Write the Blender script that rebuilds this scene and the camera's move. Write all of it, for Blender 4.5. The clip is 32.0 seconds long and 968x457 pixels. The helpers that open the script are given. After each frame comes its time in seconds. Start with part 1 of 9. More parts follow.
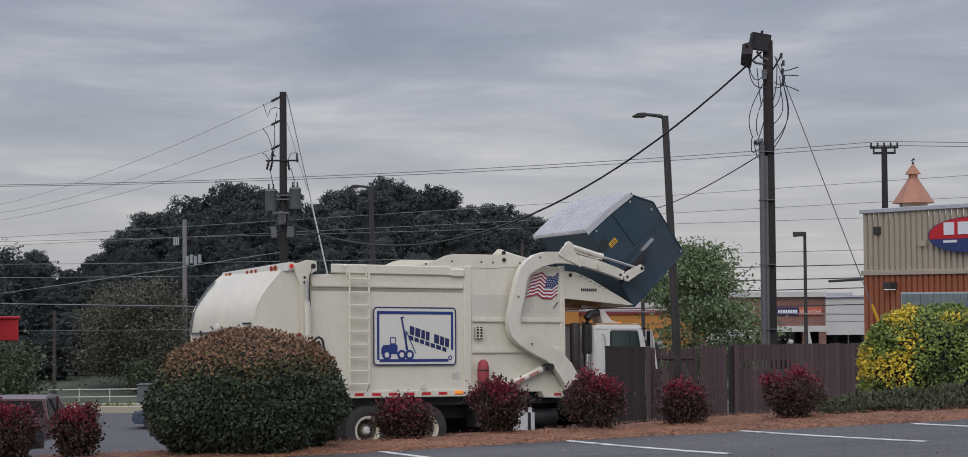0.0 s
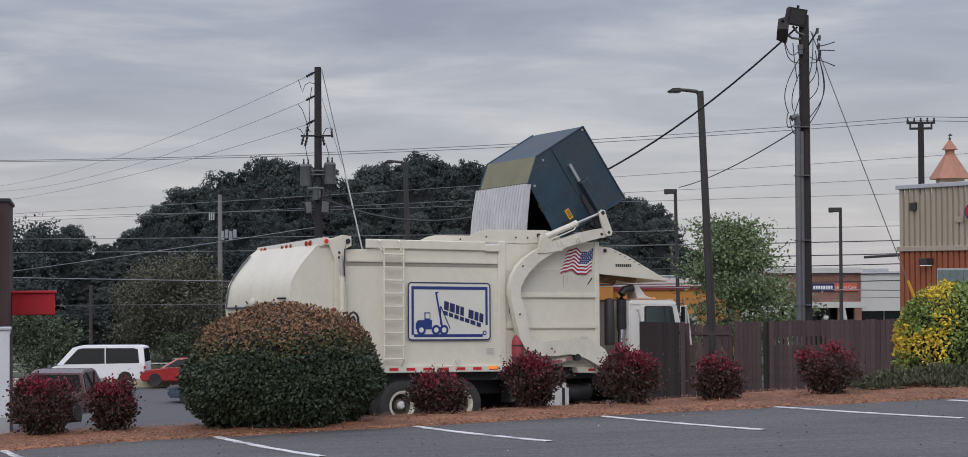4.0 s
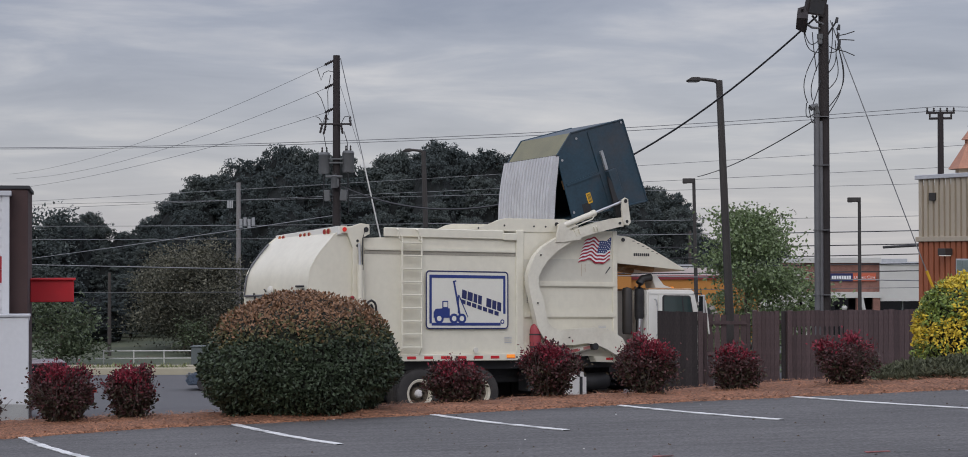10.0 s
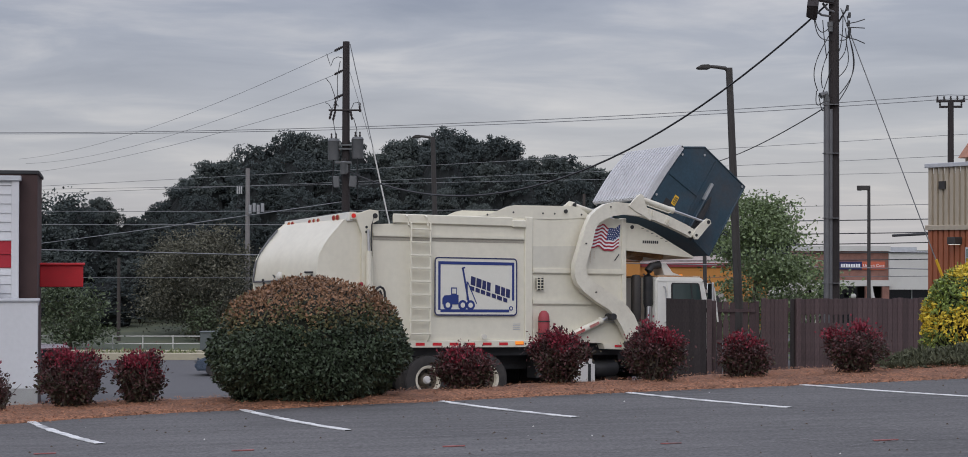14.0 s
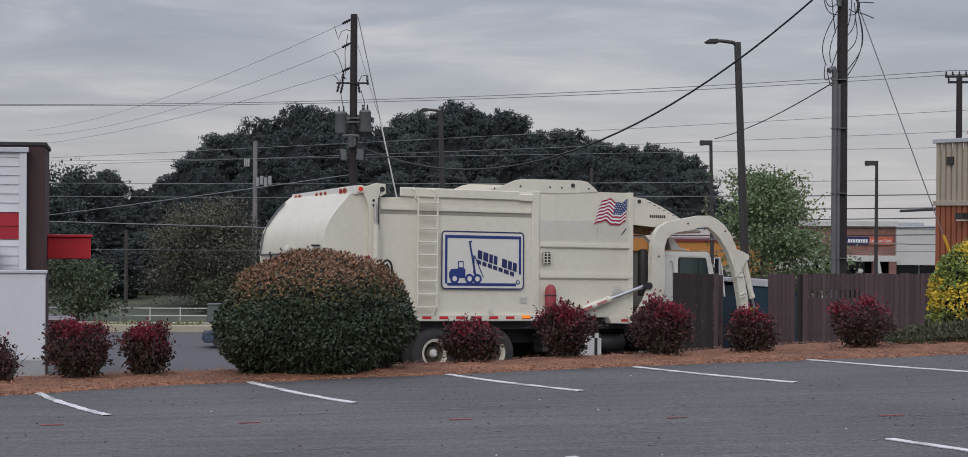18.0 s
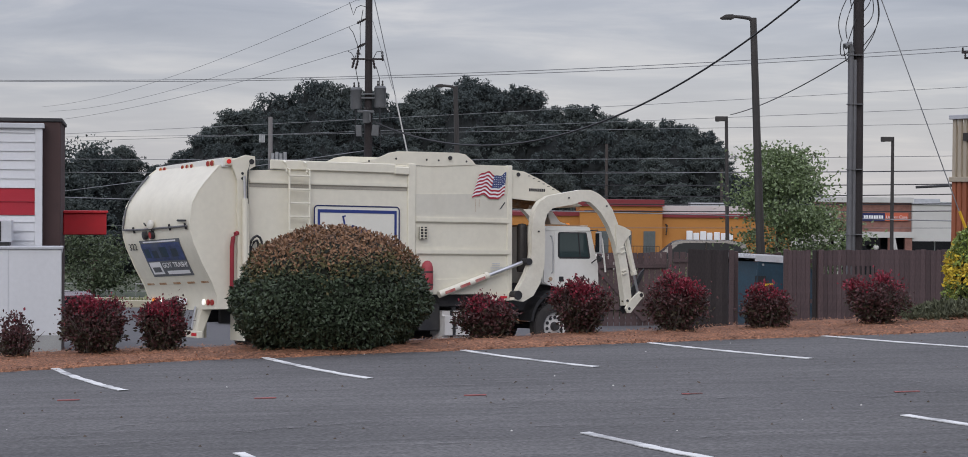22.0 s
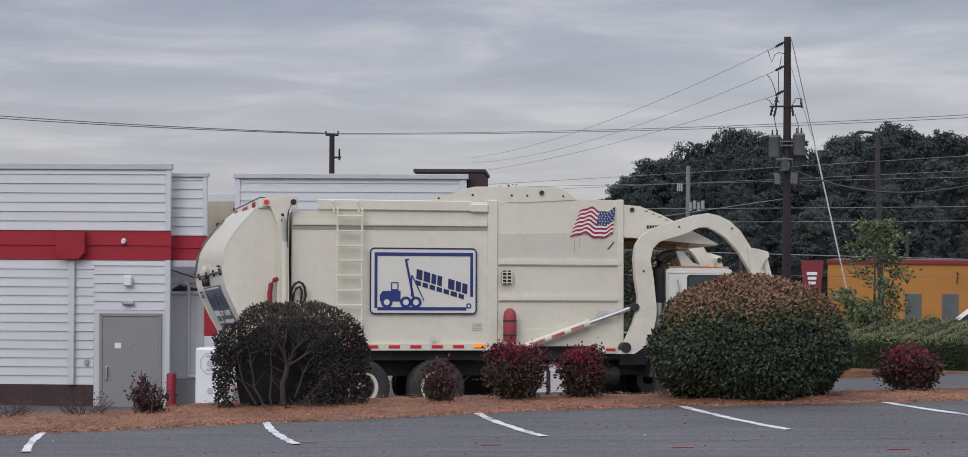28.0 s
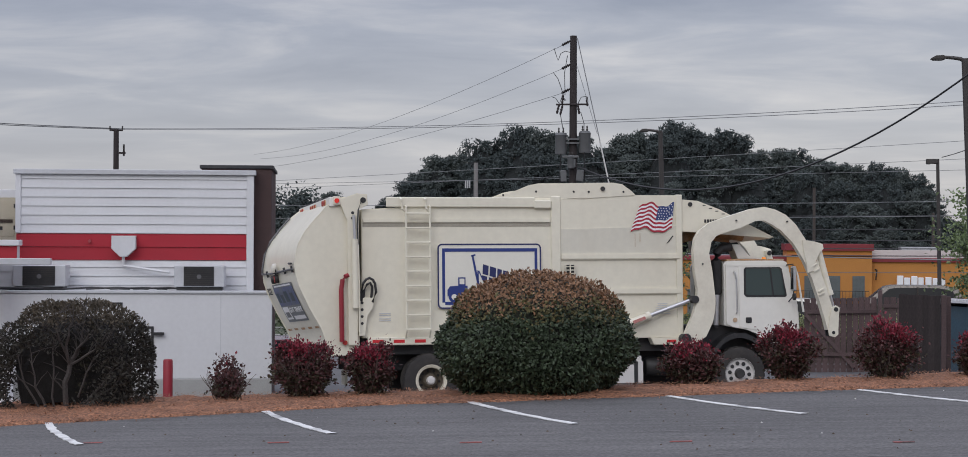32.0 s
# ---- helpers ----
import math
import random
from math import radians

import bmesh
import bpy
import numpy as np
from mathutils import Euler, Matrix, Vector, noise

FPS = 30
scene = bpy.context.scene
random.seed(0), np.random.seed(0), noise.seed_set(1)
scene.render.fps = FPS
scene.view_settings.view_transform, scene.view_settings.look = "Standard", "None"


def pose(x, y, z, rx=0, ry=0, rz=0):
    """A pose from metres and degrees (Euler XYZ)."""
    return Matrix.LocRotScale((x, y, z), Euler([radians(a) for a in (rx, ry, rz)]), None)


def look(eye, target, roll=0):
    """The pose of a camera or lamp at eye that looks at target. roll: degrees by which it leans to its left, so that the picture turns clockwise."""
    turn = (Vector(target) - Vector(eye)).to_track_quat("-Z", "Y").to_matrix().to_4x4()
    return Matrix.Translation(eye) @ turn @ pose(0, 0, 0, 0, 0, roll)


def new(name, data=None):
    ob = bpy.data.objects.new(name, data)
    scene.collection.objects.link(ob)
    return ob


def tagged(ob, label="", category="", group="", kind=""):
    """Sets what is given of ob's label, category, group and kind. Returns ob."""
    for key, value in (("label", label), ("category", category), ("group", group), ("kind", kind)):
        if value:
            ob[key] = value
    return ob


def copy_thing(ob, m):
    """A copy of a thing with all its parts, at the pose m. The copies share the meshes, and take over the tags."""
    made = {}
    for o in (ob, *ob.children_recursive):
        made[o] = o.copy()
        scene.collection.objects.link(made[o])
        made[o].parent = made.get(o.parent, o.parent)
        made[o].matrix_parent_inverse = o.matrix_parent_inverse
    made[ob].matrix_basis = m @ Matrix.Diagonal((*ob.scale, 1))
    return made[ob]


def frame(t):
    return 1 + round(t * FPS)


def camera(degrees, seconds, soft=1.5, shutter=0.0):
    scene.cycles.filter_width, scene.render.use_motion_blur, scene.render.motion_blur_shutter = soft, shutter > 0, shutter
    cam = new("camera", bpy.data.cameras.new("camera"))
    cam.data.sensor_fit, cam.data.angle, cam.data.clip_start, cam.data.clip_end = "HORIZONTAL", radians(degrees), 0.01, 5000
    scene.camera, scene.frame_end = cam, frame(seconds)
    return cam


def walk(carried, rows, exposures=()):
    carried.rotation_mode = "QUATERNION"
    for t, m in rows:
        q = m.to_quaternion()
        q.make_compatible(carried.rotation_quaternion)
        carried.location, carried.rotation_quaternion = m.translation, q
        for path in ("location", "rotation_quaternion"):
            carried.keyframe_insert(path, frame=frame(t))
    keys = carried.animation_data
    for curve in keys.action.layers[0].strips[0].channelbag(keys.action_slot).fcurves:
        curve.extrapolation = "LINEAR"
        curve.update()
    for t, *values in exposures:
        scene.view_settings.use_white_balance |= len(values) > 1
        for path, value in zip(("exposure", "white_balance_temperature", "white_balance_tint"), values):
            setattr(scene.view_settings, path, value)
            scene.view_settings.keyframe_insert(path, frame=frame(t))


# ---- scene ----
# The eye stands on the upper parking lot and pans; metres, y looks across the lot to the service drive.
EYE = (0.0, 0.0, 3.3)
# seconds and the camera's turn in degrees
TURNS = [
    (0.0, 92.041, 0.400, -1.204), (0.5, 91.948, 0.617, -1.065), (1.0, 91.707, 0.428, -0.978), (1.5, 91.673, 0.467, -0.753),
    (2.0, 91.676, 0.186, -0.508), (2.5, 91.664, 0.250, -0.345), (3.0, 91.596, 0.218, -0.221), (3.5, 91.427, 0.261, -0.169),
    (5.5, 91.174, 0.422, -0.123), (6.0, 91.200, 0.460, 0.010), (6.5, 91.210, 0.415, 0.176), (7.0, 91.263, 0.369, 0.196),
    (7.5, 91.297, 0.333, 0.256), (8.0, 91.306, 0.162, 0.335), (8.5, 91.299, 0.269, 0.403), (9.0, 91.217, 0.173, 0.404),
    (9.5, 91.047, 0.175, 0.410), (10.0, 90.948, 0.099, 0.402), (10.5, 90.926, 0.184, 0.408), (11.0, 90.882, 0.234, 0.411),
    (11.5, 90.883, 0.227, 0.435), (12.0, 90.805, 0.515, 0.597), (12.5, 90.728, 0.429, 0.759), (13.0, 90.684, 0.006, 0.753),
    (13.5, 90.635, -0.049, 0.722), (14.0, 90.541, -0.134, 0.676), (14.5, 90.563, -0.040, 0.631), (16.5, 90.315, -0.567, 0.695),
    (17.0, 90.077, -0.445, 0.791), (17.5, 89.878, -0.361, 0.835), (18.0, 89.731, -0.382, 0.895), (18.5, 89.542, -0.410, 0.914),
    (19.0, 89.373, -0.397, 0.951), (19.5, 89.267, -0.380, 0.999), (20.0, 89.169, -0.401, 1.028), (20.5, 89.092, -0.350, 1.073),
    (21.0, 89.030, -0.402, 1.155), (21.5, 89.006, -0.469, 1.258), (22.0, 88.994, -0.401, 1.357), (22.5, 88.982, -0.442, 1.569),
    (23.0, 89.044, -0.539, 2.380), (23.5, 89.186, -0.555, 4.128), (24.0, 89.417, -0.452, 5.691), (24.5, 89.648, -0.503, 6.923),
    (25.0, 89.948, -0.521, 8.833), (25.5, 89.967, -0.274, 10.653), (26.0, 89.975, -0.354, 12.161), (26.5, 90.064, -0.387, 13.026),
    (28.5, 90.470, -0.308, 14.164), (29.0, 90.514, -0.050, 13.624), (29.5, 90.558, -0.073, 12.833), (30.0, 90.536, -0.126, 12.023),
    (30.5, 90.454, -0.140, 11.422), (31.0, 90.420, -0.225, 10.277), (31.5, 90.375, -0.090, 8.705), (32.0, 90.335, -0.262, 7.628),
]

cam = camera(29.04, 32.0, soft=0.85)
walk(cam, [(t, pose(*EYE, rx, ry, rz)) for t, rx, ry, rz in TURNS], exposures=[(0.0, -0.27), (3.0, -0.15), (6.0, -0.19), (13.0, -0.19), (17.0, -0.23), (19.0, -0.24), (20.0, -0.04), (24.0, -0.1), (28.0, -0.1), (32.0, -0.13)])

# ---- light: an overcast sky, brighter overhead, and a wide soft sun ----
world = bpy.data.worlds.new("overcast")
scene.world = world
world.use_nodes = True
wn, wl = world.node_tree.nodes, world.node_tree.links
wn.clear()


def wnode(kind, operation="", blend_type=""):
    n = wn.new(kind)
    if operation:
        n.operation = operation
    if blend_type:
        n.blend_type = blend_type
    return n


def build_sky():
    out = wnode("ShaderNodeOutputWorld")
    bg = wnode("ShaderNodeBackground")
    co = wnode("ShaderNodeTexCoord")
    sep = wnode("ShaderNodeSeparateXYZ")
    wl.new(co.outputs["Generated"], sep.inputs[0])
    # clouds lie on a flat layer: divide by height
    up = wnode("ShaderNodeMath", operation="MAXIMUM")
    up.inputs[1].default_value = 0.0
    wl.new(sep.outputs[2], up.inputs[0])
    add = wnode("ShaderNodeMath", operation="ADD")
    add.inputs[1].default_value = 0.07
    wl.new(up.outputs[0], add.inputs[0])
    dx = wnode("ShaderNodeMath", operation="DIVIDE")
    dy = wnode("ShaderNodeMath", operation="DIVIDE")
    for d, o in ((dx, 0), (dy, 1)):
        wl.new(sep.outputs[o], d.inputs[0])
        wl.new(add.outputs[0], d.inputs[1])
    comb = wnode("ShaderNodeCombineXYZ")
    wl.new(dx.outputs[0], comb.inputs[0])
    wl.new(dy.outputs[0], comb.inputs[1])
    big = wnode("ShaderNodeTexNoise")
    big.inputs["Scale"].default_value = 1.15
    big.inputs["Detail"].default_value = 7.0
    big.inputs["Roughness"].default_value = 0.55
    big.inputs["Distortion"].default_value = 0.4
    wl.new(comb.outputs[0], big.inputs["Vector"])
    ramp = wnode("ShaderNodeValToRGB")
    e = ramp.color_ramp.elements
    e[0].position, e[0].color = 0.30, (0.268, 0.280, 0.350, 1)
    e[1].position, e[1].color = 0.74, (0.615, 0.59, 0.605, 1)
    mid = e.new(0.50)
    mid.color = (0.362, 0.370, 0.435, 1)
    wl.new(big.outputs["Fac"], ramp.inputs[0])
    # paler and warmer close to the horizon
    hor = wnode("ShaderNodeMapRange")
    hor.inputs[1].default_value, hor.inputs[2].default_value = 0.0, 0.13
    hor.inputs[3].default_value, hor.inputs[4].default_value = 0.75, 0.0
    wl.new(sep.outputs[2], hor.inputs[0])
    mixh = wnode("ShaderNodeMixRGB")
    mixh.inputs[2].default_value = (0.575, 0.55, 0.56, 1)
    wl.new(hor.outputs[0], mixh.inputs[0])
    wl.new(ramp.outputs[0], mixh.inputs[1])
    # clear sky above the cloud layer, seen faintly through it
    sky = wnode("ShaderNodeTexSky")
    sky.sky_type = "NISHITA"
    sky.sun_disc = False
    sky.sun_elevation, sky.sun_rotation = radians(48), radians(205)
    sk = wnode("ShaderNodeMixRGB", blend_type="ADD")
    sk.inputs[0].default_value = 0.02
    wl.new(mixh.outputs[0], sk.inputs[1])
    wl.new(sky.outputs[0], sk.inputs[2])
    # an overcast sky is about three times brighter overhead than low down
    zen = wnode("ShaderNodeMapRange")
    zen.interpolation_type = "SMOOTHSTEP"
    zen.inputs[1].default_value, zen.inputs[2].default_value = 0.16, 0.85
    zen.inputs[3].default_value, zen.inputs[4].default_value = 1.0, 2.95
    wl.new(sep.outputs[2], zen.inputs[0])
    # the cloud sheet is thicker and bluer towards the west
    west = wnode("ShaderNodeMapRange")
    west.interpolation_type = "SMOOTHSTEP"
    west.inputs[1].default_value, west.inputs[2].default_value = -0.42, 0.06
    west.inputs[3].default_value, west.inputs[4].default_value = 1.0, 0.0
    wl.new(sep.outputs[0], west.inputs[0])
    thick = wnode("ShaderNodeMixRGB", blend_type="MULTIPLY")
    thick.inputs[2].default_value = (0.91, 0.925, 0.95, 1)
    wl.new(west.outputs[0], thick.inputs[0])
    wl.new(sk.outputs[0], thick.inputs[1])
    wl.new(thick.outputs[0], bg.inputs[0])
    wl.new(zen.outputs[0], bg.inputs[1])
    wl.new(bg.outputs[0], out.inputs[0])


build_sky()
sun_data = bpy.data.lights.new("sun", "SUN")
sun_data.energy, sun_data.angle, sun_data.color = 0.9, radians(35), (1.0, 0.97, 0.92)
sun = new("sun", sun_data)
sun.matrix_world = look((-12, -25, 36), (0, 30, 0))

# ---- small tools ----
def part(name, bm, material, parent=None, label=""):
    """Links a bmesh (or ready mesh data) as one mesh object under a thing or a part."""
    if isinstance(bm, bmesh.types.BMesh):
        me = bpy.data.meshes.new(name)
        bmesh.ops.recalc_face_normals(bm, faces=bm.faces[:])
        bm.to_mesh(me)
        bm.free()
    else:
        me = bm
    for m in material if isinstance(material, (list, tuple)) else [material]:
        me.materials.append(m)
    ob = new(name, me)
    if parent is not None:
        ob.parent = parent
    if label:
        ob["label"] = label
    return ob


def thing(name, m=None, label="", category="", group="", kind=""):
    ob = new(name)
    ob.empty_display_size = 0.2
    if m is not None:
        ob.matrix_basis = m
    return tagged(ob, label, category, group, kind)


def B():
    return bmesh.new()


def smooth(ob, angle=40):
    me = ob.data
    me.shade_smooth()
    me.set_sharp_from_angle(angle=radians(angle))
    return ob


def box(bm, x0, x1, y0, y1, z0, z1, bev=0.0, m=None):
    r = bmesh.ops.create_cube(bm, size=1.0)
    vs = r["verts"]
    bmesh.ops.scale(bm, vec=(abs(x1 - x0), abs(y1 - y0), abs(z1 - z0)), verts=vs)
    bmesh.ops.translate(bm, vec=((x0 + x1) / 2, (y0 + y1) / 2, (z0 + z1) / 2), verts=vs)
    if m is not None:
        bmesh.ops.transform(bm, matrix=m, verts=vs)
    if bev > 0:
        es = list({e for v in vs for e in v.link_edges})
        bmesh.ops.bevel(bm, geom=es, offset=bev, segments=1, affect="EDGES")
    return bm


def prism(bm, pts, y0, y1, bev=0.0):
    """A profile of (x, z) points drawn out from y0 to y1."""
    a = [bm.verts.new((x, y0, z)) for x, z in pts]
    b = [bm.verts.new((x, y1, z)) for x, z in pts]
    fs = [bm.faces.new(a), bm.faces.new(b[::-1])]
    n = len(pts)
    for i in range(n):
        fs.append(bm.faces.new((a[i], b[i], b[(i + 1) % n], a[(i + 1) % n])))
    if bev > 0:
        es = [e for e in fs[0].edges] + [e for e in fs[1].edges]
        bmesh.ops.bevel(bm, geom=list(set(es)), offset=bev, segments=2, affect="EDGES")
    return bm


def rod(bm, p, q, r0, r1=None, seg=10, caps=True):
    p, q = Vector(p), Vector(q)
    d = q - p
    r = bmesh.ops.create_cone(bm, cap_ends=caps, segments=seg, radius1=r0, radius2=r0 if r1 is None else r1, depth=d.length)
    m = Matrix.Translation((p + q) / 2) @ d.to_track_quat("Z", "Y").to_matrix().to_4x4()
    bmesh.ops.transform(bm, matrix=m, verts=r["verts"])
    return bm


def tube(bm, pts, r, seg=6):
    pts = [Vector(p) for p in pts]
    rings = []
    for i, p in enumerate(pts):
        d = (pts[min(i + 1, len(pts) - 1)] - pts[max(i - 1, 0)]).normalized()
        a = d.cross(Vector((0, 0, 1)) if abs(d.z) < 0.95 else Vector((1, 0, 0))).normalized()
        b = d.cross(a)
        rr = r[i] if isinstance(r, (list, tuple)) else r
        rings.append([bm.verts.new(p + (a * math.cos(2 * math.pi * k / seg) + b * math.sin(2 * math.pi * k / seg)) * rr) for k in range(seg)])
    for u, v in zip(rings, rings[1:]):
        for k in range(seg):
            bm.faces.new((u[k], u[(k + 1) % seg], v[(k + 1) % seg], v[k]))
    bm.faces.new(rings[0])
    bm.faces.new(rings[-1])
    return bm


def lathe(bm, prof, axis_m, seg=24, caps=True):
    """Turns a profile of (radius, height) about z, then places it by axis_m."""
    rings = []
    for r, h in prof:
        rings.append([bm.verts.new(axis_m @ Vector((r * math.cos(2 * math.pi * k / seg), r * math.sin(2 * math.pi * k / seg), h))) for k in range(seg)])
    for u, v in zip(rings, rings[1:]):
        for k in range(seg):
            bm.faces.new((u[k], u[(k + 1) % seg], v[(k + 1) % seg], v[k]))
    if caps and prof[0][0] > 1e-4:
        bm.faces.new(rings[0])
    if caps and prof[-1][0] > 1e-4:
        bm.faces.new(rings[-1])
    bmesh.ops.remove_doubles(bm, verts=bm.verts[:], dist=1e-5)
    return bm


def pydata(name, verts, faces):
    me = bpy.data.meshes.new(name)
    me.from_pydata(verts, [], faces)
    me.update()
    return me


def interp(x, xs, ys):
    return float(np.interp(x, xs, ys))


def smoothstep(a, b, x):
    k = min(1.0, max(0.0, (x - a) / (b - a)))
    return k * k * (3 - 2 * k)


# ---- materials ----
def mat(name, color, rough=0.6, metal=0.0, var=0.12, scale=6.0, fine=60.0, bump=0.15, dirt=None, dirt_amount=0.35, streak=False, coat=0.0, per_object=0.0, spread=0.0, speck=0.0, chips=0.65, drag=0.0):
    """A surface with variation at two scales, fine relief, and stains of their own shape."""
    m = bpy.data.materials.new(name)
    m.use_nodes = True
    n, l = m.node_tree.nodes, m.node_tree.links
    bs = n["Principled BSDF"]
    bs.inputs["Roughness"].default_value = rough
    bs.inputs["Metallic"].default_value = metal
    if coat:
        bs.inputs["Coat Weight"].default_value = coat
        bs.inputs["Coat Roughness"].default_value = 0.12
    co = n.new("ShaderNodeTexCoord")
    src = co.outputs["Object"]
    if streak:
        mp = n.new("ShaderNodeMapping")
        mp.inputs["Scale"].default_value = (1.0, 1.0, 0.18)
        l.new(src, mp.inputs[0])
        src = mp.outputs[0]
    a = n.new("ShaderNodeTexNoise")
    a.inputs["Scale"].default_value, a.inputs["Detail"].default_value = scale, 5.0
    b = n.new("ShaderNodeTexNoise")
    b.inputs["Scale"].default_value, b.inputs["Detail"].default_value = fine, 3.0
    l.new(src, a.inputs["Vector"])
    l.new(co.outputs["Object"], b.inputs["Vector"])
    mix = n.new("ShaderNodeMath")
    mix.operation = "ADD"
    l.new(a.outputs["Fac"], mix.inputs[0])
    l.new(b.outputs["Fac"], mix.inputs[1])
    rng = n.new("ShaderNodeMapRange")
    rng.inputs[1].default_value, rng.inputs[2].default_value = 0.7, 1.3
    rng.inputs[3].default_value, rng.inputs[4].default_value = 1.0 - var, 1.0 + var
    l.new(mix.outputs[0], rng.inputs[0])
    hsv = n.new("ShaderNodeHueSaturation")
    hsv.inputs["Color"].default_value = (*color, 1)
    l.new(rng.outputs[0], hsv.inputs["Value"])
    col = hsv.outputs[0]
    if per_object or spread:
        info = n.new("ShaderNodeObjectInfo") if per_object else n.new("ShaderNodeNewGeometry")
        amount = per_object or spread
        r2 = n.new("ShaderNodeMapRange")
        r2.inputs[3].default_value, r2.inputs[4].default_value = 1.0 - amount, 1.0 + amount
        l.new(info.outputs["Random"] if per_object else info.outputs["Random Per Island"], r2.inputs[0])
        h2 = n.new("ShaderNodeHueSaturation")
        l.new(col, h2.inputs["Color"])
        l.new(r2.outputs[0], h2.inputs["Value"])
        col = h2.outputs[0]
    if dirt is not None:
        d = n.new("ShaderNodeTexNoise")
        d.inputs["Scale"].default_value, d.inputs["Detail"].default_value = scale * 0.45, 8.0
        d.inputs["Roughness"].default_value = 0.65
        l.new(src, d.inputs["Vector"])
        dr = n.new("ShaderNodeMapRange")
        dr.inputs[1].default_value, dr.inputs[2].default_value = 0.48, 0.72
        dr.inputs[3].default_value, dr.inputs[4].default_value = 0.0, dirt_amount
        l.new(d.outputs["Fac"], dr.inputs[0])
        mx = n.new("ShaderNodeMixRGB")
        mx.inputs[2].default_value = (*dirt, 1)
        l.new(dr.outputs[0], mx.inputs[0])
        l.new(col, mx.inputs[1])
        col = mx.outputs[0]
    l.new(col, bs.inputs["Base Color"])
    rr = n.new("ShaderNodeMapRange")
    rr.inputs[3].default_value, rr.inputs[4].default_value = max(0.03, rough - 0.08), min(1.0, rough + 0.08)
    l.new(a.outputs["Fac"], rr.inputs[0])
    l.new(rr.outputs[0], bs.inputs["Roughness"])
    if speck:
        # bright and dark stone chips
        sn = n.new("ShaderNodeTexNoise")
        sn.inputs["Scale"].default_value, sn.inputs["Detail"].default_value = speck, 1.0
        l.new(co.outputs["Object"], sn.inputs["Vector"])
        sr = n.new("ShaderNodeMapRange")
        sr.inputs[1].default_value, sr.inputs[2].default_value = 0.30, 0.70
        sr.inputs[3].default_value, sr.inputs[4].default_value = 1 - chips, 1 + chips
        l.new(sn.outputs["Fac"], sr.inputs[0])
        h3 = n.new("ShaderNodeHueSaturation")
        l.new(col, h3.inputs["Color"])
        l.new(sr.outputs[0], h3.inputs["Value"])
        col = h3.outputs[0]
        l.new(col, bs.inputs["Base Color"])
    if drag:
        # long worn streaks in the direction of travel
        dm = n.new("ShaderNodeMapping")
        dm.inputs["Rotation"].default_value = (0, 0, radians(-14))
        dm.inputs["Scale"].default_value = (0.35, 5.0, 1.0)
        l.new(co.outputs["Object"], dm.inputs[0])
        dn = n.new("ShaderNodeTexNoise")
        dn.inputs["Scale"].default_value, dn.inputs["Detail"].default_value, dn.inputs["Roughness"].default_value = 1.0, 7.0, 0.7
        l.new(dm.outputs[0], dn.inputs["Vector"])
        dv = n.new("ShaderNodeMapRange")
        dv.inputs[1].default_value, dv.inputs[2].default_value = 0.35, 0.72
        dv.inputs[3].default_value, dv.inputs[4].default_value = 1 - drag * 0.5, 1 + drag
        l.new(dn.outputs["Fac"], dv.inputs[0])
        h4 = n.new("ShaderNodeHueSaturation")
        l.new(col, h4.inputs["Color"])
        l.new(dv.outputs[0], h4.inputs["Value"])
        l.new(h4.outputs[0], bs.inputs["Base Color"])
    if bump:
        bp = n.new("ShaderNodeBump")
        bp.inputs["Strength"].default_value, bp.inputs["Distance"].default_value = bump, 0.01
        l.new(b.outputs["Fac"], bp.inputs["Height"])
        l.new(bp.outputs[0], bs.inputs["Normal"])
    return m


def leafmat(name, color, spread=0.35, rough=0.45, spec=0.22):
    m = mat(name, color, rough=rough, var=0.2, scale=1.5, fine=25.0, bump=0.0, spread=spread)
    bs = m.node_tree.nodes["Principled BSDF"]
    bs.inputs["Transmission Weight"].default_value = 0.0
    bs.inputs["Subsurface Weight"].default_value = 0.0
    bs.inputs["Specular IOR Level"].default_value = spec
    return m


def glow(name, color, strength, base=(0.5, 0.5, 0.5)):
    m = bpy.data.materials.new(name)
    m.use_nodes = True
    bs = m.node_tree.nodes["Principled BSDF"]
    bs.inputs["Base Color"].default_value = (*base, 1)
    bs.inputs["Emission Color"].default_value = (*color, 1)
    bs.inputs["Emission Strength"].default_value = strength
    return m


def glassmat(name, color=(0.03, 0.045, 0.045), rough=0.05, spec=0.7):
    m = bpy.data.materials.new(name)
    m.use_nodes = True
    bs = m.node_tree.nodes["Principled BSDF"]
    bs.inputs["Base Color"].default_value = (*color, 1)
    bs.inputs["Roughness"].default_value = rough
    bs.inputs["Specular IOR Level"].default_value = spec
    return m


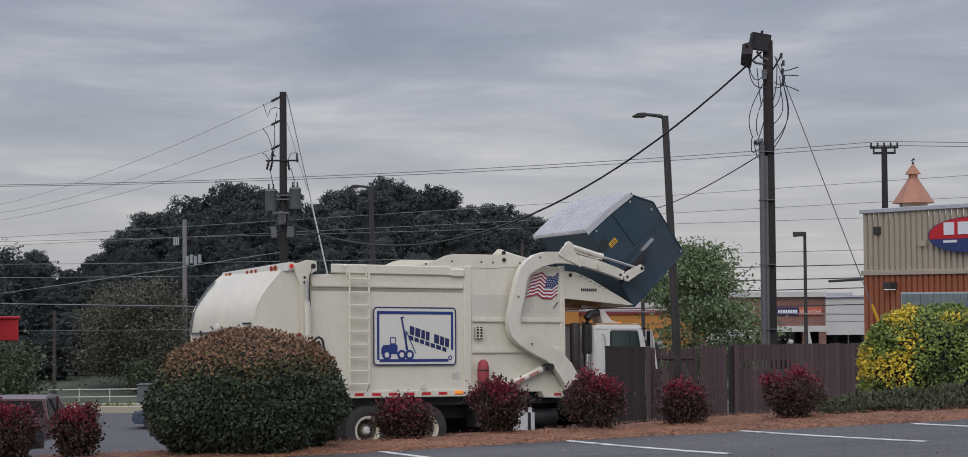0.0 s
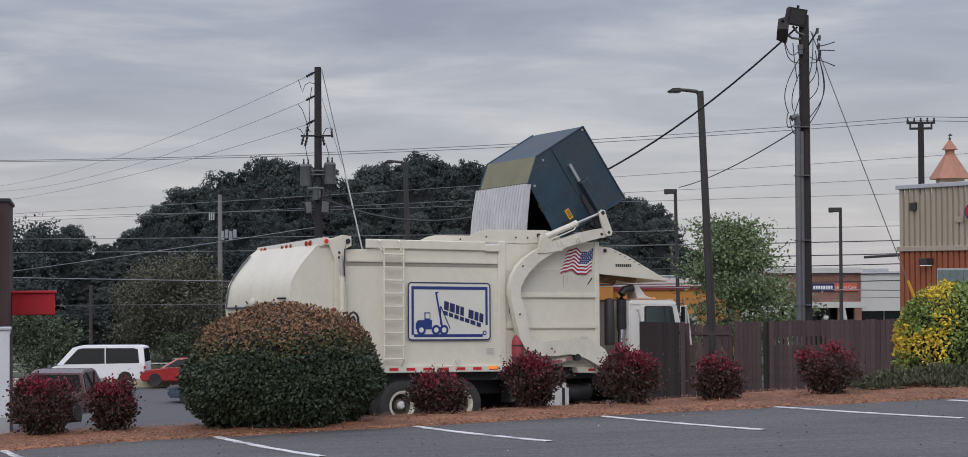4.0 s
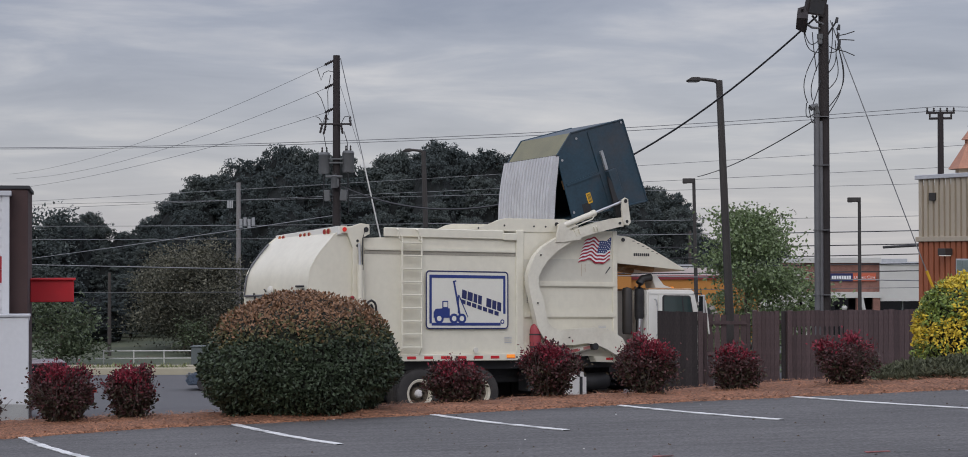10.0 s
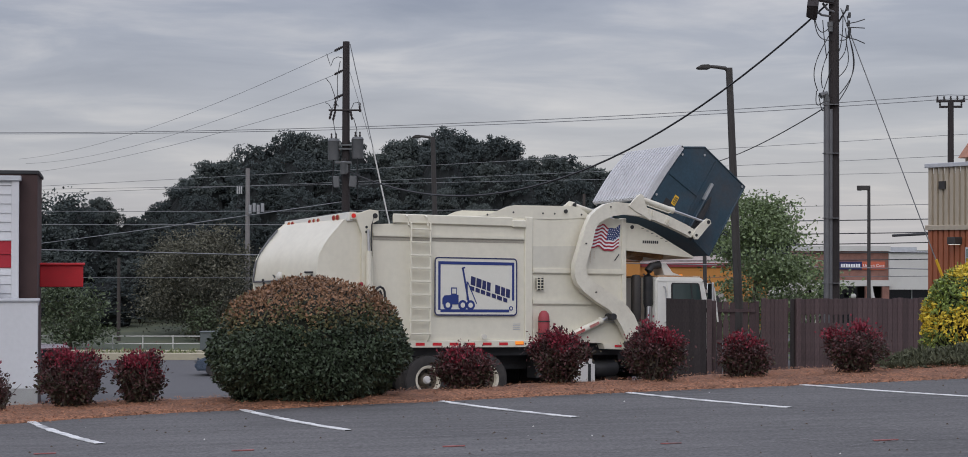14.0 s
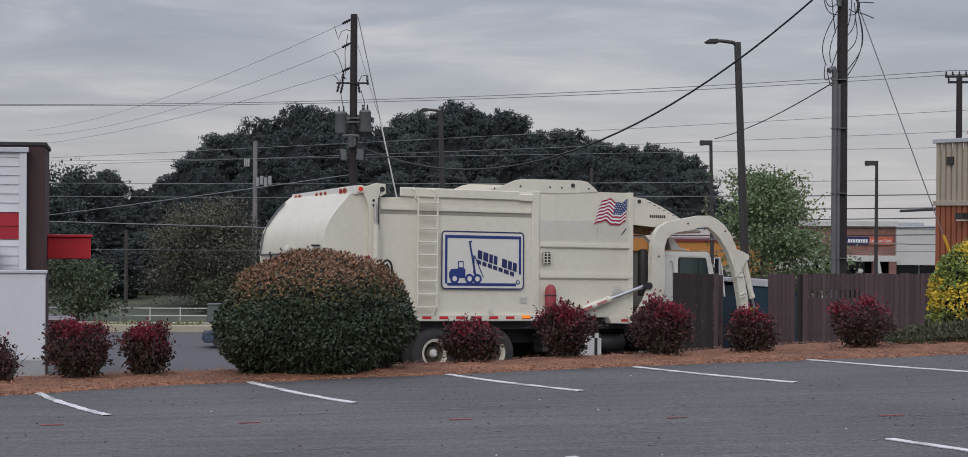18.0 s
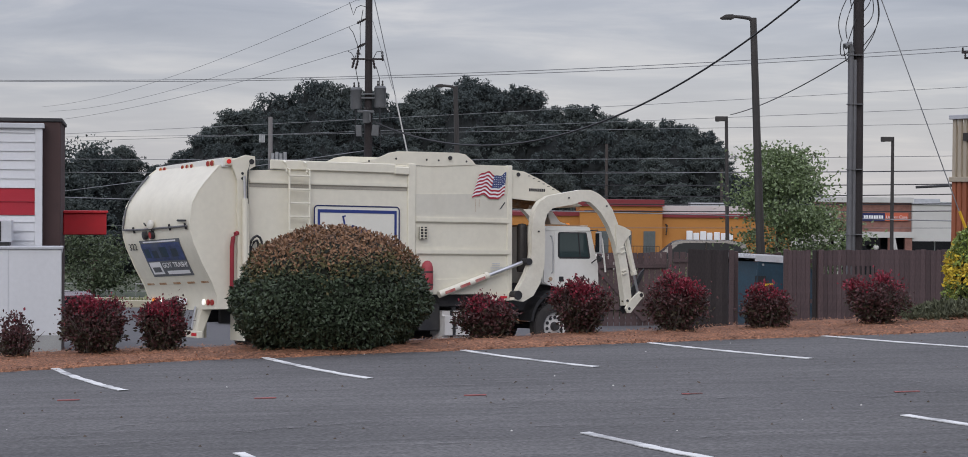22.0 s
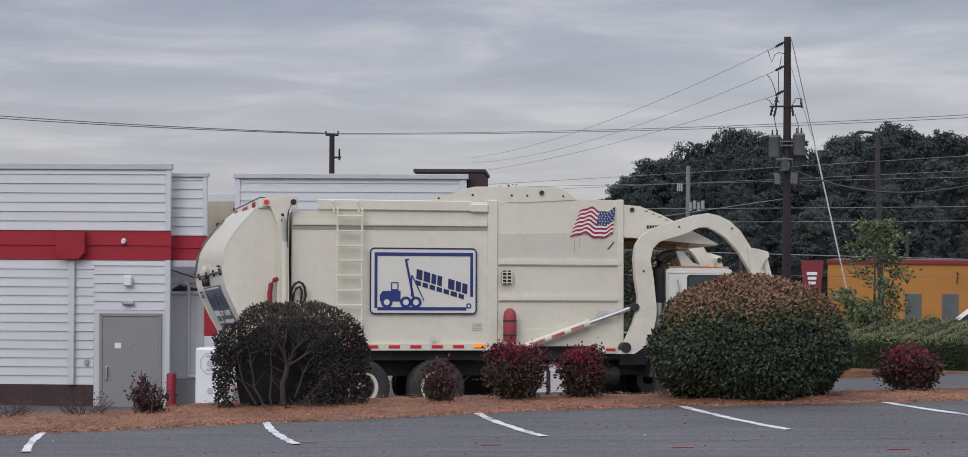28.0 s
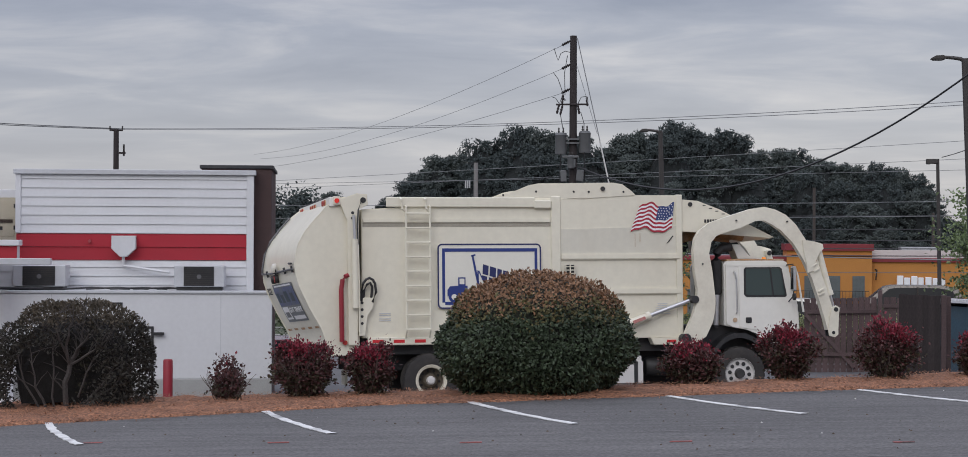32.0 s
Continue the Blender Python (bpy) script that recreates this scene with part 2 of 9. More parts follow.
M_ASPHALT = mat("asphalt", (0.088, 0.085, 0.083), rough=0.82, var=0.30, scale=0.35, fine=22.0, bump=0.7, dirt=(0.115, 0.110, 0.110), dirt_amount=0.6, speck=30.0, chips=0.34, drag=0.34)
M_SCRAPE = mat("scraped_asphalt", (0.205, 0.20, 0.197), rough=0.9, var=0.2, scale=6.0, bump=0.0)
M_DRIVE = mat("asphalt_worn", (0.088, 0.086, 0.088), rough=0.85, var=0.15, scale=0.5, fine=40.0, bump=0.4, dirt=(0.09, 0.09, 0.09))
# Base darkened to stand for the shade under the trees.
M_GRASS = mat("grass", (0.060, 0.072, 0.042), rough=0.9, var=0.3, scale=0.4, fine=12.0, bump=0.6, dirt=(0.16, 0.15, 0.07))
M_MULCH = mat("pine_straw", (0.232, 0.105, 0.056), rough=0.95, speck=30.0, var=0.35, scale=2.2, fine=38.0, bump=0.9, dirt=(0.10, 0.05, 0.032), dirt_amount=0.7)
M_STRAW = mat("straw_needles", (0.30, 0.137, 0.070), rough=0.9, var=0.2, scale=3.0, bump=0.0, spread=0.45)
M_LINE = mat("line_paint", (0.70, 0.70, 0.68), rough=0.7, var=0.14, scale=5.0, fine=50.0, dirt=(0.13, 0.13, 0.135), dirt_amount=0.95)
M_TRUCK = mat("truck_white", (0.73, 0.695, 0.575), rough=0.38, var=0.05, scale=0.9, fine=8.0, bump=0.04, dirt=(0.42, 0.36, 0.27), dirt_amount=0.22, streak=True, coat=0.15)
M_ARM = mat("arm_white", (0.73, 0.695, 0.585), rough=0.42, var=0.06, scale=1.6, fine=14.0, bump=0.05, dirt=(0.32, 0.25, 0.18), dirt_amount=0.4)
M_CAB = mat("cab_white", (0.77, 0.755, 0.70), rough=0.3, var=0.03, scale=1.2, fine=10.0, bump=0.03, dirt=(0.5, 0.44, 0.35), dirt_amount=0.18, coat=0.3)
M_RUST = mat("rusty_edge", (0.42, 0.24, 0.12), rough=0.8, var=0.3, scale=7.0, dirt=(0.7, 0.66, 0.55), dirt_amount=0.6)
M_BLACK = mat("black_paint", (0.022, 0.022, 0.024), rough=0.55, var=0.3, scale=4.0, dirt=(0.09, 0.08, 0.07))
M_RUBBER = mat("rubber", (0.034, 0.031, 0.030), rough=0.9, var=0.25, scale=5.0, dirt=(0.085, 0.075, 0.066), dirt_amount=0.6)
M_TAPE = mat("worn_red_tape", (0.42, 0.10, 0.09), rough=0.5, var=0.2, scale=7.0, dirt=(0.55, 0.42, 0.36), dirt_amount=0.7)
M_TANK = mat("tank_white", (0.62, 0.60, 0.58), rough=0.35, var=0.06, scale=3.0, dirt=(0.42, 0.38, 0.34), dirt_amount=0.35)
M_SIGNPANEL = mat("sign_panel_white", (0.725, 0.71, 0.63), rough=0.4, var=0.03, bump=0.0, dirt=(0.62, 0.58, 0.5), dirt_amount=0.2)
M_DISH = mat("grimy_shaded_dish", (0.15, 0.125, 0.095), rough=0.8, var=0.3, scale=8.0, dirt=(0.06, 0.05, 0.04), dirt_amount=0.6)
M_RIM = mat("rim_cream", (0.62, 0.57, 0.46), rough=0.5, var=0.15, scale=6.0, dirt=(0.2, 0.15, 0.1), dirt_amount=0.5)
M_STEEL = mat("bright_steel", (0.62, 0.62, 0.63), rough=0.3, metal=0.9, var=0.1, scale=5.0, bump=0.05)
M_GALV = mat("galvanised", (0.42, 0.43, 0.44), rough=0.5, metal=0.6, var=0.15, scale=5.0)
M_DARKMETAL = mat("dark_bronze_metal", (0.050, 0.045, 0.042), rough=0.6, metal=0.2, var=0.2, scale=3.0)
M_RED = mat("red_paint", (0.58, 0.018, 0.026), rough=0.6, var=0.10, scale=4.0, dirt=(0.42, 0.03, 0.035))
M_REDLENS = glow("red_lens", (0.8, 0.02, 0.01), 0.05, (0.26, 0.02, 0.015))
M_REDLIT = glow("lit_red_lens", (1.0, 0.03, 0.015), 0.22, (0.5, 0.02, 0.015))
M_AMBER = glow("amber_lens", (1.0, 0.30, 0.03), 0.6, (0.6, 0.2, 0.03))
M_AMBERDIM = glow("unlit_amber_lens", (1.0, 0.30, 0.03), 0.08, (0.42, 0.12, 0.03))
M_WORK = glow("work_light", (1.0, 0.96, 0.88), 0.6, (0.9, 0.9, 0.85))
M_BEACON = glow("pale_lamp_lens", (1.0, 0.95, 0.88), 0.2, (0.36, 0.35, 0.32))
M_TRUCKLOW = mat("truck_white_dulled", (0.63, 0.605, 0.515), rough=0.5, var=0.05, scale=0.9, fine=8.0, bump=0.04, dirt=(0.42, 0.36, 0.27), dirt_amount=0.22, streak=True)
M_GROOVE = mat("shaded_groove", (0.34, 0.315, 0.26), rough=0.7, var=0.15, scale=3.0)
M_TINT = glassmat("tinted_car_glass", (0.012, 0.013, 0.015), 0.2, 0.12)
M_CARTAUPE = mat("car_taupe", (0.085, 0.072, 0.064), rough=0.28, metal=0.4, var=0.05, bump=0.0, coat=0.6)
M_GLASS = glassmat("cab_glass", (0.035, 0.055, 0.055), 0.05, 0.5)
M_DARKGLASS = glassmat("dark_glass", (0.015, 0.017, 0.02))
M_DUMP = mat("dumpster_blue", (0.020, 0.050, 0.074), rough=0.5, var=0.22, scale=2.0, fine=20.0, bump=0.12, dirt=(0.075, 0.06, 0.055), dirt_amount=0.55)
M_OLIVE = mat("olive_paint", (0.20, 0.19, 0.115), rough=0.6, var=0.15, scale=2.5, dirt=(0.12, 0.11, 0.08))
M_LID = mat("lid_grey_plastic", (0.52, 0.52, 0.53), rough=0.45, var=0.12, scale=3.0, dirt=(0.33, 0.32, 0.33), dirt_amount=0.6)
M_YELLOW = mat("yellow_sticker", (0.72, 0.42, 0.03), rough=0.5, var=0.1)
M_FENCE = mat("fence_stain", (0.090, 0.059, 0.059), rough=0.85, var=0.3, scale=3.0, fine=30.0, bump=0.4, dirt=(0.11, 0.085, 0.08), per_object=0.22, streak=True)
M_FENCEDARK = mat("darkened_fence_stain", (0.028, 0.021, 0.021), rough=0.85, var=0.4, scale=3.0, fine=30.0, bump=0.4, dirt=(0.024, 0.018, 0.018), per_object=0.25, streak=True)
M_REDFADE = mat("faded_red_vinyl", (0.33, 0.05, 0.06), rough=0.6, var=0.2, scale=6.0, dirt=(0.4, 0.14, 0.14), dirt_amount=0.5)
M_SIGNORANGE = mat("sign_orange", (0.55, 0.12, 0.06), rough=0.5, var=0.05, bump=0.0)
M_SIDING = mat("white_siding", (0.625, 0.63, 0.645), rough=0.55, var=0.035, scale=1.5, fine=14.0, bump=0.06, dirt=(0.55, 0.55, 0.56), dirt_amount=0.25, per_object=0.03)
M_SIDERED = mat("red_siding", (0.345, 0.017, 0.030), rough=0.8, var=0.1, scale=1.5, dirt=(0.32, 0.02, 0.032), per_object=0.06)
M_WHITEPANEL = mat("white_panel", (0.64, 0.645, 0.66), rough=0.5, var=0.04, scale=1.0, fine=10.0, bump=0.03, dirt=(0.5, 0.5, 0.5), dirt_amount=0.22, streak=True)
M_TRIM = mat("grey_trim", (0.50, 0.51, 0.53), rough=0.5, var=0.08)
M_BROWN = mat("dark_brown_block", (0.062, 0.036, 0.034), rough=0.85, var=0.2, scale=3.0, bump=0.4)
M_DOORGREY = mat("grey_door_paint", (0.27, 0.265, 0.26), rough=0.5, var=0.06, scale=2.0)
M_CONC = mat("concrete", (0.36, 0.36, 0.35), rough=0.9, var=0.15, scale=2.0, bump=0.3, dirt=(0.22, 0.21, 0.2))
M_TAN = mat("tan_sheet", (0.45, 0.40, 0.30), rough=0.6, var=0.1)
M_ORANGE = mat("orange_stucco", (0.47, 0.205, 0.05), rough=0.85, var=0.08, scale=0.8, fine=20.0, bump=0.2, dirt=(0.40, 0.165, 0.045))
M_MAROON = mat("maroon_cornice", (0.20, 0.022, 0.028), rough=0.6, var=0.12)
M_SHUTTER = mat("grey_green_shutter", (0.11, 0.125, 0.125), rough=0.7, var=0.15)
M_CREAM = mat("cream_ribbed_sheet", (0.45, 0.385, 0.295), rough=0.55, var=0.06, scale=1.0, dirt=(0.38, 0.33, 0.25), dirt_amount=0.25)
M_TERRA = mat("terracotta_sheet", (0.33, 0.105, 0.05), rough=0.6, var=0.08, scale=1.2, dirt=(0.33, 0.1, 0.045))
M_COPPER = mat("copper_roof", (0.40, 0.19, 0.12), rough=0.5, metal=0.2, var=0.15)
M_BLOCKGLASS = mat("glass_block", (0.20, 0.25, 0.24), rough=0.2, var=0.2, scale=3.0)
M_BRICK = mat("red_brick", (0.24, 0.12, 0.095), rough=0.85, var=0.3, scale=3.0, fine=18.0, bump=0.3)
M_STUCCO = mat("pale_stucco", (0.56, 0.55, 0.52), rough=0.85, var=0.08, scale=1.0)
M_WOODPOLE = mat("pole_wood", (0.062, 0.053, 0.048), rough=0.9, var=0.3, scale=2.0, fine=25.0, bump=0.5, streak=True)
M_WOODDARK = mat("pole_wood_dark", (0.032, 0.026, 0.026), rough=0.9, var=0.3, scale=2.0, fine=25.0, bump=0.5, streak=True)
M_CONDUIT = mat("dull_grey_conduit", (0.135, 0.135, 0.14), rough=0.6, metal=0.2, var=0.15, scale=5.0)
M_WOODGREY = mat("pole_wood_grey", (0.21, 0.20, 0.195), rough=0.9, var=0.25, scale=2.0, fine=25.0, bump=0.4, streak=True)
M_BOLLARD = mat("crimson_pipe_paint", (0.26, 0.015, 0.027), rough=0.5, var=0.15, scale=4.0, dirt=(0.22, 0.03, 0.035))
M_LENS = glassmat("floodlight_glass", (0.04, 0.04, 0.043), 0.25)
M_CAN = mat("transformer_grey", (0.115, 0.118, 0.12), rough=0.5, var=0.12)
M_WIRE = mat("black_wire", (0.03, 0.03, 0.032), rough=0.6, var=0.1, bump=0.0)
M_PALEWIRE = mat("bare_aluminium_wire", (0.21, 0.215, 0.22), rough=0.6, var=0.05, bump=0.0)
M_BARK = mat("bark", (0.09, 0.068, 0.052), rough=0.95, var=0.35, scale=6.0, fine=30.0, bump=0.8)
M_BRANCH = mat("grey_branch", (0.060, 0.053, 0.050), rough=0.95, var=0.3, scale=6.0, bump=0.3)
M_TWIG = mat("twig", (0.10, 0.08, 0.07), rough=0.95, var=0.3, scale=6.0, bump=0.3)
# Greyed, bluish needle colours carry the distance haze.
M_PINE = leafmat("pine_needles", (0.094, 0.110, 0.104), spread=0.12, rough=0.9, spec=0.05)
M_PINE2 = leafmat("pine_needles_deep", (0.071, 0.085, 0.084), spread=0.12, rough=0.9, spec=0.05)
M_HOLLY = leafmat("holly_leaves", (0.044, 0.060, 0.035), spread=0.45, rough=0.36)
M_HOLLYTIP = leafmat("holly_new_growth", (0.215, 0.120, 0.068), spread=0.45, rough=0.5)
M_HOLLYMID = leafmat("holly_half_grown", (0.108, 0.096, 0.044), spread=0.4, rough=0.45)
M_PINEIN = mat("pine_inner_shade", (0.014, 0.017, 0.017), rough=1.0, var=0.5, scale=2.5, fine=8.0, bump=0.0)
M_SHADETWIG = mat("shrub_void_shade", (0.009, 0.008, 0.0075), rough=1.0, var=0.5, scale=8.0, bump=0.5)
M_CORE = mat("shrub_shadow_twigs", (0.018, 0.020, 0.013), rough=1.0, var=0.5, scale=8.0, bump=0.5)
M_CRIM = leafmat("crimson_leaves", (0.20, 0.027, 0.043), spread=0.5, rough=0.5)
M_PURP = leafmat("purple_leaves", (0.082, 0.038, 0.038), spread=0.5, rough=0.5)
M_DARKLEAF = leafmat("shaded_inner_leaves", (0.026, 0.024, 0.016), spread=0.5, rough=0.7)
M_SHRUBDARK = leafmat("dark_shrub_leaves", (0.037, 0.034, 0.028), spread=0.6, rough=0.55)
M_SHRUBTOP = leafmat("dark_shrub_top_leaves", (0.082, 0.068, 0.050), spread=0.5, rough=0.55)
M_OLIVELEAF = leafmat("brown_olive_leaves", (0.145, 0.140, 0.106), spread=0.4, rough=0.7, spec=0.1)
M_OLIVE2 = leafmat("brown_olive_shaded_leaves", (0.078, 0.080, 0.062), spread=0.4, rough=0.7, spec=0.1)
M_OLDGREEN = leafmat("bronze_green_leaves", (0.052, 0.044, 0.028), spread=0.5, rough=0.5)
M_DRYLEAF = leafmat("dull_green_leaves", (0.042, 0.050, 0.026), spread=0.55, rough=0.5)
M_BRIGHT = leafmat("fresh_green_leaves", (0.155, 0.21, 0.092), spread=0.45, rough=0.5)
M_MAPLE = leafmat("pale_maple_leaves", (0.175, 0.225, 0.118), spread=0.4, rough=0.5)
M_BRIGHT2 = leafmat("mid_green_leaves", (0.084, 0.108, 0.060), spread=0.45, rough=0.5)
M_GOLD = leafmat("golden_leaves", (0.60, 0.45, 0.05), spread=0.35, rough=0.5)
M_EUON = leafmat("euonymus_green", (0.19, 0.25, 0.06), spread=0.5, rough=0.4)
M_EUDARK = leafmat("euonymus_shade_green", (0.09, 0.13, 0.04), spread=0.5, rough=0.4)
M_JUN = leafmat("juniper_sprays", (0.098, 0.104, 0.064), spread=0.4, rough=0.6)
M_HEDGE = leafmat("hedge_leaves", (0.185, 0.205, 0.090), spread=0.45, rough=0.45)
M_HEDGELOW = leafmat("hedge_shaded_leaves", (0.040, 0.058, 0.024), spread=0.45, rough=0.5)
M_BLUE = mat("logo_blue", (0.020, 0.040, 0.19), rough=0.4, var=0.08, bump=0.0)
M_NAVY = mat("logo_navy", (0.020, 0.026, 0.105), rough=0.4, var=0.08, bump=0.0)
M_SIGNWHITE = mat("sign_white", (0.82, 0.82, 0.83), rough=0.4, var=0.03, bump=0.0)
M_FLAGRED = mat("flag_red", (0.36, 0.022, 0.042), rough=0.5, var=0.12, bump=0.0)
M_FLAGBLUE = mat("flag_blue", (0.028, 0.05, 0.16), rough=0.5, var=0.15, bump=0.0)
M_BANNER = mat("banner_photo_blue", (0.035, 0.055, 0.15), rough=0.4, var=0.5, scale=4.0, fine=14.0, bump=0.0, dirt=(0.10, 0.12, 0.14), dirt_amount=0.8)
M_BANGREY = mat("banner_grey", (0.13, 0.14, 0.15), rough=0.4, var=0.2, bump=0.0)
M_CARWHITE = mat("car_white", (0.72, 0.70, 0.64), rough=0.25, var=0.02, bump=0.0, coat=0.6)
M_CARBLUE = mat("car_slate_blue", (0.075, 0.10, 0.14), rough=0.28, metal=0.3, var=0.05, bump=0.0, coat=0.6)
M_CARMAROON = mat("car_maroon", (0.065, 0.012, 0.016), rough=0.28, metal=0.2, var=0.05, bump=0.0, coat=0.6)
M_CARBLACK = mat("car_black", (0.018, 0.018, 0.02), rough=0.25, var=0.05, bump=0.0, coat=0.6)
M_CARRED = mat("car_red", (0.36, 0.02, 0.02), rough=0.25, var=0.04, bump=0.0, coat=0.6)
M_PINK = mat("pink_marking_paint", (0.34, 0.11, 0.105), rough=0.8, var=0.2, dirt=(0.1, 0.1, 0.1), dirt_amount=0.9)
M_CURB = mat("curb_concrete", (0.42, 0.38, 0.28), rough=0.9, var=0.12, scale=1.0)

# ---- ground ----
EDGE_X = [-40, -14, -11.2, -9.47, -8.28, -6.57, -5.4, -4.2, -0.95, 1.79, 3.6, 5.5, 8, 14, 40]
EDGE_Y = [9, 18.3, 19.7, 20.75, 21.5, 22.45, 23.25, 23.8, 24.55, 25.35, 25.65, 25.95, 26.6, 27.3, 29]
CREST_X = [-14, -11, -9.85, -7.56, -5.6, -4.4, -1.1, 1.5, 4.4, 6.2, 7.4, 14]
CREST_U = [3.0, 3.1, 4.2, 3.4, 2.5, 2.2, 1.9, 1.85, 2.8, 4.0, 7.0, 7.5]


def edge(x):
    return interp(x, EDGE_X, EDGE_Y)


def lot_z(x, y):
    return 1.5 + 0.0306 * max(-16, min(16, x)) - 0.0087 * y


def drive_z(x, y):
    near = 0.02 + 0.02 * max(-16, min(12, x)) - 0.03 * (min(y, 47) - 38)
    if y > 47:
        fall = interp(x, [-12, 2], [-0.080, -0.026])
        low = interp(x, [-12, 2], [-2.75, -2.1])
        near = max(min(near, low + 0.4) if y > 120 else low, near + fall * (y - 47))
    # the pad dips so that the resting dumpster fits the camera's view
    return near - 0.15 * (1 - smoothstep(1.7, 2.7, math.hypot(x - 5.5, y - 45.2)))


def ground_z(x, y):
    u = y - edge(x)
    a = lot_z(x, y)
    c = interp(x, CREST_X, CREST_U)
    if u <= c:
        return a
    k = smoothstep(c - 0.4, c + 3.6, u)
    return a * (1 - k) + drive_z(x, y) * k


def build_ground():
    xs = sorted(set([-3000, -1200, -500, -250, -150, -100, -70, -55, -45, -36, -30, -26, -22] + [round(-19 + i * 0.75, 2) for i in range(50)] + [20, 24, 30, 38, 48, 60, 80, 120, 250, 600, 3000]))
    ys = sorted(set([-60, -30, -10, 0, 6, 10, 12] + [round(14 + i * 0.6, 2) for i in range(50)] + [45, 47, 50, 54, 58, 62, 68, 75, 84, 94, 104, 110, 118, 130, 150, 180, 260, 500, 1200, 3000]))
    vs = [(x, y, ground_z(x, y)) for y in ys for x in xs]
    w = len(xs)
    fs, mi = [], []
    for j in range(len(ys) - 1):
        for i in range(w - 1):
            cx, cy = (xs[i] + xs[i + 1]) / 2, (ys[j] + ys[j + 1]) / 2
            fs.append((j * w + i, j * w + i + 1, (j + 1) * w + i + 1, (j + 1) * w + i))
            u = cy - edge(cx)
            k = 0 if u < 2 else 1
            if u >= 2 and u < 6.2:
                k = 2
            if cy > 104 or abs(cx) > 70:
                k = 2
            mi.append(k)
    me = pydata("ground", vs, fs)
    ob = part("ground", me, [M_ASPHALT, M_DRIVE, M_GRASS])
    me.polygons.foreach_set("material_index", mi)
    me.shade_smooth()
    return tagged(ob, "dark sealed asphalt parking lot and paler service drive", "ground", kind="structure")


build_ground()


def mulch_z(x, y):
    u = y - edge(x)
    z = ground_z(x, y)
    rise = 0.05 * smoothstep(-0.1, 0.5, u)
    bumps = 0.03 * noise.noise(Vector((x * 0.9, y * 0.9, 0))) + 0.03 * noise.noise(Vector((x * 3.1, y * 3.1, 5)))
    return z + rise + bumps * smoothstep(0, 0.6, u)


def build_mulch():
    vs, fs = [], []
    nx, ny = 300, 26
    for i in range(nx + 1):
        x = -17 + 33 * i / nx
        wob = 0.12 * noise.noise(Vector((x * 0.8, 3.0, 0))) + 0.06 * noise.noise(Vector((x * 4.0, 9.0, 0)))
        for j in range(ny + 1):
            u = (0.02 + wob * 1.0) * (1 - j / ny) + 5.4 * (j / ny) ** 1.25
            y = edge(x) + u - 0.05
            z = mulch_z(x, y)
            if j == 0:
                z = ground_z(x, y) - 0.02
            elif j == 1:
                z = max(z, ground_z(x, y) + 0.03)
            vs.append((x, y, z))
    for i in range(nx):
        for j in range(ny):
            a = i * (ny + 1) + j
            fs.append((a, a + ny + 1, a + ny + 2, a + 1))
    me = pydata("mulch_bed", vs, fs)
    me.shade_smooth()
    bed = tagged(part("mulch_bed", me, M_MULCH), "reddish-brown pine straw mulch bed along the parking lot", "mulch", kind="structure")
    # loose needles over the bed
    rnd = random.Random(5)
    vs, fs = [], []
    for _ in range(26000):
        x = rnd.uniform(-14.5, 11)
        u = rnd.uniform(-0.12, 4.4) if rnd.random() < 0.9 else rnd.uniform(-0.5, 0.2)
        y = edge(x) + u
        z = (mulch_z(x, y) if u > 0.05 else ground_z(x, y) + 0.01) + rnd.uniform(0.005, 0.035)
        a, ln, w = rnd.uniform(0, 6.283), rnd.uniform(0.05, 0.15), rnd.uniform(0.004, 0.009)
        dx, dy, dz = math.cos(a) * ln, math.sin(a) * ln, rnd.uniform(-0.02, 0.035)
        k = len(vs)
        vs += [(x - dy / ln * w, y + dx / ln * w, z), (x + dy / ln * w, y - dx / ln * w, z), (x + dx, y + dy, z + dz)]
        fs.append((k, k + 1, k + 2))
    st = part("pine_straw", pydata("pine_straw", vs, fs), M_STRAW)
    tagged(st, "loose dry pine needles scattered over the mulch", "straw", kind="stuff")


build_mulch()


def painted(name, p, q, w, material, label, category, group="", bow=0.0):
    """A worn painted line on the lot, in short pieces that follow the ground."""
    vs, fs = [], []
    p, q = Vector(p), Vector(q)
    d = (q - p)
    nrm = Vector((-d.y, d.x)).normalized()
    n = 24
    rnd = random.Random(round(p.x * 100))
    for i in range(n + 1):
        k = i / n
        c = p + d * k + nrm * bow * 4 * k * (1 - k)
        for s in (-1, 1):
            ww = w / 2 * rnd.uniform(0.60, 1.1)
            x, y = c.x + nrm.x * s * ww, c.y + nrm.y * s * ww
            vs.append((x, y, ground_z(x, y) + 0.012))
    m = len(vs)
    vs += [(x, y, z - 0.008) for x, y, z in vs]
    for i in range(n):
        a = 2 * i
        fs.append((a, a + 1, a + 3, a + 2))
        fs.append((a, a + 2, m + a + 2, m + a))
        fs.append((a + 1, m + a + 1, m + a + 3, a + 3))
    ob = part(name, pydata(name, vs, fs), material)
    return tagged(ob, label, category, group, "structure")


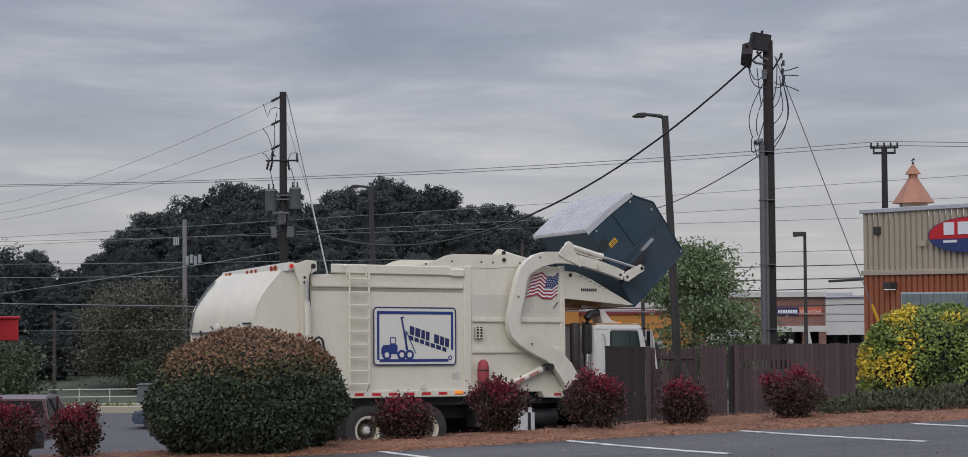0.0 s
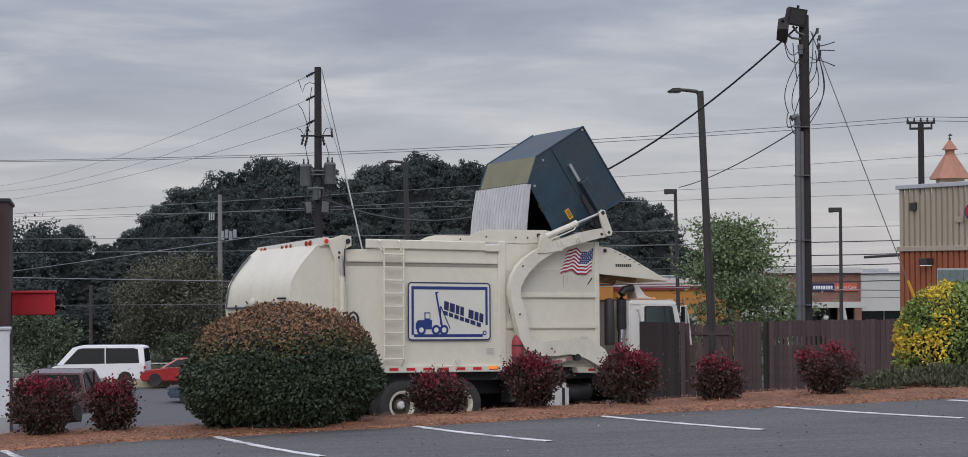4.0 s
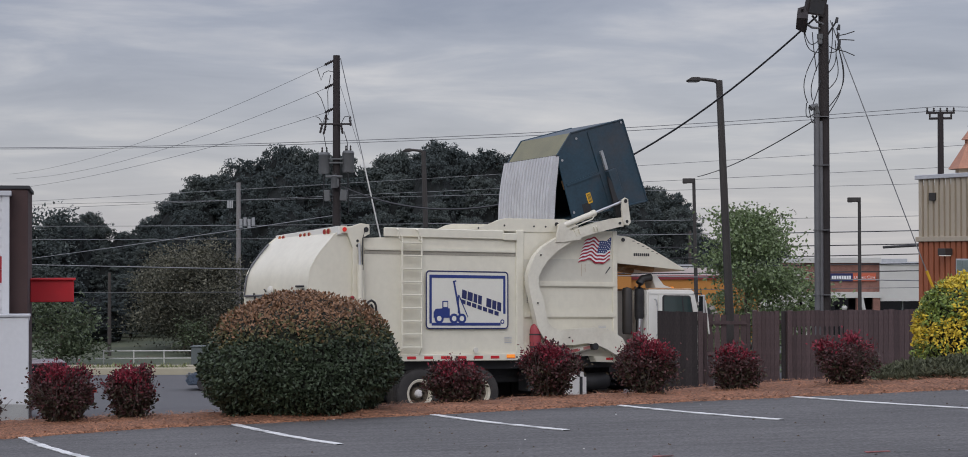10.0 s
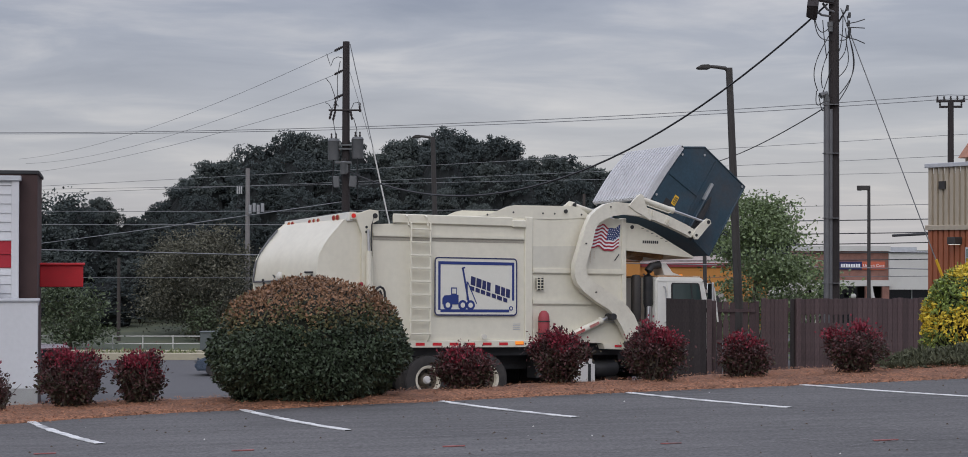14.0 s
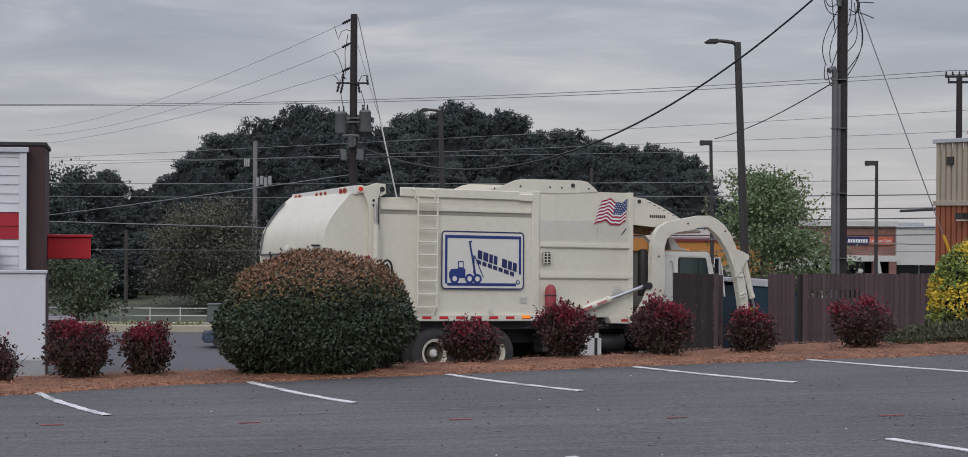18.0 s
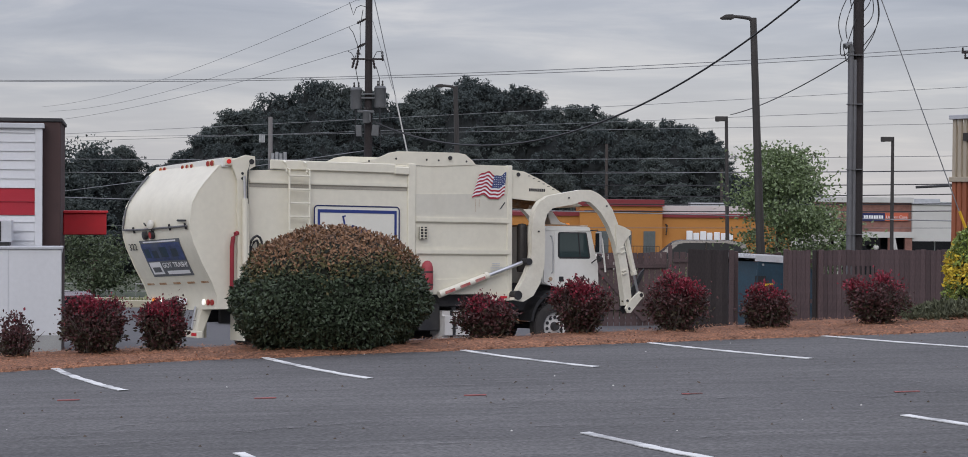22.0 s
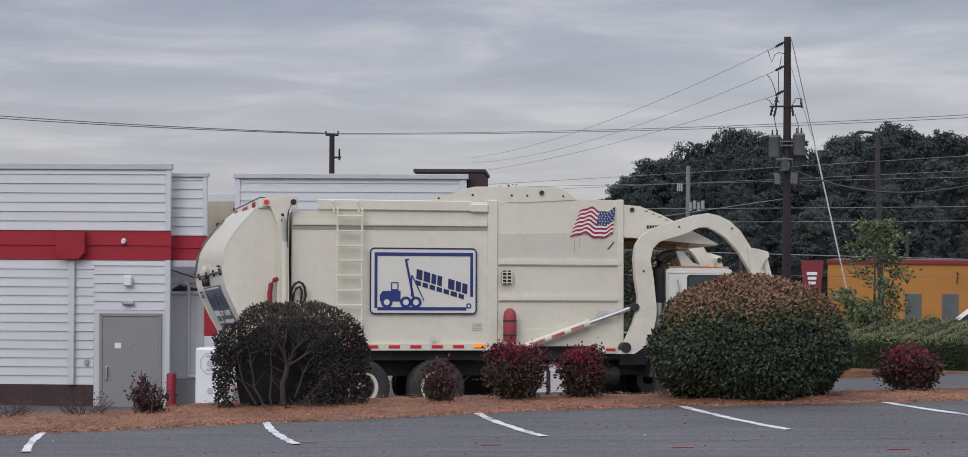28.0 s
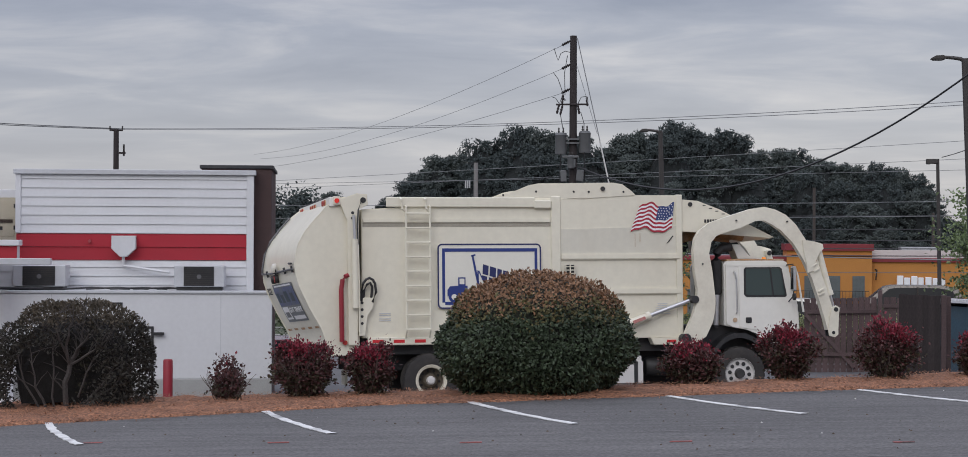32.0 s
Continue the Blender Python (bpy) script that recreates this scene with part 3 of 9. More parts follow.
for p, q in [((-10.75, 21.1), (-9.45, 17.9)), ((-8.22, 21.74), (-6.77, 18.8)), ((-5.86, 23.01), (-4.28, 19.72)), ((-3.42, 24.06), (-1.73, 20.53)), ((-0.85, 24.52), (0.8, 21.45)), ((1.64, 25.16), (3.33, 21.96)),
             ((4.07, 25.74), (5.84, 22.61)), ((6.48, 25.81), (8.3, 22.9)), ((-2.2, 14.25), (-0.6, 11.0)), ((0.47, 15.1), (2.2, 11.9)), ((3.2, 15.88), (4.9, 12.7)), ((5.9, 16.6), (7.6, 13.4))]:
    painted("parking_line", p, q, 0.11, M_LINE, "worn white parking bay line on dark asphalt", "parking line", "parking bay lines", bow=-0.07)
for x, y, w in [(-4.75, 18.78, 0.22), (-2.72, 18.55, 0.22), (-0.62, 18.4, 0.22), (1.5, 18.1, 0.2), (3.5, 17.86, 0.24), (-6.8, 19.0, 0.2)]:
    painted("survey_mark", (x, y), (x + w, y + 0.02), 0.05, M_PINK, "faded pink survey paint mark on the asphalt", "paint mark", "survey marks")


def build_gravel():
    rnd = random.Random(11)
    vs, fs = [], []
    for _ in range(330):
        x, y = rnd.uniform(-11, 9), rnd.uniform(13, 25)
        if y > edge(x):
            continue
        s = rnd.uniform(0.006, 0.019)
        z = ground_z(x, y)
        k = len(vs)
        a = rnd.uniform(0, 6.28)
        for i in range(4):
            vs.append((x + s * math.cos(a + i * 1.57), y + s * math.sin(a + i * 1.57) * 0.7, z))
        vs.append((x, y, z + s * 0.9))
        fs += [(k, k + 1, k + 4), (k + 1, k + 2, k + 4), (k + 2, k + 3, k + 4), (k + 3, k, k + 4)]
    tagged(part("grit", pydata("grit", vs, fs), M_BARK), "dark grit and leaf crumbs scattered over the asphalt", "grit", kind="stuff")


build_gravel()


def build_scrapes():
    """Thin pale scrapes that run along the lot, and a few white crumbs."""
    rnd = random.Random(17)
    runs = [(-4.3, 15.5, -3.2, 16.0), (-3.7, 16.3, -2.9, 16.8), (-2.4, 15.7, -1.0, 16.5), (-1.8, 14.4, -0.2, 14.7), (-0.3, 17.2, 0.5, 17.4), (0.7, 17.5, 1.7, 17.7), (1.6, 17.5, 2.2, 17.8), (0.9, 17.0, 1.4, 16.9), (2.3, 17.9, 3.4, 18.3),
            (1.4, 14.6, 2.2, 15.0), (3.1, 17.4, 4.3, 18.0), (-4.3, 19.0, -3.3, 18.8), (2.7, 20.2, 3.8, 20.6), (-3.9, 14.0, -3.0, 14.3)]
    for _ in range(22):
        x, y, ln = rnd.uniform(-11, 8), rnd.uniform(13.5, 21), rnd.uniform(0.5, 1.6)
        runs.append((x, y, x + ln, y + ln * rnd.uniform(0.15, 0.45)))
    vs, fs = [], []
    for x0, y0, x1, y1 in runs:
        ln = math.hypot(x1 - x0, y1 - y0)
        ux, uy = (x1 - x0) / ln, (y1 - y0) / ln
        for _ in range(int(ln * 26)):
            k, j = rnd.uniform(0, ln), rnd.gauss(0, 0.07)
            x, y = x0 + ux * k - uy * j, y0 + uy * k + ux * j
            if y > edge(x) - 0.2:
                continue
            h, w = rnd.uniform(0.015, 0.10), rnd.uniform(0.003, 0.009)
            n = len(vs)
            for a, b in ((-h, 0), (0, -w), (h, 0), (0, w)):
                p, q = x + ux * a - uy * b, y + uy * a + ux * b
                vs.append((p, q, ground_z(p, q) + 0.009))
            fs.append((n, n + 1, n + 2, n + 3))
    tagged(part("scrapes", pydata("scrapes", vs, fs), M_SCRAPE), "pale thin scrapes worn into the dark asphalt", "scrape", kind="stuff")
    vs, fs = [], []
    for _ in range(22):
        x, y = rnd.uniform(-11, 9), rnd.uniform(13, 25)
        if y > edge(x):
            continue
        s, z, n, a = rnd.uniform(0.006, 0.014), ground_z(x, y), len(vs), rnd.uniform(0, 6.28)
        for i in range(4):
            vs.append((x + s * math.cos(a + i * 1.57), y + s * math.sin(a + i * 1.57), z))
        vs.append((x, y, z + s))
        fs += [(n, n + 1, n + 4), (n + 1, n + 2, n + 4), (n + 2, n + 3, n + 4), (n + 3, n, n + 4)]
    tagged(part("crumbs", pydata("crumbs", vs, fs), M_STUCCO), "small white paper crumbs on the asphalt", "litter", kind="stuff")


build_scrapes()


# ---- plants ----
def leaves(name, pts, size, material, parent, seed, up=0.0, narrow=0.5, label="", face=False):
    """Many small folded leaves at the given (place, outward) pairs; on clipped plants they face outward."""
    rnd = random.Random(seed)
    vs, fs = [], []
    for p, o in pts:
        d = Vector((rnd.gauss(0, 1), rnd.gauss(0, 1), rnd.gauss(0, 1) + up)).normalized()
        d = (d + Vector(o) * 0.7).normalized()
        s = d.cross(Vector((rnd.gauss(0, 1), rnd.gauss(0, 1), rnd.gauss(0, 1)))).normalized()
        if face:
            f = (Vector(o) + Vector((rnd.gauss(0, 0.5), rnd.gauss(0, 0.5), rnd.gauss(0, 0.5)))).normalized()
            s = d.cross(f).normalized()
            d = (f.cross(s) + f * 0.3).normalized()
        nrm = d.cross(s)
        ln = size * rnd.uniform(0.65, 1.35)
        p = Vector(p)
        k = len(vs)
        mid = p + d * ln * 0.5
        vs += [p[:], (mid + s * ln * narrow * 0.5 + nrm * ln * 0.12)[:], (p + d * ln)[:], (mid - s * ln * narrow * 0.5 + nrm * ln * 0.12)[:]]
        fs += [(k, k + 1, k + 2), (k, k + 2, k + 3)]
    return part(name, pydata(name, vs, fs), material, parent, label)


def dome_r(az, el, seed):
    return 1 + 0.10 * noise.noise(Vector((math.cos(az) * 1.6 + seed, math.sin(az) * 1.6, el * 2))) + 0.05 * noise.noise(Vector((math.cos(az) * 5 + seed, math.sin(az) * 5, el * 6)))


def squircle(c, s, p):
    """Cosine and sine of a plump dome outline."""
    f = (abs(c) ** p + abs(s) ** p) ** (-1 / p)
    return c * f, s * f


def core_dome(rx, ry, h, seed, shrink=0.9, p=2.4, low=0.45):
    bm = B()
    rings, seg = 12, 28
    grid = []
    for i in range(rings + 1):
        e = -low + (math.pi / 2 + low) * i / rings
        row = []
        for k in range(seg):
            a = 2 * math.pi * k / seg
            r = dome_r(a, e, seed) * shrink
            c, s = squircle(math.cos(e), math.sin(e), p)
            z0 = h * 0.42
            z = z0 + s * (h - z0 if s > 0 else z0 / math.sin(low)) * r
            row.append(bm.verts.new((rx * c * r * math.cos(a), ry * c * r * math.sin(a), z)))
        grid.append(row)
    for u, v in zip(grid, grid[1:]):
        for k in range(seg):
            bm.faces.new((u[k], u[(k + 1) % seg], v[(k + 1) % seg], v[k]))
    bmesh.ops.remove_doubles(bm, verts=bm.verts[:], dist=1e-4)
    return bm


def dome_points(n, rx, ry, h, seed, p=2.4, depth=0.1, zmin=0.0, low=0.5):
    rnd = random.Random(seed)
    out = []
    while len(out) < n:
        v = Vector((rnd.gauss(0, 1), rnd.gauss(0, 1), rnd.gauss(0, 1))).normalized()
        e, a = math.asin(v.z), math.atan2(v.y, v.x)
        if e < -low:
            continue
        r = dome_r(a, e, seed) * (1 - abs(rnd.gauss(0, depth)))
        c, s = squircle(math.cos(e), math.sin(e), p)
        z0 = h * 0.42
        z = z0 + s * (h - z0 if s > 0 else z0 / math.sin(low)) * r
        if z < zmin:
            continue
        out.append(((rx * c * r * math.cos(a), ry * c * r * math.sin(a), z), (v.x, v.y, v.z)))
    return out


def stems(bm, n, spread, h, seed, r=0.012, base=0.06):
    rnd = random.Random(seed)
    for _ in range(n):
        a = rnd.uniform(0, 6.28)
        p = Vector((math.cos(a) * base * rnd.random(), math.sin(a) * base * rnd.random(), -0.03))
        pts = [p]
        d = Vector((math.cos(a) * spread * 0.6, math.sin(a) * spread * 0.6, h)).normalized()
        steps = 5
        for i in range(steps):
            d = (d + Vector((rnd.gauss(0, 0.16), rnd.gauss(0, 0.16), 0.05))).normalized()
            p = p + d * h / steps * rnd.uniform(0.85, 1.15)
            pts.append(p)
        tube(bm, pts, [r * (1 - 0.75 * i / steps) for i in range(steps + 1)], seg=4)
    return bm


def holly_mound():
    x, y = -2.68, 25.4
    t = thing("clipped_holly_shrub", pose(x, y, mulch_z(x, y) - 0.05), "large clipped dome of dark holly with rusty new growth on top", "shrub")
    rx, ry, h = 1.32, 1.24, 1.64
    # Dark solid core stands for the shade inside the dome.
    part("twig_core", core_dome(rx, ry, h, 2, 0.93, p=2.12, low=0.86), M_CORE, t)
    pts = dome_points(30000, rx, ry, h, 2, p=2.12, depth=0.05, low=0.88)
    rnd = random.Random(9)
    green, mid, tip = [], [], []
    for p, o in pts:
        k = (p[2] / h - 0.67) * 5.0 + rnd.gauss(0, 0.30) + 0.5 * noise.noise(Vector(p) * 2.2)
        (tip if k > 0.45 else mid if k > -0.25 + rnd.random() * 0.4 else green).append((p, o))
    leaves("leaves", green, 0.060, M_HOLLY, t, 1, narrow=0.62, face=True, label="glossy dark green leaves")
    leaves("half_grown_leaves", mid, 0.055, M_HOLLYMID, t, 2, narrow=0.62, face=True, label="olive half-grown leaves")
    leaves("new_growth", tip, 0.05, M_HOLLYTIP, t, 3, up=0.6, narrow=0.6, face=True, label="rusty red-brown new growth")
    part("trunk", stems(B(), 10, 0.5, 0.9, 4, 0.025), M_BARK, t)


holly_mound()


def red_shrub(name, x, y, rx, h, seed, lush=1.0, label=""):
    """A vase of stems, dull leaves up its sides and crimson tips in patches on top."""
    t = thing(name, pose(x, y, mulch_z(x, y) - 0.03, 0, 0, seed * 77), label or "small crimson-leaved shrub with bare stems in pine straw", "shrub", "crimson shrubs")
    part("stem_clump", stems(B(), int(22 + 16 * lush), rx * 1.2, h * 0.82, seed, 0.010, 0.16), M_TWIG, t)
    rnd = random.Random(seed)
    rx, h = rx * 0.93, h * 0.94
    puffs = []
    for _ in range(int(80 * lush) + 6):
        a, f = rnd.uniform(0, 6.2832), rnd.random() ** 0.85
        wide = rx * (0.50 + 0.56 * smoothstep(0.0, 0.55, f)) * math.sqrt(max(0.02, 1 - max(0.0, f - 0.55) ** 2 * 3.4))
        wide *= 0.95 + 0.45 * noise.noise(Vector((math.cos(a) * 1.4 + seed * 3.1, math.sin(a) * 1.4, f * 2)))
        top = h * (0.98 + 0.30 * noise.noise(Vector((math.cos(a) * 1.1, math.sin(a) * 1.1 + seed * 2.3, 4))))
        r = math.sqrt(rnd.uniform(0.12, 1.0))
        puffs.append((Vector((wide * r * math.cos(a), wide * r * math.sin(a), 0.05 + (top * 0.94 - 0.10) * f)), f + 0.16 * (r - 0.6)))
    red, dark, old = [], [], []
    for c, f in puffs:
        for _ in range(int(44 + 36 * lush)):
            p = c + Vector((rnd.gauss(0, 1), rnd.gauss(0, 1), rnd.gauss(0, 0.9))) * 0.056 * (0.7 + 0.6 * rnd.random())
            if p.z < 0.04:
                continue
            o = p - Vector((0, 0, h * 0.3))
            k = p.z / h + rnd.gauss(0, 0.12) + 0.42 * noise.noise(c * 4.0 + Vector((seed, 0, 0)))
            (red if k > (0.86 if lush > 0.5 else 1.3) else dark if k > 0.50 or rnd.random() < 0.4 else old).append((p[:], o.normalized()[:]))
    if red:
        leaves("crimson_foliage", red, 0.046, M_CRIM, t, seed + 1, up=0.7, narrow=0.6, label="bright crimson leaf tips")
    leaves("purple_foliage", dark, 0.05, M_PURP, t, seed + 2, narrow=0.6, label="dull purple inner leaves")
    if old:
        leaves("bronze_foliage", old, 0.05, M_OLDGREEN, t, seed + 3, narrow=0.6, label="bronze-green older leaves")
    return t


red_shrub("crimson_shrub", -5.80, 24.85, 0.43, 0.80, 1, 1.2)
red_shrub("crimson_shrub", -4.93, 25.15, 0.36, 0.78, 2, 1.0)
red_shrub("crimson_shrub", -0.60, 26.3, 0.38, 0.68, 3, 1.0)
red_shrub("crimson_shrub", 0.74, 26.9, 0.44, 0.81, 4, 1.1)
red_shrub("crimson_shrub", 2.13, 26.8, 0.42, 0.85, 5, 1.1)
red_shrub("crimson_shrub", 3.46, 27.2, 0.36, 0.64, 6, 0.95)
red_shrub("crimson_shrub", 5.12, 27.5, 0.45, 0.78, 7, 1.1)
red_shrub("sparse_crimson_shrub", -6.76, 24.5, 0.22, 0.60, 8, 0.35, "thin half-bare reddish shrub in pine straw")
red_shrub("sparse_crimson_shrub", -10.3, 22.9, 0.23, 0.50, 9, 0.25, "thin half-bare reddish shrub in pine straw")


def twiggy_shrub(x, y, rx, h, seed):
    t = thing("bare_twig_shrub", pose(x, y, mulch_z(x, y) - 0.03), "low leafless shrub of fine grey-brown twigs", "shrub", "twig shrubs")
    part("twigs", stems(B(), 60, rx * 2.4, h, seed, 0.006, 0.2), M_TWIG, t)
    leaves("dry_leaves", dome_points(250, rx, rx, h, seed, depth=0.3), 0.03, M_PURP, t, seed)


twiggy_shrub(-11.15, 22.7, 0.33, 0.36, 21)
twiggy_shrub(-12.0, 22.2, 0.35, 0.36, 22)


def dark_shrub():
    x, y = -8.72, 24.0
    t = thing("open_dark_shrub", pose(x, y, mulch_z(x, y) - 0.05, 0, 0, 20), "dark rounded shrub, bare branches showing through its face", "shrub")
    rx, ry, h = 1.02, 0.88, 1.42
    rnd = random.Random(32)

    def limb(p, q, r0, r1, bow):
        pts = []
        for i in range(6):
            f = i / 5
            v = p.lerp(q, f) + bow * math.sin(f * math.pi)
            pts.append(v + Vector((rnd.gauss(0, 0.014), rnd.gauss(0, 0.014), 0)) * (0 < i < 5))
        return pts, [r0 + (r1 - r0) * i / 5 for i in range(6)]

    # the main stem forks at half height and fans out; thinner stems stand beside it
    fork = Vector((-0.06, -0.50, 0.62))
    stock = [(Vector((-0.08, -0.42, 0.0)), fork, 0.042, 0.034)]
    stock += [(fork, Vector((dx, -0.50 - 0.12 * (k % 3), dz)), 0.020, 0.007) for k, (dx, dz) in enumerate([(-0.36, 1.12), (-0.20, 1.30), (-0.02, 1.22), (0.14, 1.33), (0.30, 1.12), (0.40, 0.95), (0.22, 1.0)])]
    stock += [(Vector((-0.34, -0.40, 0.0)), Vector((-0.55, -0.55, 0.78)), 0.020, 0.008), (Vector((-0.24, -0.42, 0.0)), Vector((-0.24, -0.5, 0.95)), 0.018, 0.008), (Vector((-0.42, -0.35, 0.0)), Vector((-0.78, -0.4, 0.9)), 0.016, 0.007),
              (Vector((0.10, -0.45, 0.05)), Vector((0.62, -0.62, 0.80)), 0.020, 0.007), (Vector((0.16, -0.5, 0.1)), Vector((0.75, -0.55, 0.58)), 0.016, 0.006), (Vector((0.05, -0.5, 0.2)), Vector((0.42, -0.72, 0.95)), 0.015, 0.006)]
    for p, q, r0, r1 in stock:
        bm = B()
        pts, rr = limb(p, q, r0, r1, Vector((0.05 * rnd.choice((-1, 1)), -0.04, 0.02)))
        tube(bm, pts, rr, seg=6)
        for i in (2, 3, 4, 5):
            for _ in range(2):
                d = Vector((rnd.gauss(0, 0.16), rnd.gauss(-0.05, 0.05), rnd.uniform(0.05, 0.24)))
                tube(bm, [pts[i], pts[i] + d * 0.5 + Vector((0, 0, 0.02)), pts[i] + d], [0.007, 0.005, 0.002], seg=4)
        part("branch", bm, M_BRANCH, t, "bare grey-brown branch")
    # Near-black core behind the leaves paints the shadowed hollow.
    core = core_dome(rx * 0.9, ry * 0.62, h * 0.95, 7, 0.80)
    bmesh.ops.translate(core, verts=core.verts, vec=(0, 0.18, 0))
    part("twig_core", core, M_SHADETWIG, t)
    top, low, inner = [], [], []
    for p, o in dome_points(21000, rx, ry, h, 7, depth=0.10):
        v = Vector(p)
        v *= 1 + 0.07 * noise.noise(v * 3.4 + Vector((1, 5, 2)))
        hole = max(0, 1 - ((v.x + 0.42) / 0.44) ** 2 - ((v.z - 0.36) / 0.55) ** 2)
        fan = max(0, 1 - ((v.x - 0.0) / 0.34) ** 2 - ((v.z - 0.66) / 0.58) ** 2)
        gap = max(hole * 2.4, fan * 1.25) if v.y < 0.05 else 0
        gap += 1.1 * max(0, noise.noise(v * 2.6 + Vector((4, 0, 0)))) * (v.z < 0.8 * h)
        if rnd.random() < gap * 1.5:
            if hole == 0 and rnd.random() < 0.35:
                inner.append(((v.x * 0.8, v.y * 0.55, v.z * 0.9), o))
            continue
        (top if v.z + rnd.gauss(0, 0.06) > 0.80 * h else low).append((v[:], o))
    # Inner leaves carry the shade in their darker colour.
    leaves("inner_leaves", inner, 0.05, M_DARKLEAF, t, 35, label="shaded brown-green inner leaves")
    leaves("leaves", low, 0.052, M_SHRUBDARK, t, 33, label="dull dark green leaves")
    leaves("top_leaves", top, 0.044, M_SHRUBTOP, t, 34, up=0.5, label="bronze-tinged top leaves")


dark_shrub()


def golden_shrub():
    x, y = 8.35, 31.6
    t = thing("golden_euonymus_shrub", pose(x, y, mulch_z(x, y) - 0.22), "big rounded green shrub with bright golden variegated patches", "shrub")
    rx, ry, h = 1.32, 1.2, 1.75
    # Dark core paints the shadow within this shrub.
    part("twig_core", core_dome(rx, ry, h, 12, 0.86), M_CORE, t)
    pts = dome_points(16000, rx, ry, h, 12, depth=0.07)
    gold, green, dark = [], [], []
    rnd = random.Random(13)
    for p, o in pts:
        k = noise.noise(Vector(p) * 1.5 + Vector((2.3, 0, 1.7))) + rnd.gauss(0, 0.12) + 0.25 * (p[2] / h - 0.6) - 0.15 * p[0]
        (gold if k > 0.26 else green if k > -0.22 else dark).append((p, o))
    leaves("golden_leaves", gold, 0.07, M_GOLD, t, 14, label="golden yellow leaves", narrow=0.6, face=True)
    leaves("green_leaves", green, 0.07, M_EUON, t, 15, label="yellow-green leaves", narrow=0.6, face=True)
    # Shade is put into this third, darker leaf green.
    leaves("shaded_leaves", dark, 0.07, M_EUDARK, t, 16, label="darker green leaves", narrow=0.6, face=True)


golden_shrub()


def juniper():
    rnd = random.Random(41)
    t = thing("creeping_juniper", pose(0, 0, 0), "low spreading grey-green juniper over the mulch", "ground cover")
    pts = []
    for _ in range(16000):
        x = rnd.uniform(5.7, 10.5)
        y = 28.7 + rnd.uniform(-0.7, 1.1)
        hh = 0.34 * max(0, 1 - abs(y - 28.9) / 1.3) * smoothstep(5.6, 6.6, x) * (0.8 + 0.5 * noise.noise(Vector((x * 1.6, y * 1.6, 0))))
        pts.append(((x, y, mulch_z(x, y) + rnd.random() ** 0.5 * hh), (0, -0.4, 0.5)))
    leaves("sprays", pts, 0.10, M_JUN, t, 42, up=0.3, narrow=0.3)


juniper()


def branchy_tree(name, x, y, z, h, r, seed, material, material2, label, leaf=0.13, n=7000, trunk=0.11, crown_from=0.25, group="", narrow=0.55, pointed=1.0, flat=0.75):
    t = thing(name, pose(x, y, z), label, "tree", group)
    rnd = random.Random(seed)
    bm = B()
    lean = Vector((rnd.gauss(0, 0.04), rnd.gauss(0, 0.04), 1)).normalized()
    spine = [lean * h * k * 0.95 + Vector((0.1 * noise.noise(Vector((k * 3, seed, 0))), 0.1 * noise.noise(Vector((seed, k * 3, 0))), 0)) for k in [0, 0.15, 0.3, 0.5, 0.7, 0.9, 1.0]]
    tube(bm, spine, [trunk * v for v in (1.25, 1.0, 0.85, 0.6, 0.38, 0.16, 0.04)], seg=8)
    tips = []
    for i in range(34):
        k = rnd.uniform(crown_from, 0.97)
        p = lean * h * k
        a = rnd.uniform(0, 6.28)
        reach = r * (1 - ((k - crown_from) / (1 - crown_from)) ** 1.4 * 0.85 * pointed) * rnd.uniform(0.65, 1.1)
        q = p + Vector((math.cos(a) * reach, math.sin(a) * reach, reach * rnd.uniform(0.15, 0.65)))
        mid = (p + q) / 2 + Vector((0, 0, -0.06 * reach))
        tube(bm, [p, mid, q], [trunk * 0.35 * (1.1 - k), trunk * 0.2 * (1.1 - k), 0.01], seg=5)
        for s in range(6):
            f = rnd.uniform(0.35, 1.05)
            tips.append((p + (q - p) * f + Vector((rnd.gauss(0, 0.16), rnd.gauss(0, 0.16), rnd.gauss(0, 0.14))) * r * 0.5, r * rnd.uniform(0.10, 0.22)))
    part("trunk", bm, M_BARK, t)
    a_pts, b_pts = [], []
    for i in range(n):
        c, s = tips[rnd.randrange(len(tips))]
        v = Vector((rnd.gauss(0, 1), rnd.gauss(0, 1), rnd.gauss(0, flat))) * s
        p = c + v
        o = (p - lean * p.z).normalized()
        # Clump undersides take material2, whose darker tone paints in shade.
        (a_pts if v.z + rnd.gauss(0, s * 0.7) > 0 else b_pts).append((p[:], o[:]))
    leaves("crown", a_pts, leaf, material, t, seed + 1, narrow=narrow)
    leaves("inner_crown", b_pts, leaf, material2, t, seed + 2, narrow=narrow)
    return t


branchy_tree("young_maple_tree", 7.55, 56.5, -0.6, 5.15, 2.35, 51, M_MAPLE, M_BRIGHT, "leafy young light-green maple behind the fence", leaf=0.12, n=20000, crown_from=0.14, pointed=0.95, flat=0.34)
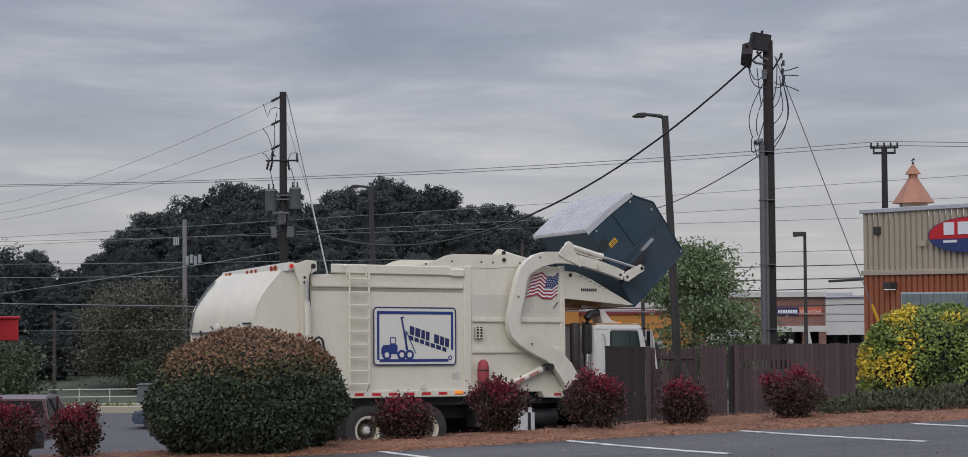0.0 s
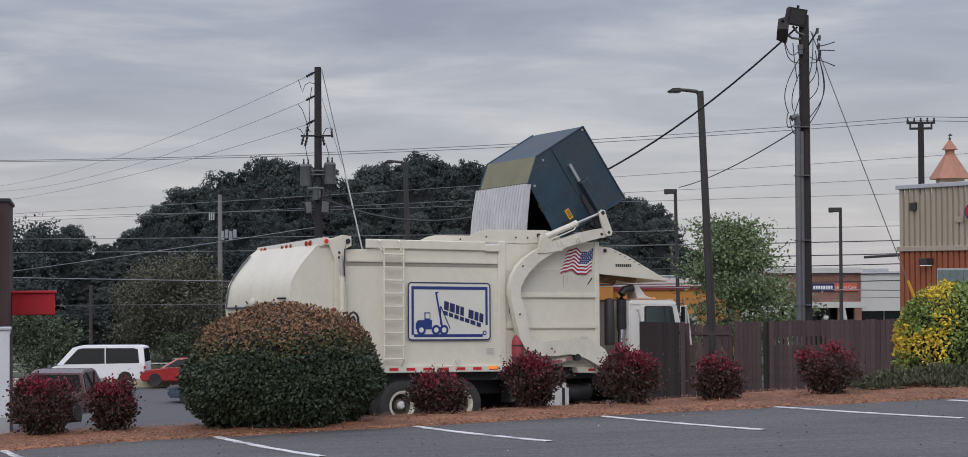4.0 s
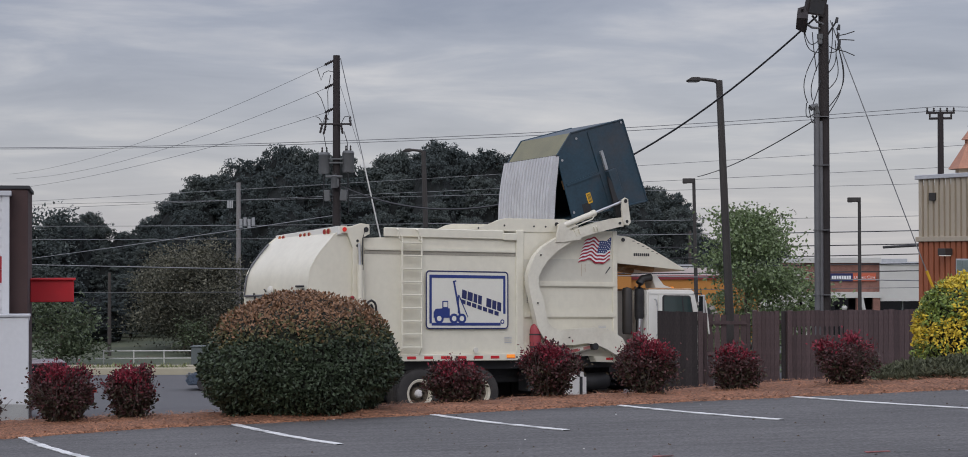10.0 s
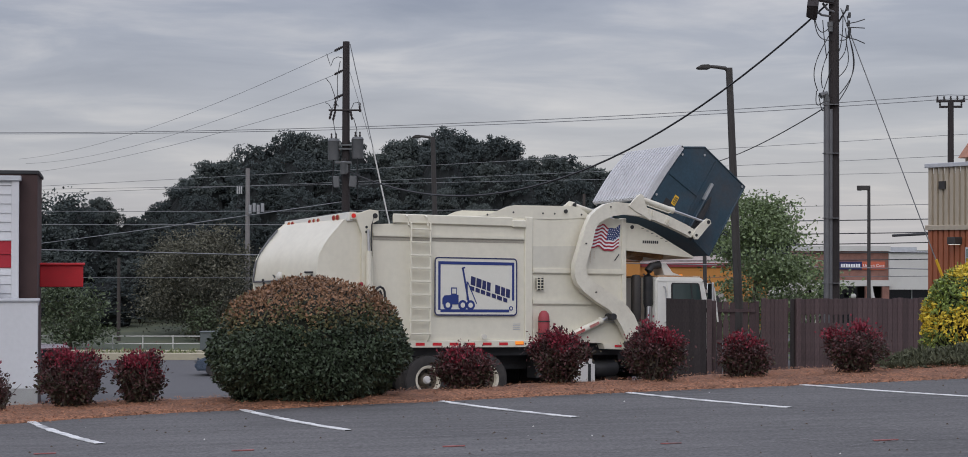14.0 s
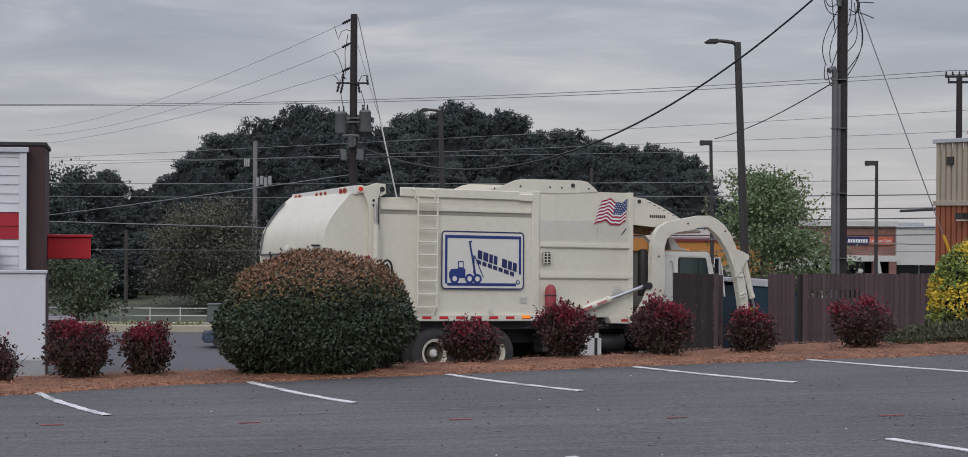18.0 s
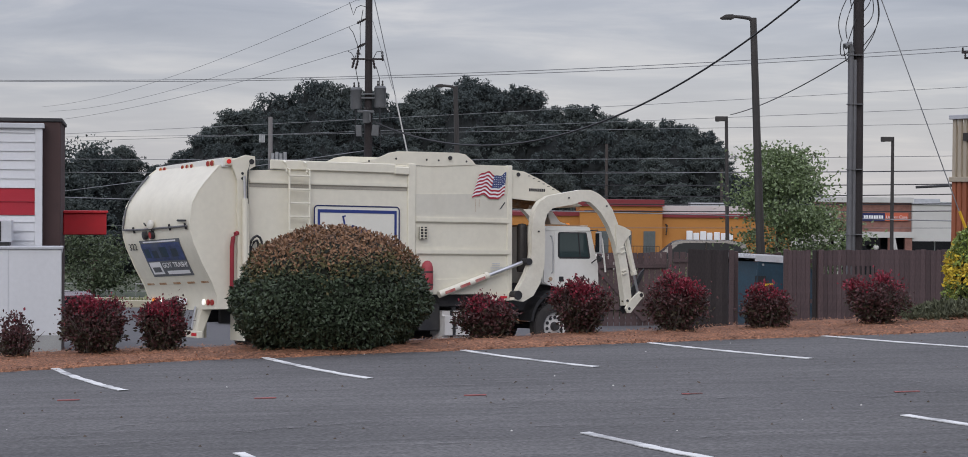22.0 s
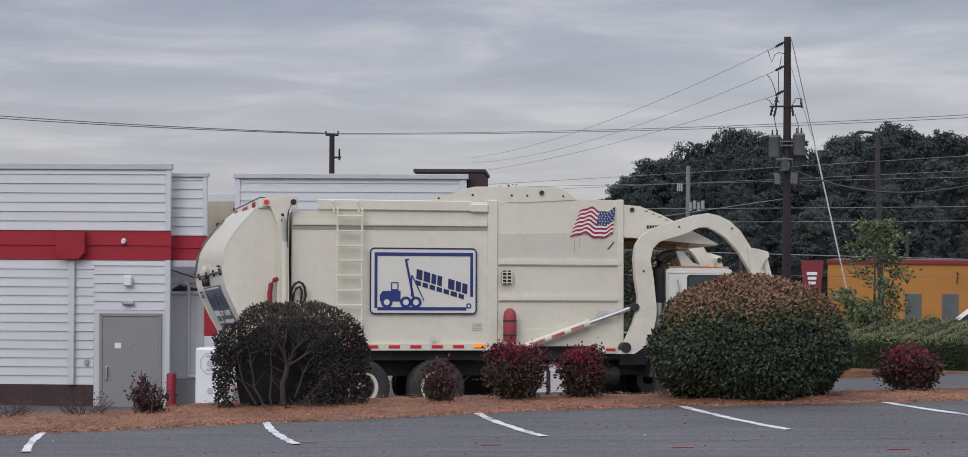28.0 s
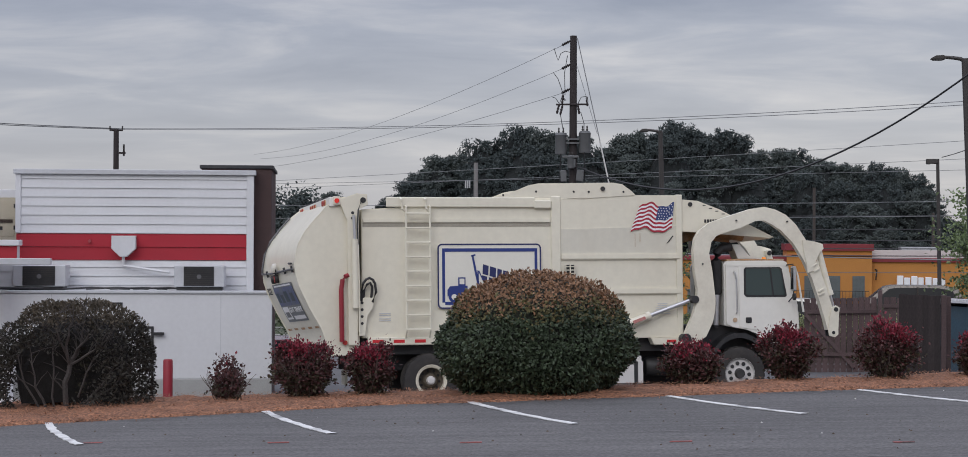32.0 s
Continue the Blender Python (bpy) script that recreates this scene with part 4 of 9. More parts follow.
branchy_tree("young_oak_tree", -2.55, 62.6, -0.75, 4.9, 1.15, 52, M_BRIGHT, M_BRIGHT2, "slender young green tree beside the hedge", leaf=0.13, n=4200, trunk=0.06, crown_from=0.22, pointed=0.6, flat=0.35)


# the pines: four kinds, then copies
def needles(name, clumps, n, size, material, parent, seed):
    """Tufts of small three-cornered sprays in flattened, rounded clumps."""
    rnd = random.Random(seed)
    vs, fs = [], []
    for c, s in clumps:
        for _ in range(n):
            v = Vector((rnd.gauss(0, 1), rnd.gauss(0, 1), rnd.gauss(0, 1))).normalized() * rnd.random() ** 0.4
            p = c + Vector((v.x, v.y, v.z * 0.6)) * s
            f = (v + Vector((rnd.gauss(0, 0.35), rnd.gauss(0, 0.35), rnd.gauss(0, 0.35)))).normalized()
            d = f.cross(Vector((rnd.gauss(0, 1), rnd.gauss(0, 1), rnd.gauss(0, 1)))).normalized()
            w = f.cross(d) * size * 0.34
            d = (d + f * 0.35) * size * rnd.uniform(0.6, 1.3)
            k = len(vs)
            vs += [(p - w)[:], (p + w)[:], (p + d)[:]]
            fs.append((k, k + 1, k + 2))
    return part(name, pydata(name, vs, fs), material, parent)


def pine(name, h, r, seed, material, bare=0.35):
    t = thing(name, None, "tall dark green pine in the wood behind the road", "tree", "pine wood")
    rnd = random.Random(seed)

    def girth(f, a):
        """Crown radius at height share f: plump, rounded at the top, lobed."""
        lobe = 1 + 0.55 * noise.noise(Vector((math.cos(a) * 2.2 + seed, math.sin(a) * 2.2, f * 6.5)))
        return r * 0.86 * max(0.05, 1 - f ** 3.0) ** 0.62 * (0.66 + 0.34 * min(1, f * 3)) * lobe

    bm = B()
    tube(bm, [(0, 0, 0), (0.1, 0, h * 0.4), (0.05, 0.1, h * 0.75), (0, 0, h * 0.96)], [0.22, 0.18, 0.11, 0.03], seg=6)
    clumps = []
    for i in range(150):
        f = rnd.random() ** 0.75 * 0.97
        z = h * (bare + (1 - bare) * f)
        a = rnd.uniform(0, 6.2832)
        reach = girth(f, a) * rnd.uniform(0.72, 1.04)
        q = Vector((math.cos(a) * reach, math.sin(a) * reach, z))
        if i % 6 == 0:
            tube(bm, [(0, 0, z - reach * 0.3), q], [0.05, 0.015], seg=4)
        # each bough ends in a few uneven tufts
        for _ in range(4):
            d = Vector((rnd.gauss(0, 0.36), rnd.gauss(0, 0.36), rnd.gauss(0.0, 0.26)))
            clumps.append((q + d, rnd.uniform(0.26, 0.52)))
    for _ in range(9):
        clumps.append((Vector((rnd.gauss(0, 0.5), rnd.gauss(0, 0.5), h * rnd.uniform(0.955, 0.995))), rnd.uniform(0.22, 0.40)))
    part("trunk", bm, M_BARK, t)
    # dense inner crown, near-black to paint the shade between the boughs
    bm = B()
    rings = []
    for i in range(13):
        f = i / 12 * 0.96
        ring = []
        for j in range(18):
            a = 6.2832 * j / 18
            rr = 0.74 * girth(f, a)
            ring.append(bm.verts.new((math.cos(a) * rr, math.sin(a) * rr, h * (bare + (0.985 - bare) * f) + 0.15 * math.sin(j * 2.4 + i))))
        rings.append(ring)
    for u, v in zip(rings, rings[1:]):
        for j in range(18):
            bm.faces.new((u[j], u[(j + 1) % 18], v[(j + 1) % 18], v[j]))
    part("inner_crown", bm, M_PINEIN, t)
    needles("crown", clumps, 34, 0.19, material, t, seed + 1)
    return t


def plant_pines():
    kinds = [pine("pine_tree", 14.0, 3.5, 61, M_PINE, 0.12), pine("pine_tree", 14.0, 4.0, 62, M_PINE2, 0.08), pine("pine_tree", 14.0, 3.2, 63, M_PINE, 0.15), pine("pine_tree", 14.0, 3.8, 64, M_PINE2, 0.05)]
    rnd = random.Random(65)
    line_x = [-60, -41, -36.5, -35.5, -34.2, -32.6, -31.3, -30.5, -29.5, -28.4, -27.3, -26.3, -25.2, -23.6, -21.7, -19.2, -17.4, -15.2, -12.3, -10.5, -9.2, -5.1, -2.9, -0.7, 1.2, 1.8, 3.0, 4.0, 5.2, 7.0, 8.0, 10.1, 12, 13.8, 15.3, 15.9, 18, 40]
    line_z = [3, 4, 6.2, 6.6, 7.6, 7.7, 7.2, 5.9, 5.6, 6.3, 7.2, 8.3, 9.3, 10.3, 10.8, 11.75, 12.1, 12.1, 11.8, 10.7, 12.1, 12.3, 12.3, 11.7, 11.5, 10.7, 10.2, 11.0, 11.1, 10.6, 9.3, 10.1, 9.5, 9.9, 8.5, 6.6, 5.0, 3.5]
    for row, (dist, drop, step) in enumerate([(158, 0.7, 2.1), (152, 0.0, 2.5), (146, 1.6, 3.1), (139, 4.6, 3.6), (133, 7.2, 4.2)]):
        x = -48.0
        while x < 24:
            xx = x + rnd.uniform(-0.8, 0.8)
            top = 0.25 + min(interp(xx * 150 / dist + dx, line_x, line_z) for dx in (-0.9, 0.0, 0.9))
            top = 3.3 + (top - 3.3) * dist / 150 - drop * rnd.uniform(0.6, 1.3) + rnd.gauss(-0.15, 0.28)
            z0 = -2.7
            if top - z0 > 2.5:
                s = (top - z0) / 14.0
                w = max(s, 0.62) * rnd.uniform(0.9, 1.15)
                m = pose(xx, math.sqrt(max(1, dist * dist - xx * xx)), z0, 0, 0, rnd.uniform(0, 360))
                k = kinds[rnd.randrange(4)]
                ob = copy_thing(k, m)
                ob.scale = (w, w, s)
            x += step
    for i, k in enumerate(kinds):
        k.matrix_basis = pose(-18 + 7 * i, 156 + 2 * i, -2.7) @ Matrix.Diagonal((0.9, 0.9, 0.86, 1))


plant_pines()
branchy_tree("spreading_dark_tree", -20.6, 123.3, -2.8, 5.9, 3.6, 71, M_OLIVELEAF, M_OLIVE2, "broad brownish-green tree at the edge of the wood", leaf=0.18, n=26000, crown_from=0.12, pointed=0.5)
branchy_tree("far_oak_tree", -35.4, 138.0, -2.8, 8.9, 3.5, 72, M_PINE, M_PINE2, "tall dark broadleaf tree above the wood", leaf=0.30, n=9000, crown_from=0.3, pointed=0.3)
branchy_tree("roadside_bush", -25.0, 107.1, -2.75, 3.4, 2.3, 73, M_BRIGHT2, M_BRIGHT2, "grey-green roadside bush behind the railing", leaf=0.22, n=4200, crown_from=0.05, pointed=0.5, group="roadside bushes")
branchy_tree("roadside_bush", -19.3, 118.0, -2.8, 1.9, 1.3, 74, M_BRIGHT2, M_DRYLEAF, "small green bush behind the railing", leaf=0.18, n=1800, crown_from=0.05, pointed=0.4, group="roadside bushes")
branchy_tree("roadside_bush", -15.9, 119.0, -2.8, 1.6, 1.5, 75, M_BRIGHT2, M_DRYLEAF, "small green bush behind the railing", leaf=0.18, n=1800, crown_from=0.05, pointed=0.4, group="roadside bushes")


def hedge():
    t = thing("scalloped_hedge", None, "broad clipped green hedge of rounded ridges along the lot", "hedge")
    green, low = [], []
    rnd = random.Random(81)
    run = Vector((1.35, 2.6, 0.52))
    for i in range(15):
        foot = Vector((-4.5 + i * 0.64, 60.3 - 0.04 * i, 0.06 + 0.03 * math.sin(i * 1.9)))
        bm = B()
        rod(bm, foot, foot + run, 0.33, seg=10)
        box(bm, foot.x - 0.33, foot.x + 0.33, foot.y - 0.2, foot.y + 0.3, -0.75, foot.z)
        # Rod and box core, coloured dark as the shade inside the hedge.
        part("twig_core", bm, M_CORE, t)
        for _ in range(3000):
            f = max(0.0, rnd.uniform(-0.30, 1.0))
            v = Vector((rnd.gauss(0, 1), rnd.gauss(-0.25, 0.8), rnd.gauss(0.5, 0.8))).normalized()
            c = foot + run * f
            r = (0.37 + 0.04 * noise.noise(c * 2.0 + v)) * (1 - abs(rnd.gauss(0, 0.04)))
            p = c + Vector((v.x * r * 0.95, v.y * r, v.z * r * 1.1))
            # Pale where the tops face up, dark elsewhere: light set by leaf colour.
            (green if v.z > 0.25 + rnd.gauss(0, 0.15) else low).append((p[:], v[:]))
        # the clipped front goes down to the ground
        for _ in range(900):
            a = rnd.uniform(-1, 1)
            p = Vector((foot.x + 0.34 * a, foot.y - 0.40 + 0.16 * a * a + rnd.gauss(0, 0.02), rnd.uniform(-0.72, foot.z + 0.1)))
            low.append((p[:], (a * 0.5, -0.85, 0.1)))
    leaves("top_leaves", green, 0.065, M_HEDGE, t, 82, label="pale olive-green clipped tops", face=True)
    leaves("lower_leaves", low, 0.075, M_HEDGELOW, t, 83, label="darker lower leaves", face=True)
    bm = B()
    prism(bm, [(-5.2, -0.9), (5.2, -0.9), (5.2, -0.60), (-5.2, -0.62)], 58.9, 60.2)
    tagged(part("hedge_bed", bm, M_MULCH), "reddish mulch strip at the foot of the hedge", "mulch", kind="structure")


hedge()

# ---- the refuse truck: x forward, the side that faces the lot at y = -1.25 ----
PIVOT = (0.95, 1.10)
FOOT = (3.974, 1.186)
CYL_TOP = (3.72, 2.84)
CRANK = (0.443, -0.12)


def wheel(parent, x, z, y, dual, front=False):
    s = -1 if y < 0 else 1
    hub = thing("wheel", pose(x, y, z))
    hub.parent = parent
    rot = Matrix.Rotation(radians(90), 4, "X")
    bm = B()
    prof = [(0.29, -0.13), (0.33, -0.14), (0.47, -0.135), (0.51, -0.11), (0.52, -0.06), (0.52, 0.06), (0.51, 0.11), (0.47, 0.135), (0.33, 0.14), (0.29, 0.13)]
    lathe(bm, prof, rot, 36, False)
    if dual:
        lathe(bm, prof, Matrix.Translation((0, -s * 0.33, 0)) @ rot, 36, False)
    for k in range(36):
        a = 2 * math.pi * k / 36
        for w in (-0.055, 0.055):
            m = Matrix.Rotation(a, 4, "Y") @ Matrix.Translation((0.521, w, 0))
            box(bm, -0.006, 0.006, -0.042, 0.042, -0.035, 0.035, m=m)
    smooth(part("tyre", bm, M_RUBBER, hub))
    bm = B()
    o = s * 0.10
    if front:
        lathe(bm, [(0.305, 0.135), (0.29, 0.128), (0.275, 0.085), (0.12, 0.095), (0.0, 0.10)], Matrix.Rotation(radians(-90 * s), 4, "X"), 32, False)
    else:
        lathe(bm, [(0.305, 0.136), (0.30, 0.142), (0.250, 0.128), (0.238, 0.05)], Matrix.Rotation(radians(-90 * s), 4, "X"), 32, False)
        # Dark tone adds the deep dish's shade to its dirt.
        dish = B()
        lathe(dish, [(0.238, 0.05), (0.222, -0.07), (0.15, -0.085), (0.135, 0.0), (0.105, 0.05), (0.0, 0.056)], Matrix.Rotation(radians(-90 * s), 4, "X"), 32, False)
        smooth(part("wheel_dish", dish, M_DISH, hub, "grimy wheel dish, darkened for recess shade"))
    smooth(part("rim", bm, M_TANK if front else M_RIM, hub))
    for k in range(10):
        a = 2 * math.pi * k / 10
        d = 0.085 if front else -0.086
        c = Vector(((0.20 if front else 0.186) * math.cos(a), s * (d + 0.012), (0.20 if front else 0.186) * math.sin(a)))
        part("hand_hole", rod(B(), c, c + Vector((0, s * 0.012, 0)), 0.040 if front else 0.026, seg=10), M_BLACK, hub)
    bm = B()
    if front:
        rod(bm, (0, s * 0.09, 0), (0, s * 0.19, 0), 0.105, 0.085, seg=16)
        part("hub_cap", bm, M_BLACK, hub)
    else:
        lathe(bm, [(0.088, 0.04), (0.085, 0.09), (0.06, 0.125), (0.0, 0.135)], Matrix.Rotation(radians(-90 * s), 4, "X"), 16, False)
        smooth(part("hub_cap", bm, M_TANK, hub, "pale domed hub cap"))
    return hub


def loft(bm, rows):
    """Skins rows of equally many points."""
    vr = [[bm.verts.new(p) for p in r] for r in rows]
    for u, v in zip(vr, vr[1:]):
        for i in range(len(u) - 1):
            bm.faces.new((u[i], u[i + 1], v[i + 1], v[i]))
    bm.faces.new(vr[0])
    bm.faces.new(vr[-1][::-1])
    for u, v in zip(vr, vr[1:]):
        bm.faces.new((u[-1], u[0], v[0], v[-1]))
    return bm


def arm_profile():
    """Outer and inner edge of the curved lifting arm, lowered."""
    outer = [(0.84, 0.98), (0.95, 1.22), (1.10, 1.55), (1.18, 1.82), (1.20, 2.05), (1.14, 2.42), (1.12, 2.80), (1.16, 3.05), (1.26, 3.21), (1.47, 3.36), (1.93, 3.51), (2.32, 3.63), (2.58, 3.67), (2.80, 3.62), (3.02, 3.52), (3.23, 3.33), (3.40, 3.08), (3.60, 2.74), (3.73, 2.40), (3.88, 2.00), (4.02, 1.50), (4.06, 1.30)]
    inner = [(1.12, 0.98), (1.36, 1.14), (1.50, 1.42), (1.55, 1.66), (1.56, 1.85), (1.50, 2.42), (1.44, 2.76), (1.49, 2.98), (1.60, 3.10), (1.76, 3.16), (2.10, 3.26), (2.40, 3.39), (2.58, 3.40), (2.75, 3.32), (2.93, 3.20), (3.08, 3.05), (3.20, 2.92), (3.40, 2.60), (3.55, 2.27), (3.68, 1.88), (3.82, 1.42), (3.86, 1.24)]
    return outer, inner


def build_arm(truck, y0, y1):
    arm = thing("lifting_arm", pose(PIVOT[0], 0, PIVOT[1]))
    arm.parent = truck
    outer, inner = arm_profile()
    bm = B()
    a, b = [], []
    px, pz = PIVOT
    for (ox, oz), (ix, iz) in zip(outer, inner):
        a.append([bm.verts.new((ox - px, y0, oz - pz)), bm.verts.new((ix - px, y0, iz - pz))])
        b.append([bm.verts.new((ox - px, y1, oz - pz)), bm.verts.new((ix - px, y1, iz - pz))])
    for i in range(len(a) - 1):
        bm.faces.new((a[i][0], a[i + 1][0], a[i + 1][1], a[i][1]))
        bm.faces.new((b[i][1], b[i + 1][1], b[i + 1][0], b[i][0]))
        bm.faces.new((a[i][0], b[i][0], b[i + 1][0], a[i + 1][0]))
        bm.faces.new((a[i][1], a[i + 1][1], b[i + 1][1], b[i][1]))
    bm.faces.new((a[0][0], a[0][1], b[0][1], b[0][0]))
    bm.faces.new((a[-1][0], b[-1][0], b[-1][1], a[-1][1]))
    bmesh.ops.bevel(bm, geom=[e for e in bm.edges if e.calc_face_angle(0) > 1.2], offset=0.018, segments=2, affect="EDGES")
    smooth(part("arm_beam", bm, M_ARM, arm), 35)
    ym = (y0 + y1) / 2
    s = -1 if y0 < 0 else 1
    yo = y0 if s < 0 else y1

    def at(x, z):
        return x - px, z - pz
    for x, z, r, label in ((1.14, 1.86, 0.075, "greasy black cylinder pin"), (PIVOT[0], PIVOT[1], 0.10, "greasy black pivot pin"), (3.92, 1.36, 0.028, "small black pin"), (1.30, 2.55, 0.016, ""), (2.0, 3.40, 0.016, ""), (3.05, 3.38, 0.016, "")):
        u, v = at(x, z)
        part("pin_boss", rod(B(), (u, ym - 0.11, v), (u, ym + 0.11, v), r, seg=14), M_BLACK, arm, label)
    # side plate that carries the fork cylinder, and the weld plates
    bm = B()
    prism(bm, [at(*q) for q in ((3.36, 3.02), (3.50, 3.00), (3.60, 2.985), (3.78, 2.935), (3.80, 2.84), (3.70, 2.76), (3.64, 2.62), (3.56, 2.40), (3.46, 2.36), (3.44, 2.55), (3.38, 2.80))], yo - 0.028, yo + 0.028, 0.006)
    smooth(part("cylinder_bracket", bm, M_ARM, arm), 30)
    for x, z, w in ((3.60, 2.52, 0.13), (3.645, 2.42, 0.13), (3.73, 2.02, 0.12), (3.745, 1.95, 0.12)):
        u, v = at(x, z)
        bm = B()
        box(bm, -w / 2, w / 2, -0.036, 0.036, -0.012, 0.012, m=Matrix.Translation((u, yo, v)) @ Matrix.Rotation(radians(-28), 4, "Y"))
        part("weld_plate", bm, M_ARM, arm)
    u, v = at(*CYL_TOP)
    part("cylinder_pin", rod(B(), (u, ym - 0.10, v), (u, ym + 0.10, v), 0.05, seg=12), M_BLACK, arm)
    # fork cylinder: barrel and rod aim at the fork crank
    bm = B()
    rod(bm, (-0.05, 0, 0), (0.92, 0, 0), 0.066, seg=16)
    rod(bm, (0.86, 0, 0), (0.945, 0, 0), 0.076, seg=16)
    rod(bm, (-0.07, 0, 0), (0.02, 0, 0), 0.078, seg=16)
    tube(bm, [(0.05, s * 0.05, -0.08), (0.08, s * 0.06, -0.10), (0.80, s * 0.06, -0.10), (0.86, s * 0.04, -0.06)], 0.014, 6)
    barrel = smooth(part("fork_cylinder", bm, M_ARM, arm))
    bm = B()
    rod(bm, (-0.98, 0, 0), (0, 0, 0), 0.032, seg=12)
    rod(bm, (-0.05, 0, 0), (0.05, 0, 0), 0.055, seg=12)
    ram = smooth(part("cylinder_rod", bm, M_STEEL, arm))
    for ob in (barrel, ram):
        ob.matrix_basis = pose(u, ym, v)
    fork = thing("fork", pose(FOOT[0] - px, 0, FOOT[1] - pz))
    fork.parent = arm
    bm = B()
    prism(bm, [(-0.10, -0.02), (-0.05, -0.10), (0.05, -0.11), (0.30, -0.16), (0.46, -0.21), (0.52, -0.14), (0.49, -0.04), (0.30, 0.03), (0.10, 0.09), (-0.05, 0.09)], yo - 0.035, yo + 0.02, 0.01)
    smooth(part("fork_crank", bm, M_ARM, fork), 30)
    bm = B()
    yi = y1 if s < 0 else y0
    prism(bm, [(-0.10, -0.07), (0.10, -0.10), (0.95, -0.05), (1.08, 0.0), (0.95, 0.04), (0.15, 0.08), (-0.06, 0.08)], min(yi - s * 0.005, yi - s * 0.055), max(yi - s * 0.005, yi - s * 0.055), 0.006)
    # Coloured black so the blade goes unnoticed in the camera's view.
    part("fork_tine", bm, M_BLACK, fork, "black steel fork blade")
    for q, r in (((0.0, 0.0), 0.034), (CRANK, 0.045)):
        part("fork_pin", rod(B(), (q[0], y0 - 0.045, q[1]), (q[0], y1 + 0.04, q[1]), r, seg=12), M_BLACK, fork)
    return arm, fork, barrel, ram, ym


def decal_box(bm, x0, x1, z0, z1, y, t=0.004):
    box(bm, x0, x1, y - t, y, z0, z1)


def round_frame(bm, x0, x1, z0, z1, r, w, y, t):
    """A flat frame with rounded corners on the plane y."""
    def ring(a0, a1, b0, b1, rr):
        pts = []
        for cx, cz, s in ((a1 - rr, b1 - rr, 0), (a0 + rr, b1 - rr, 90), (a0 + rr, b0 + rr, 180), (a1 - rr, b0 + rr, 270)):
            for k in range(6):
                a = radians(s + 18 * k)
                pts.append((cx + rr * math.cos(a), cz + rr * math.sin(a)))
        return pts
    o, i = ring(x0, x1, z0, z1, r), ring(x0 + w, x1 - w, z0 + w, z1 - w, max(0.005, r - w))
    vo = [[bm.verts.new((x, yy, z)) for x, z in o] for yy in (y - t, y)]
    vi = [[bm.verts.new((x, yy, z)) for x, z in i] for yy in (y - t, y)]
    n = len(o)
    for k in range(n):
        j = (k + 1) % n
        bm.faces.new((vo[0][k], vo[0][j], vi[0][j], vi[0][k]))
        bm.faces.new((vo[0][k], vo[1][k], vo[1][j], vo[0][j]))
        bm.faces.new((vi[0][k], vi[0][j], vi[1][j], vi[1][k]))
    return bm


def disc(bm, x, z, r, y, t=0.005, seg=20, r_in=0.0):
    if r_in:
        o = [[bm.verts.new((x + rr * math.cos(6.2832 * k / seg), y - t, z + rr * math.sin(6.2832 * k / seg))) for k in range(seg)] for rr in (r, r_in)]
        for k in range(seg):
            bm.faces.new((o[0][k], o[0][(k + 1) % seg], o[1][(k + 1) % seg], o[1][k]))
    else:
        rod(bm, (x, y - t, z), (x, y, z), r, seg=seg)
    return bm


def slanted(bm, x, z, w, h, lean, y, t=0.006):
    """One slanted block of the plain lettering."""
    c, s = math.cos(radians(lean)), math.sin(radians(lean))
    pts = [(0, 0), (w, 0), (w, h), (0, h)]
    prism(bm, [(x + px * c - pz * s * 0.2, z + px * s + pz) for px, pz in pts], y - t, y)


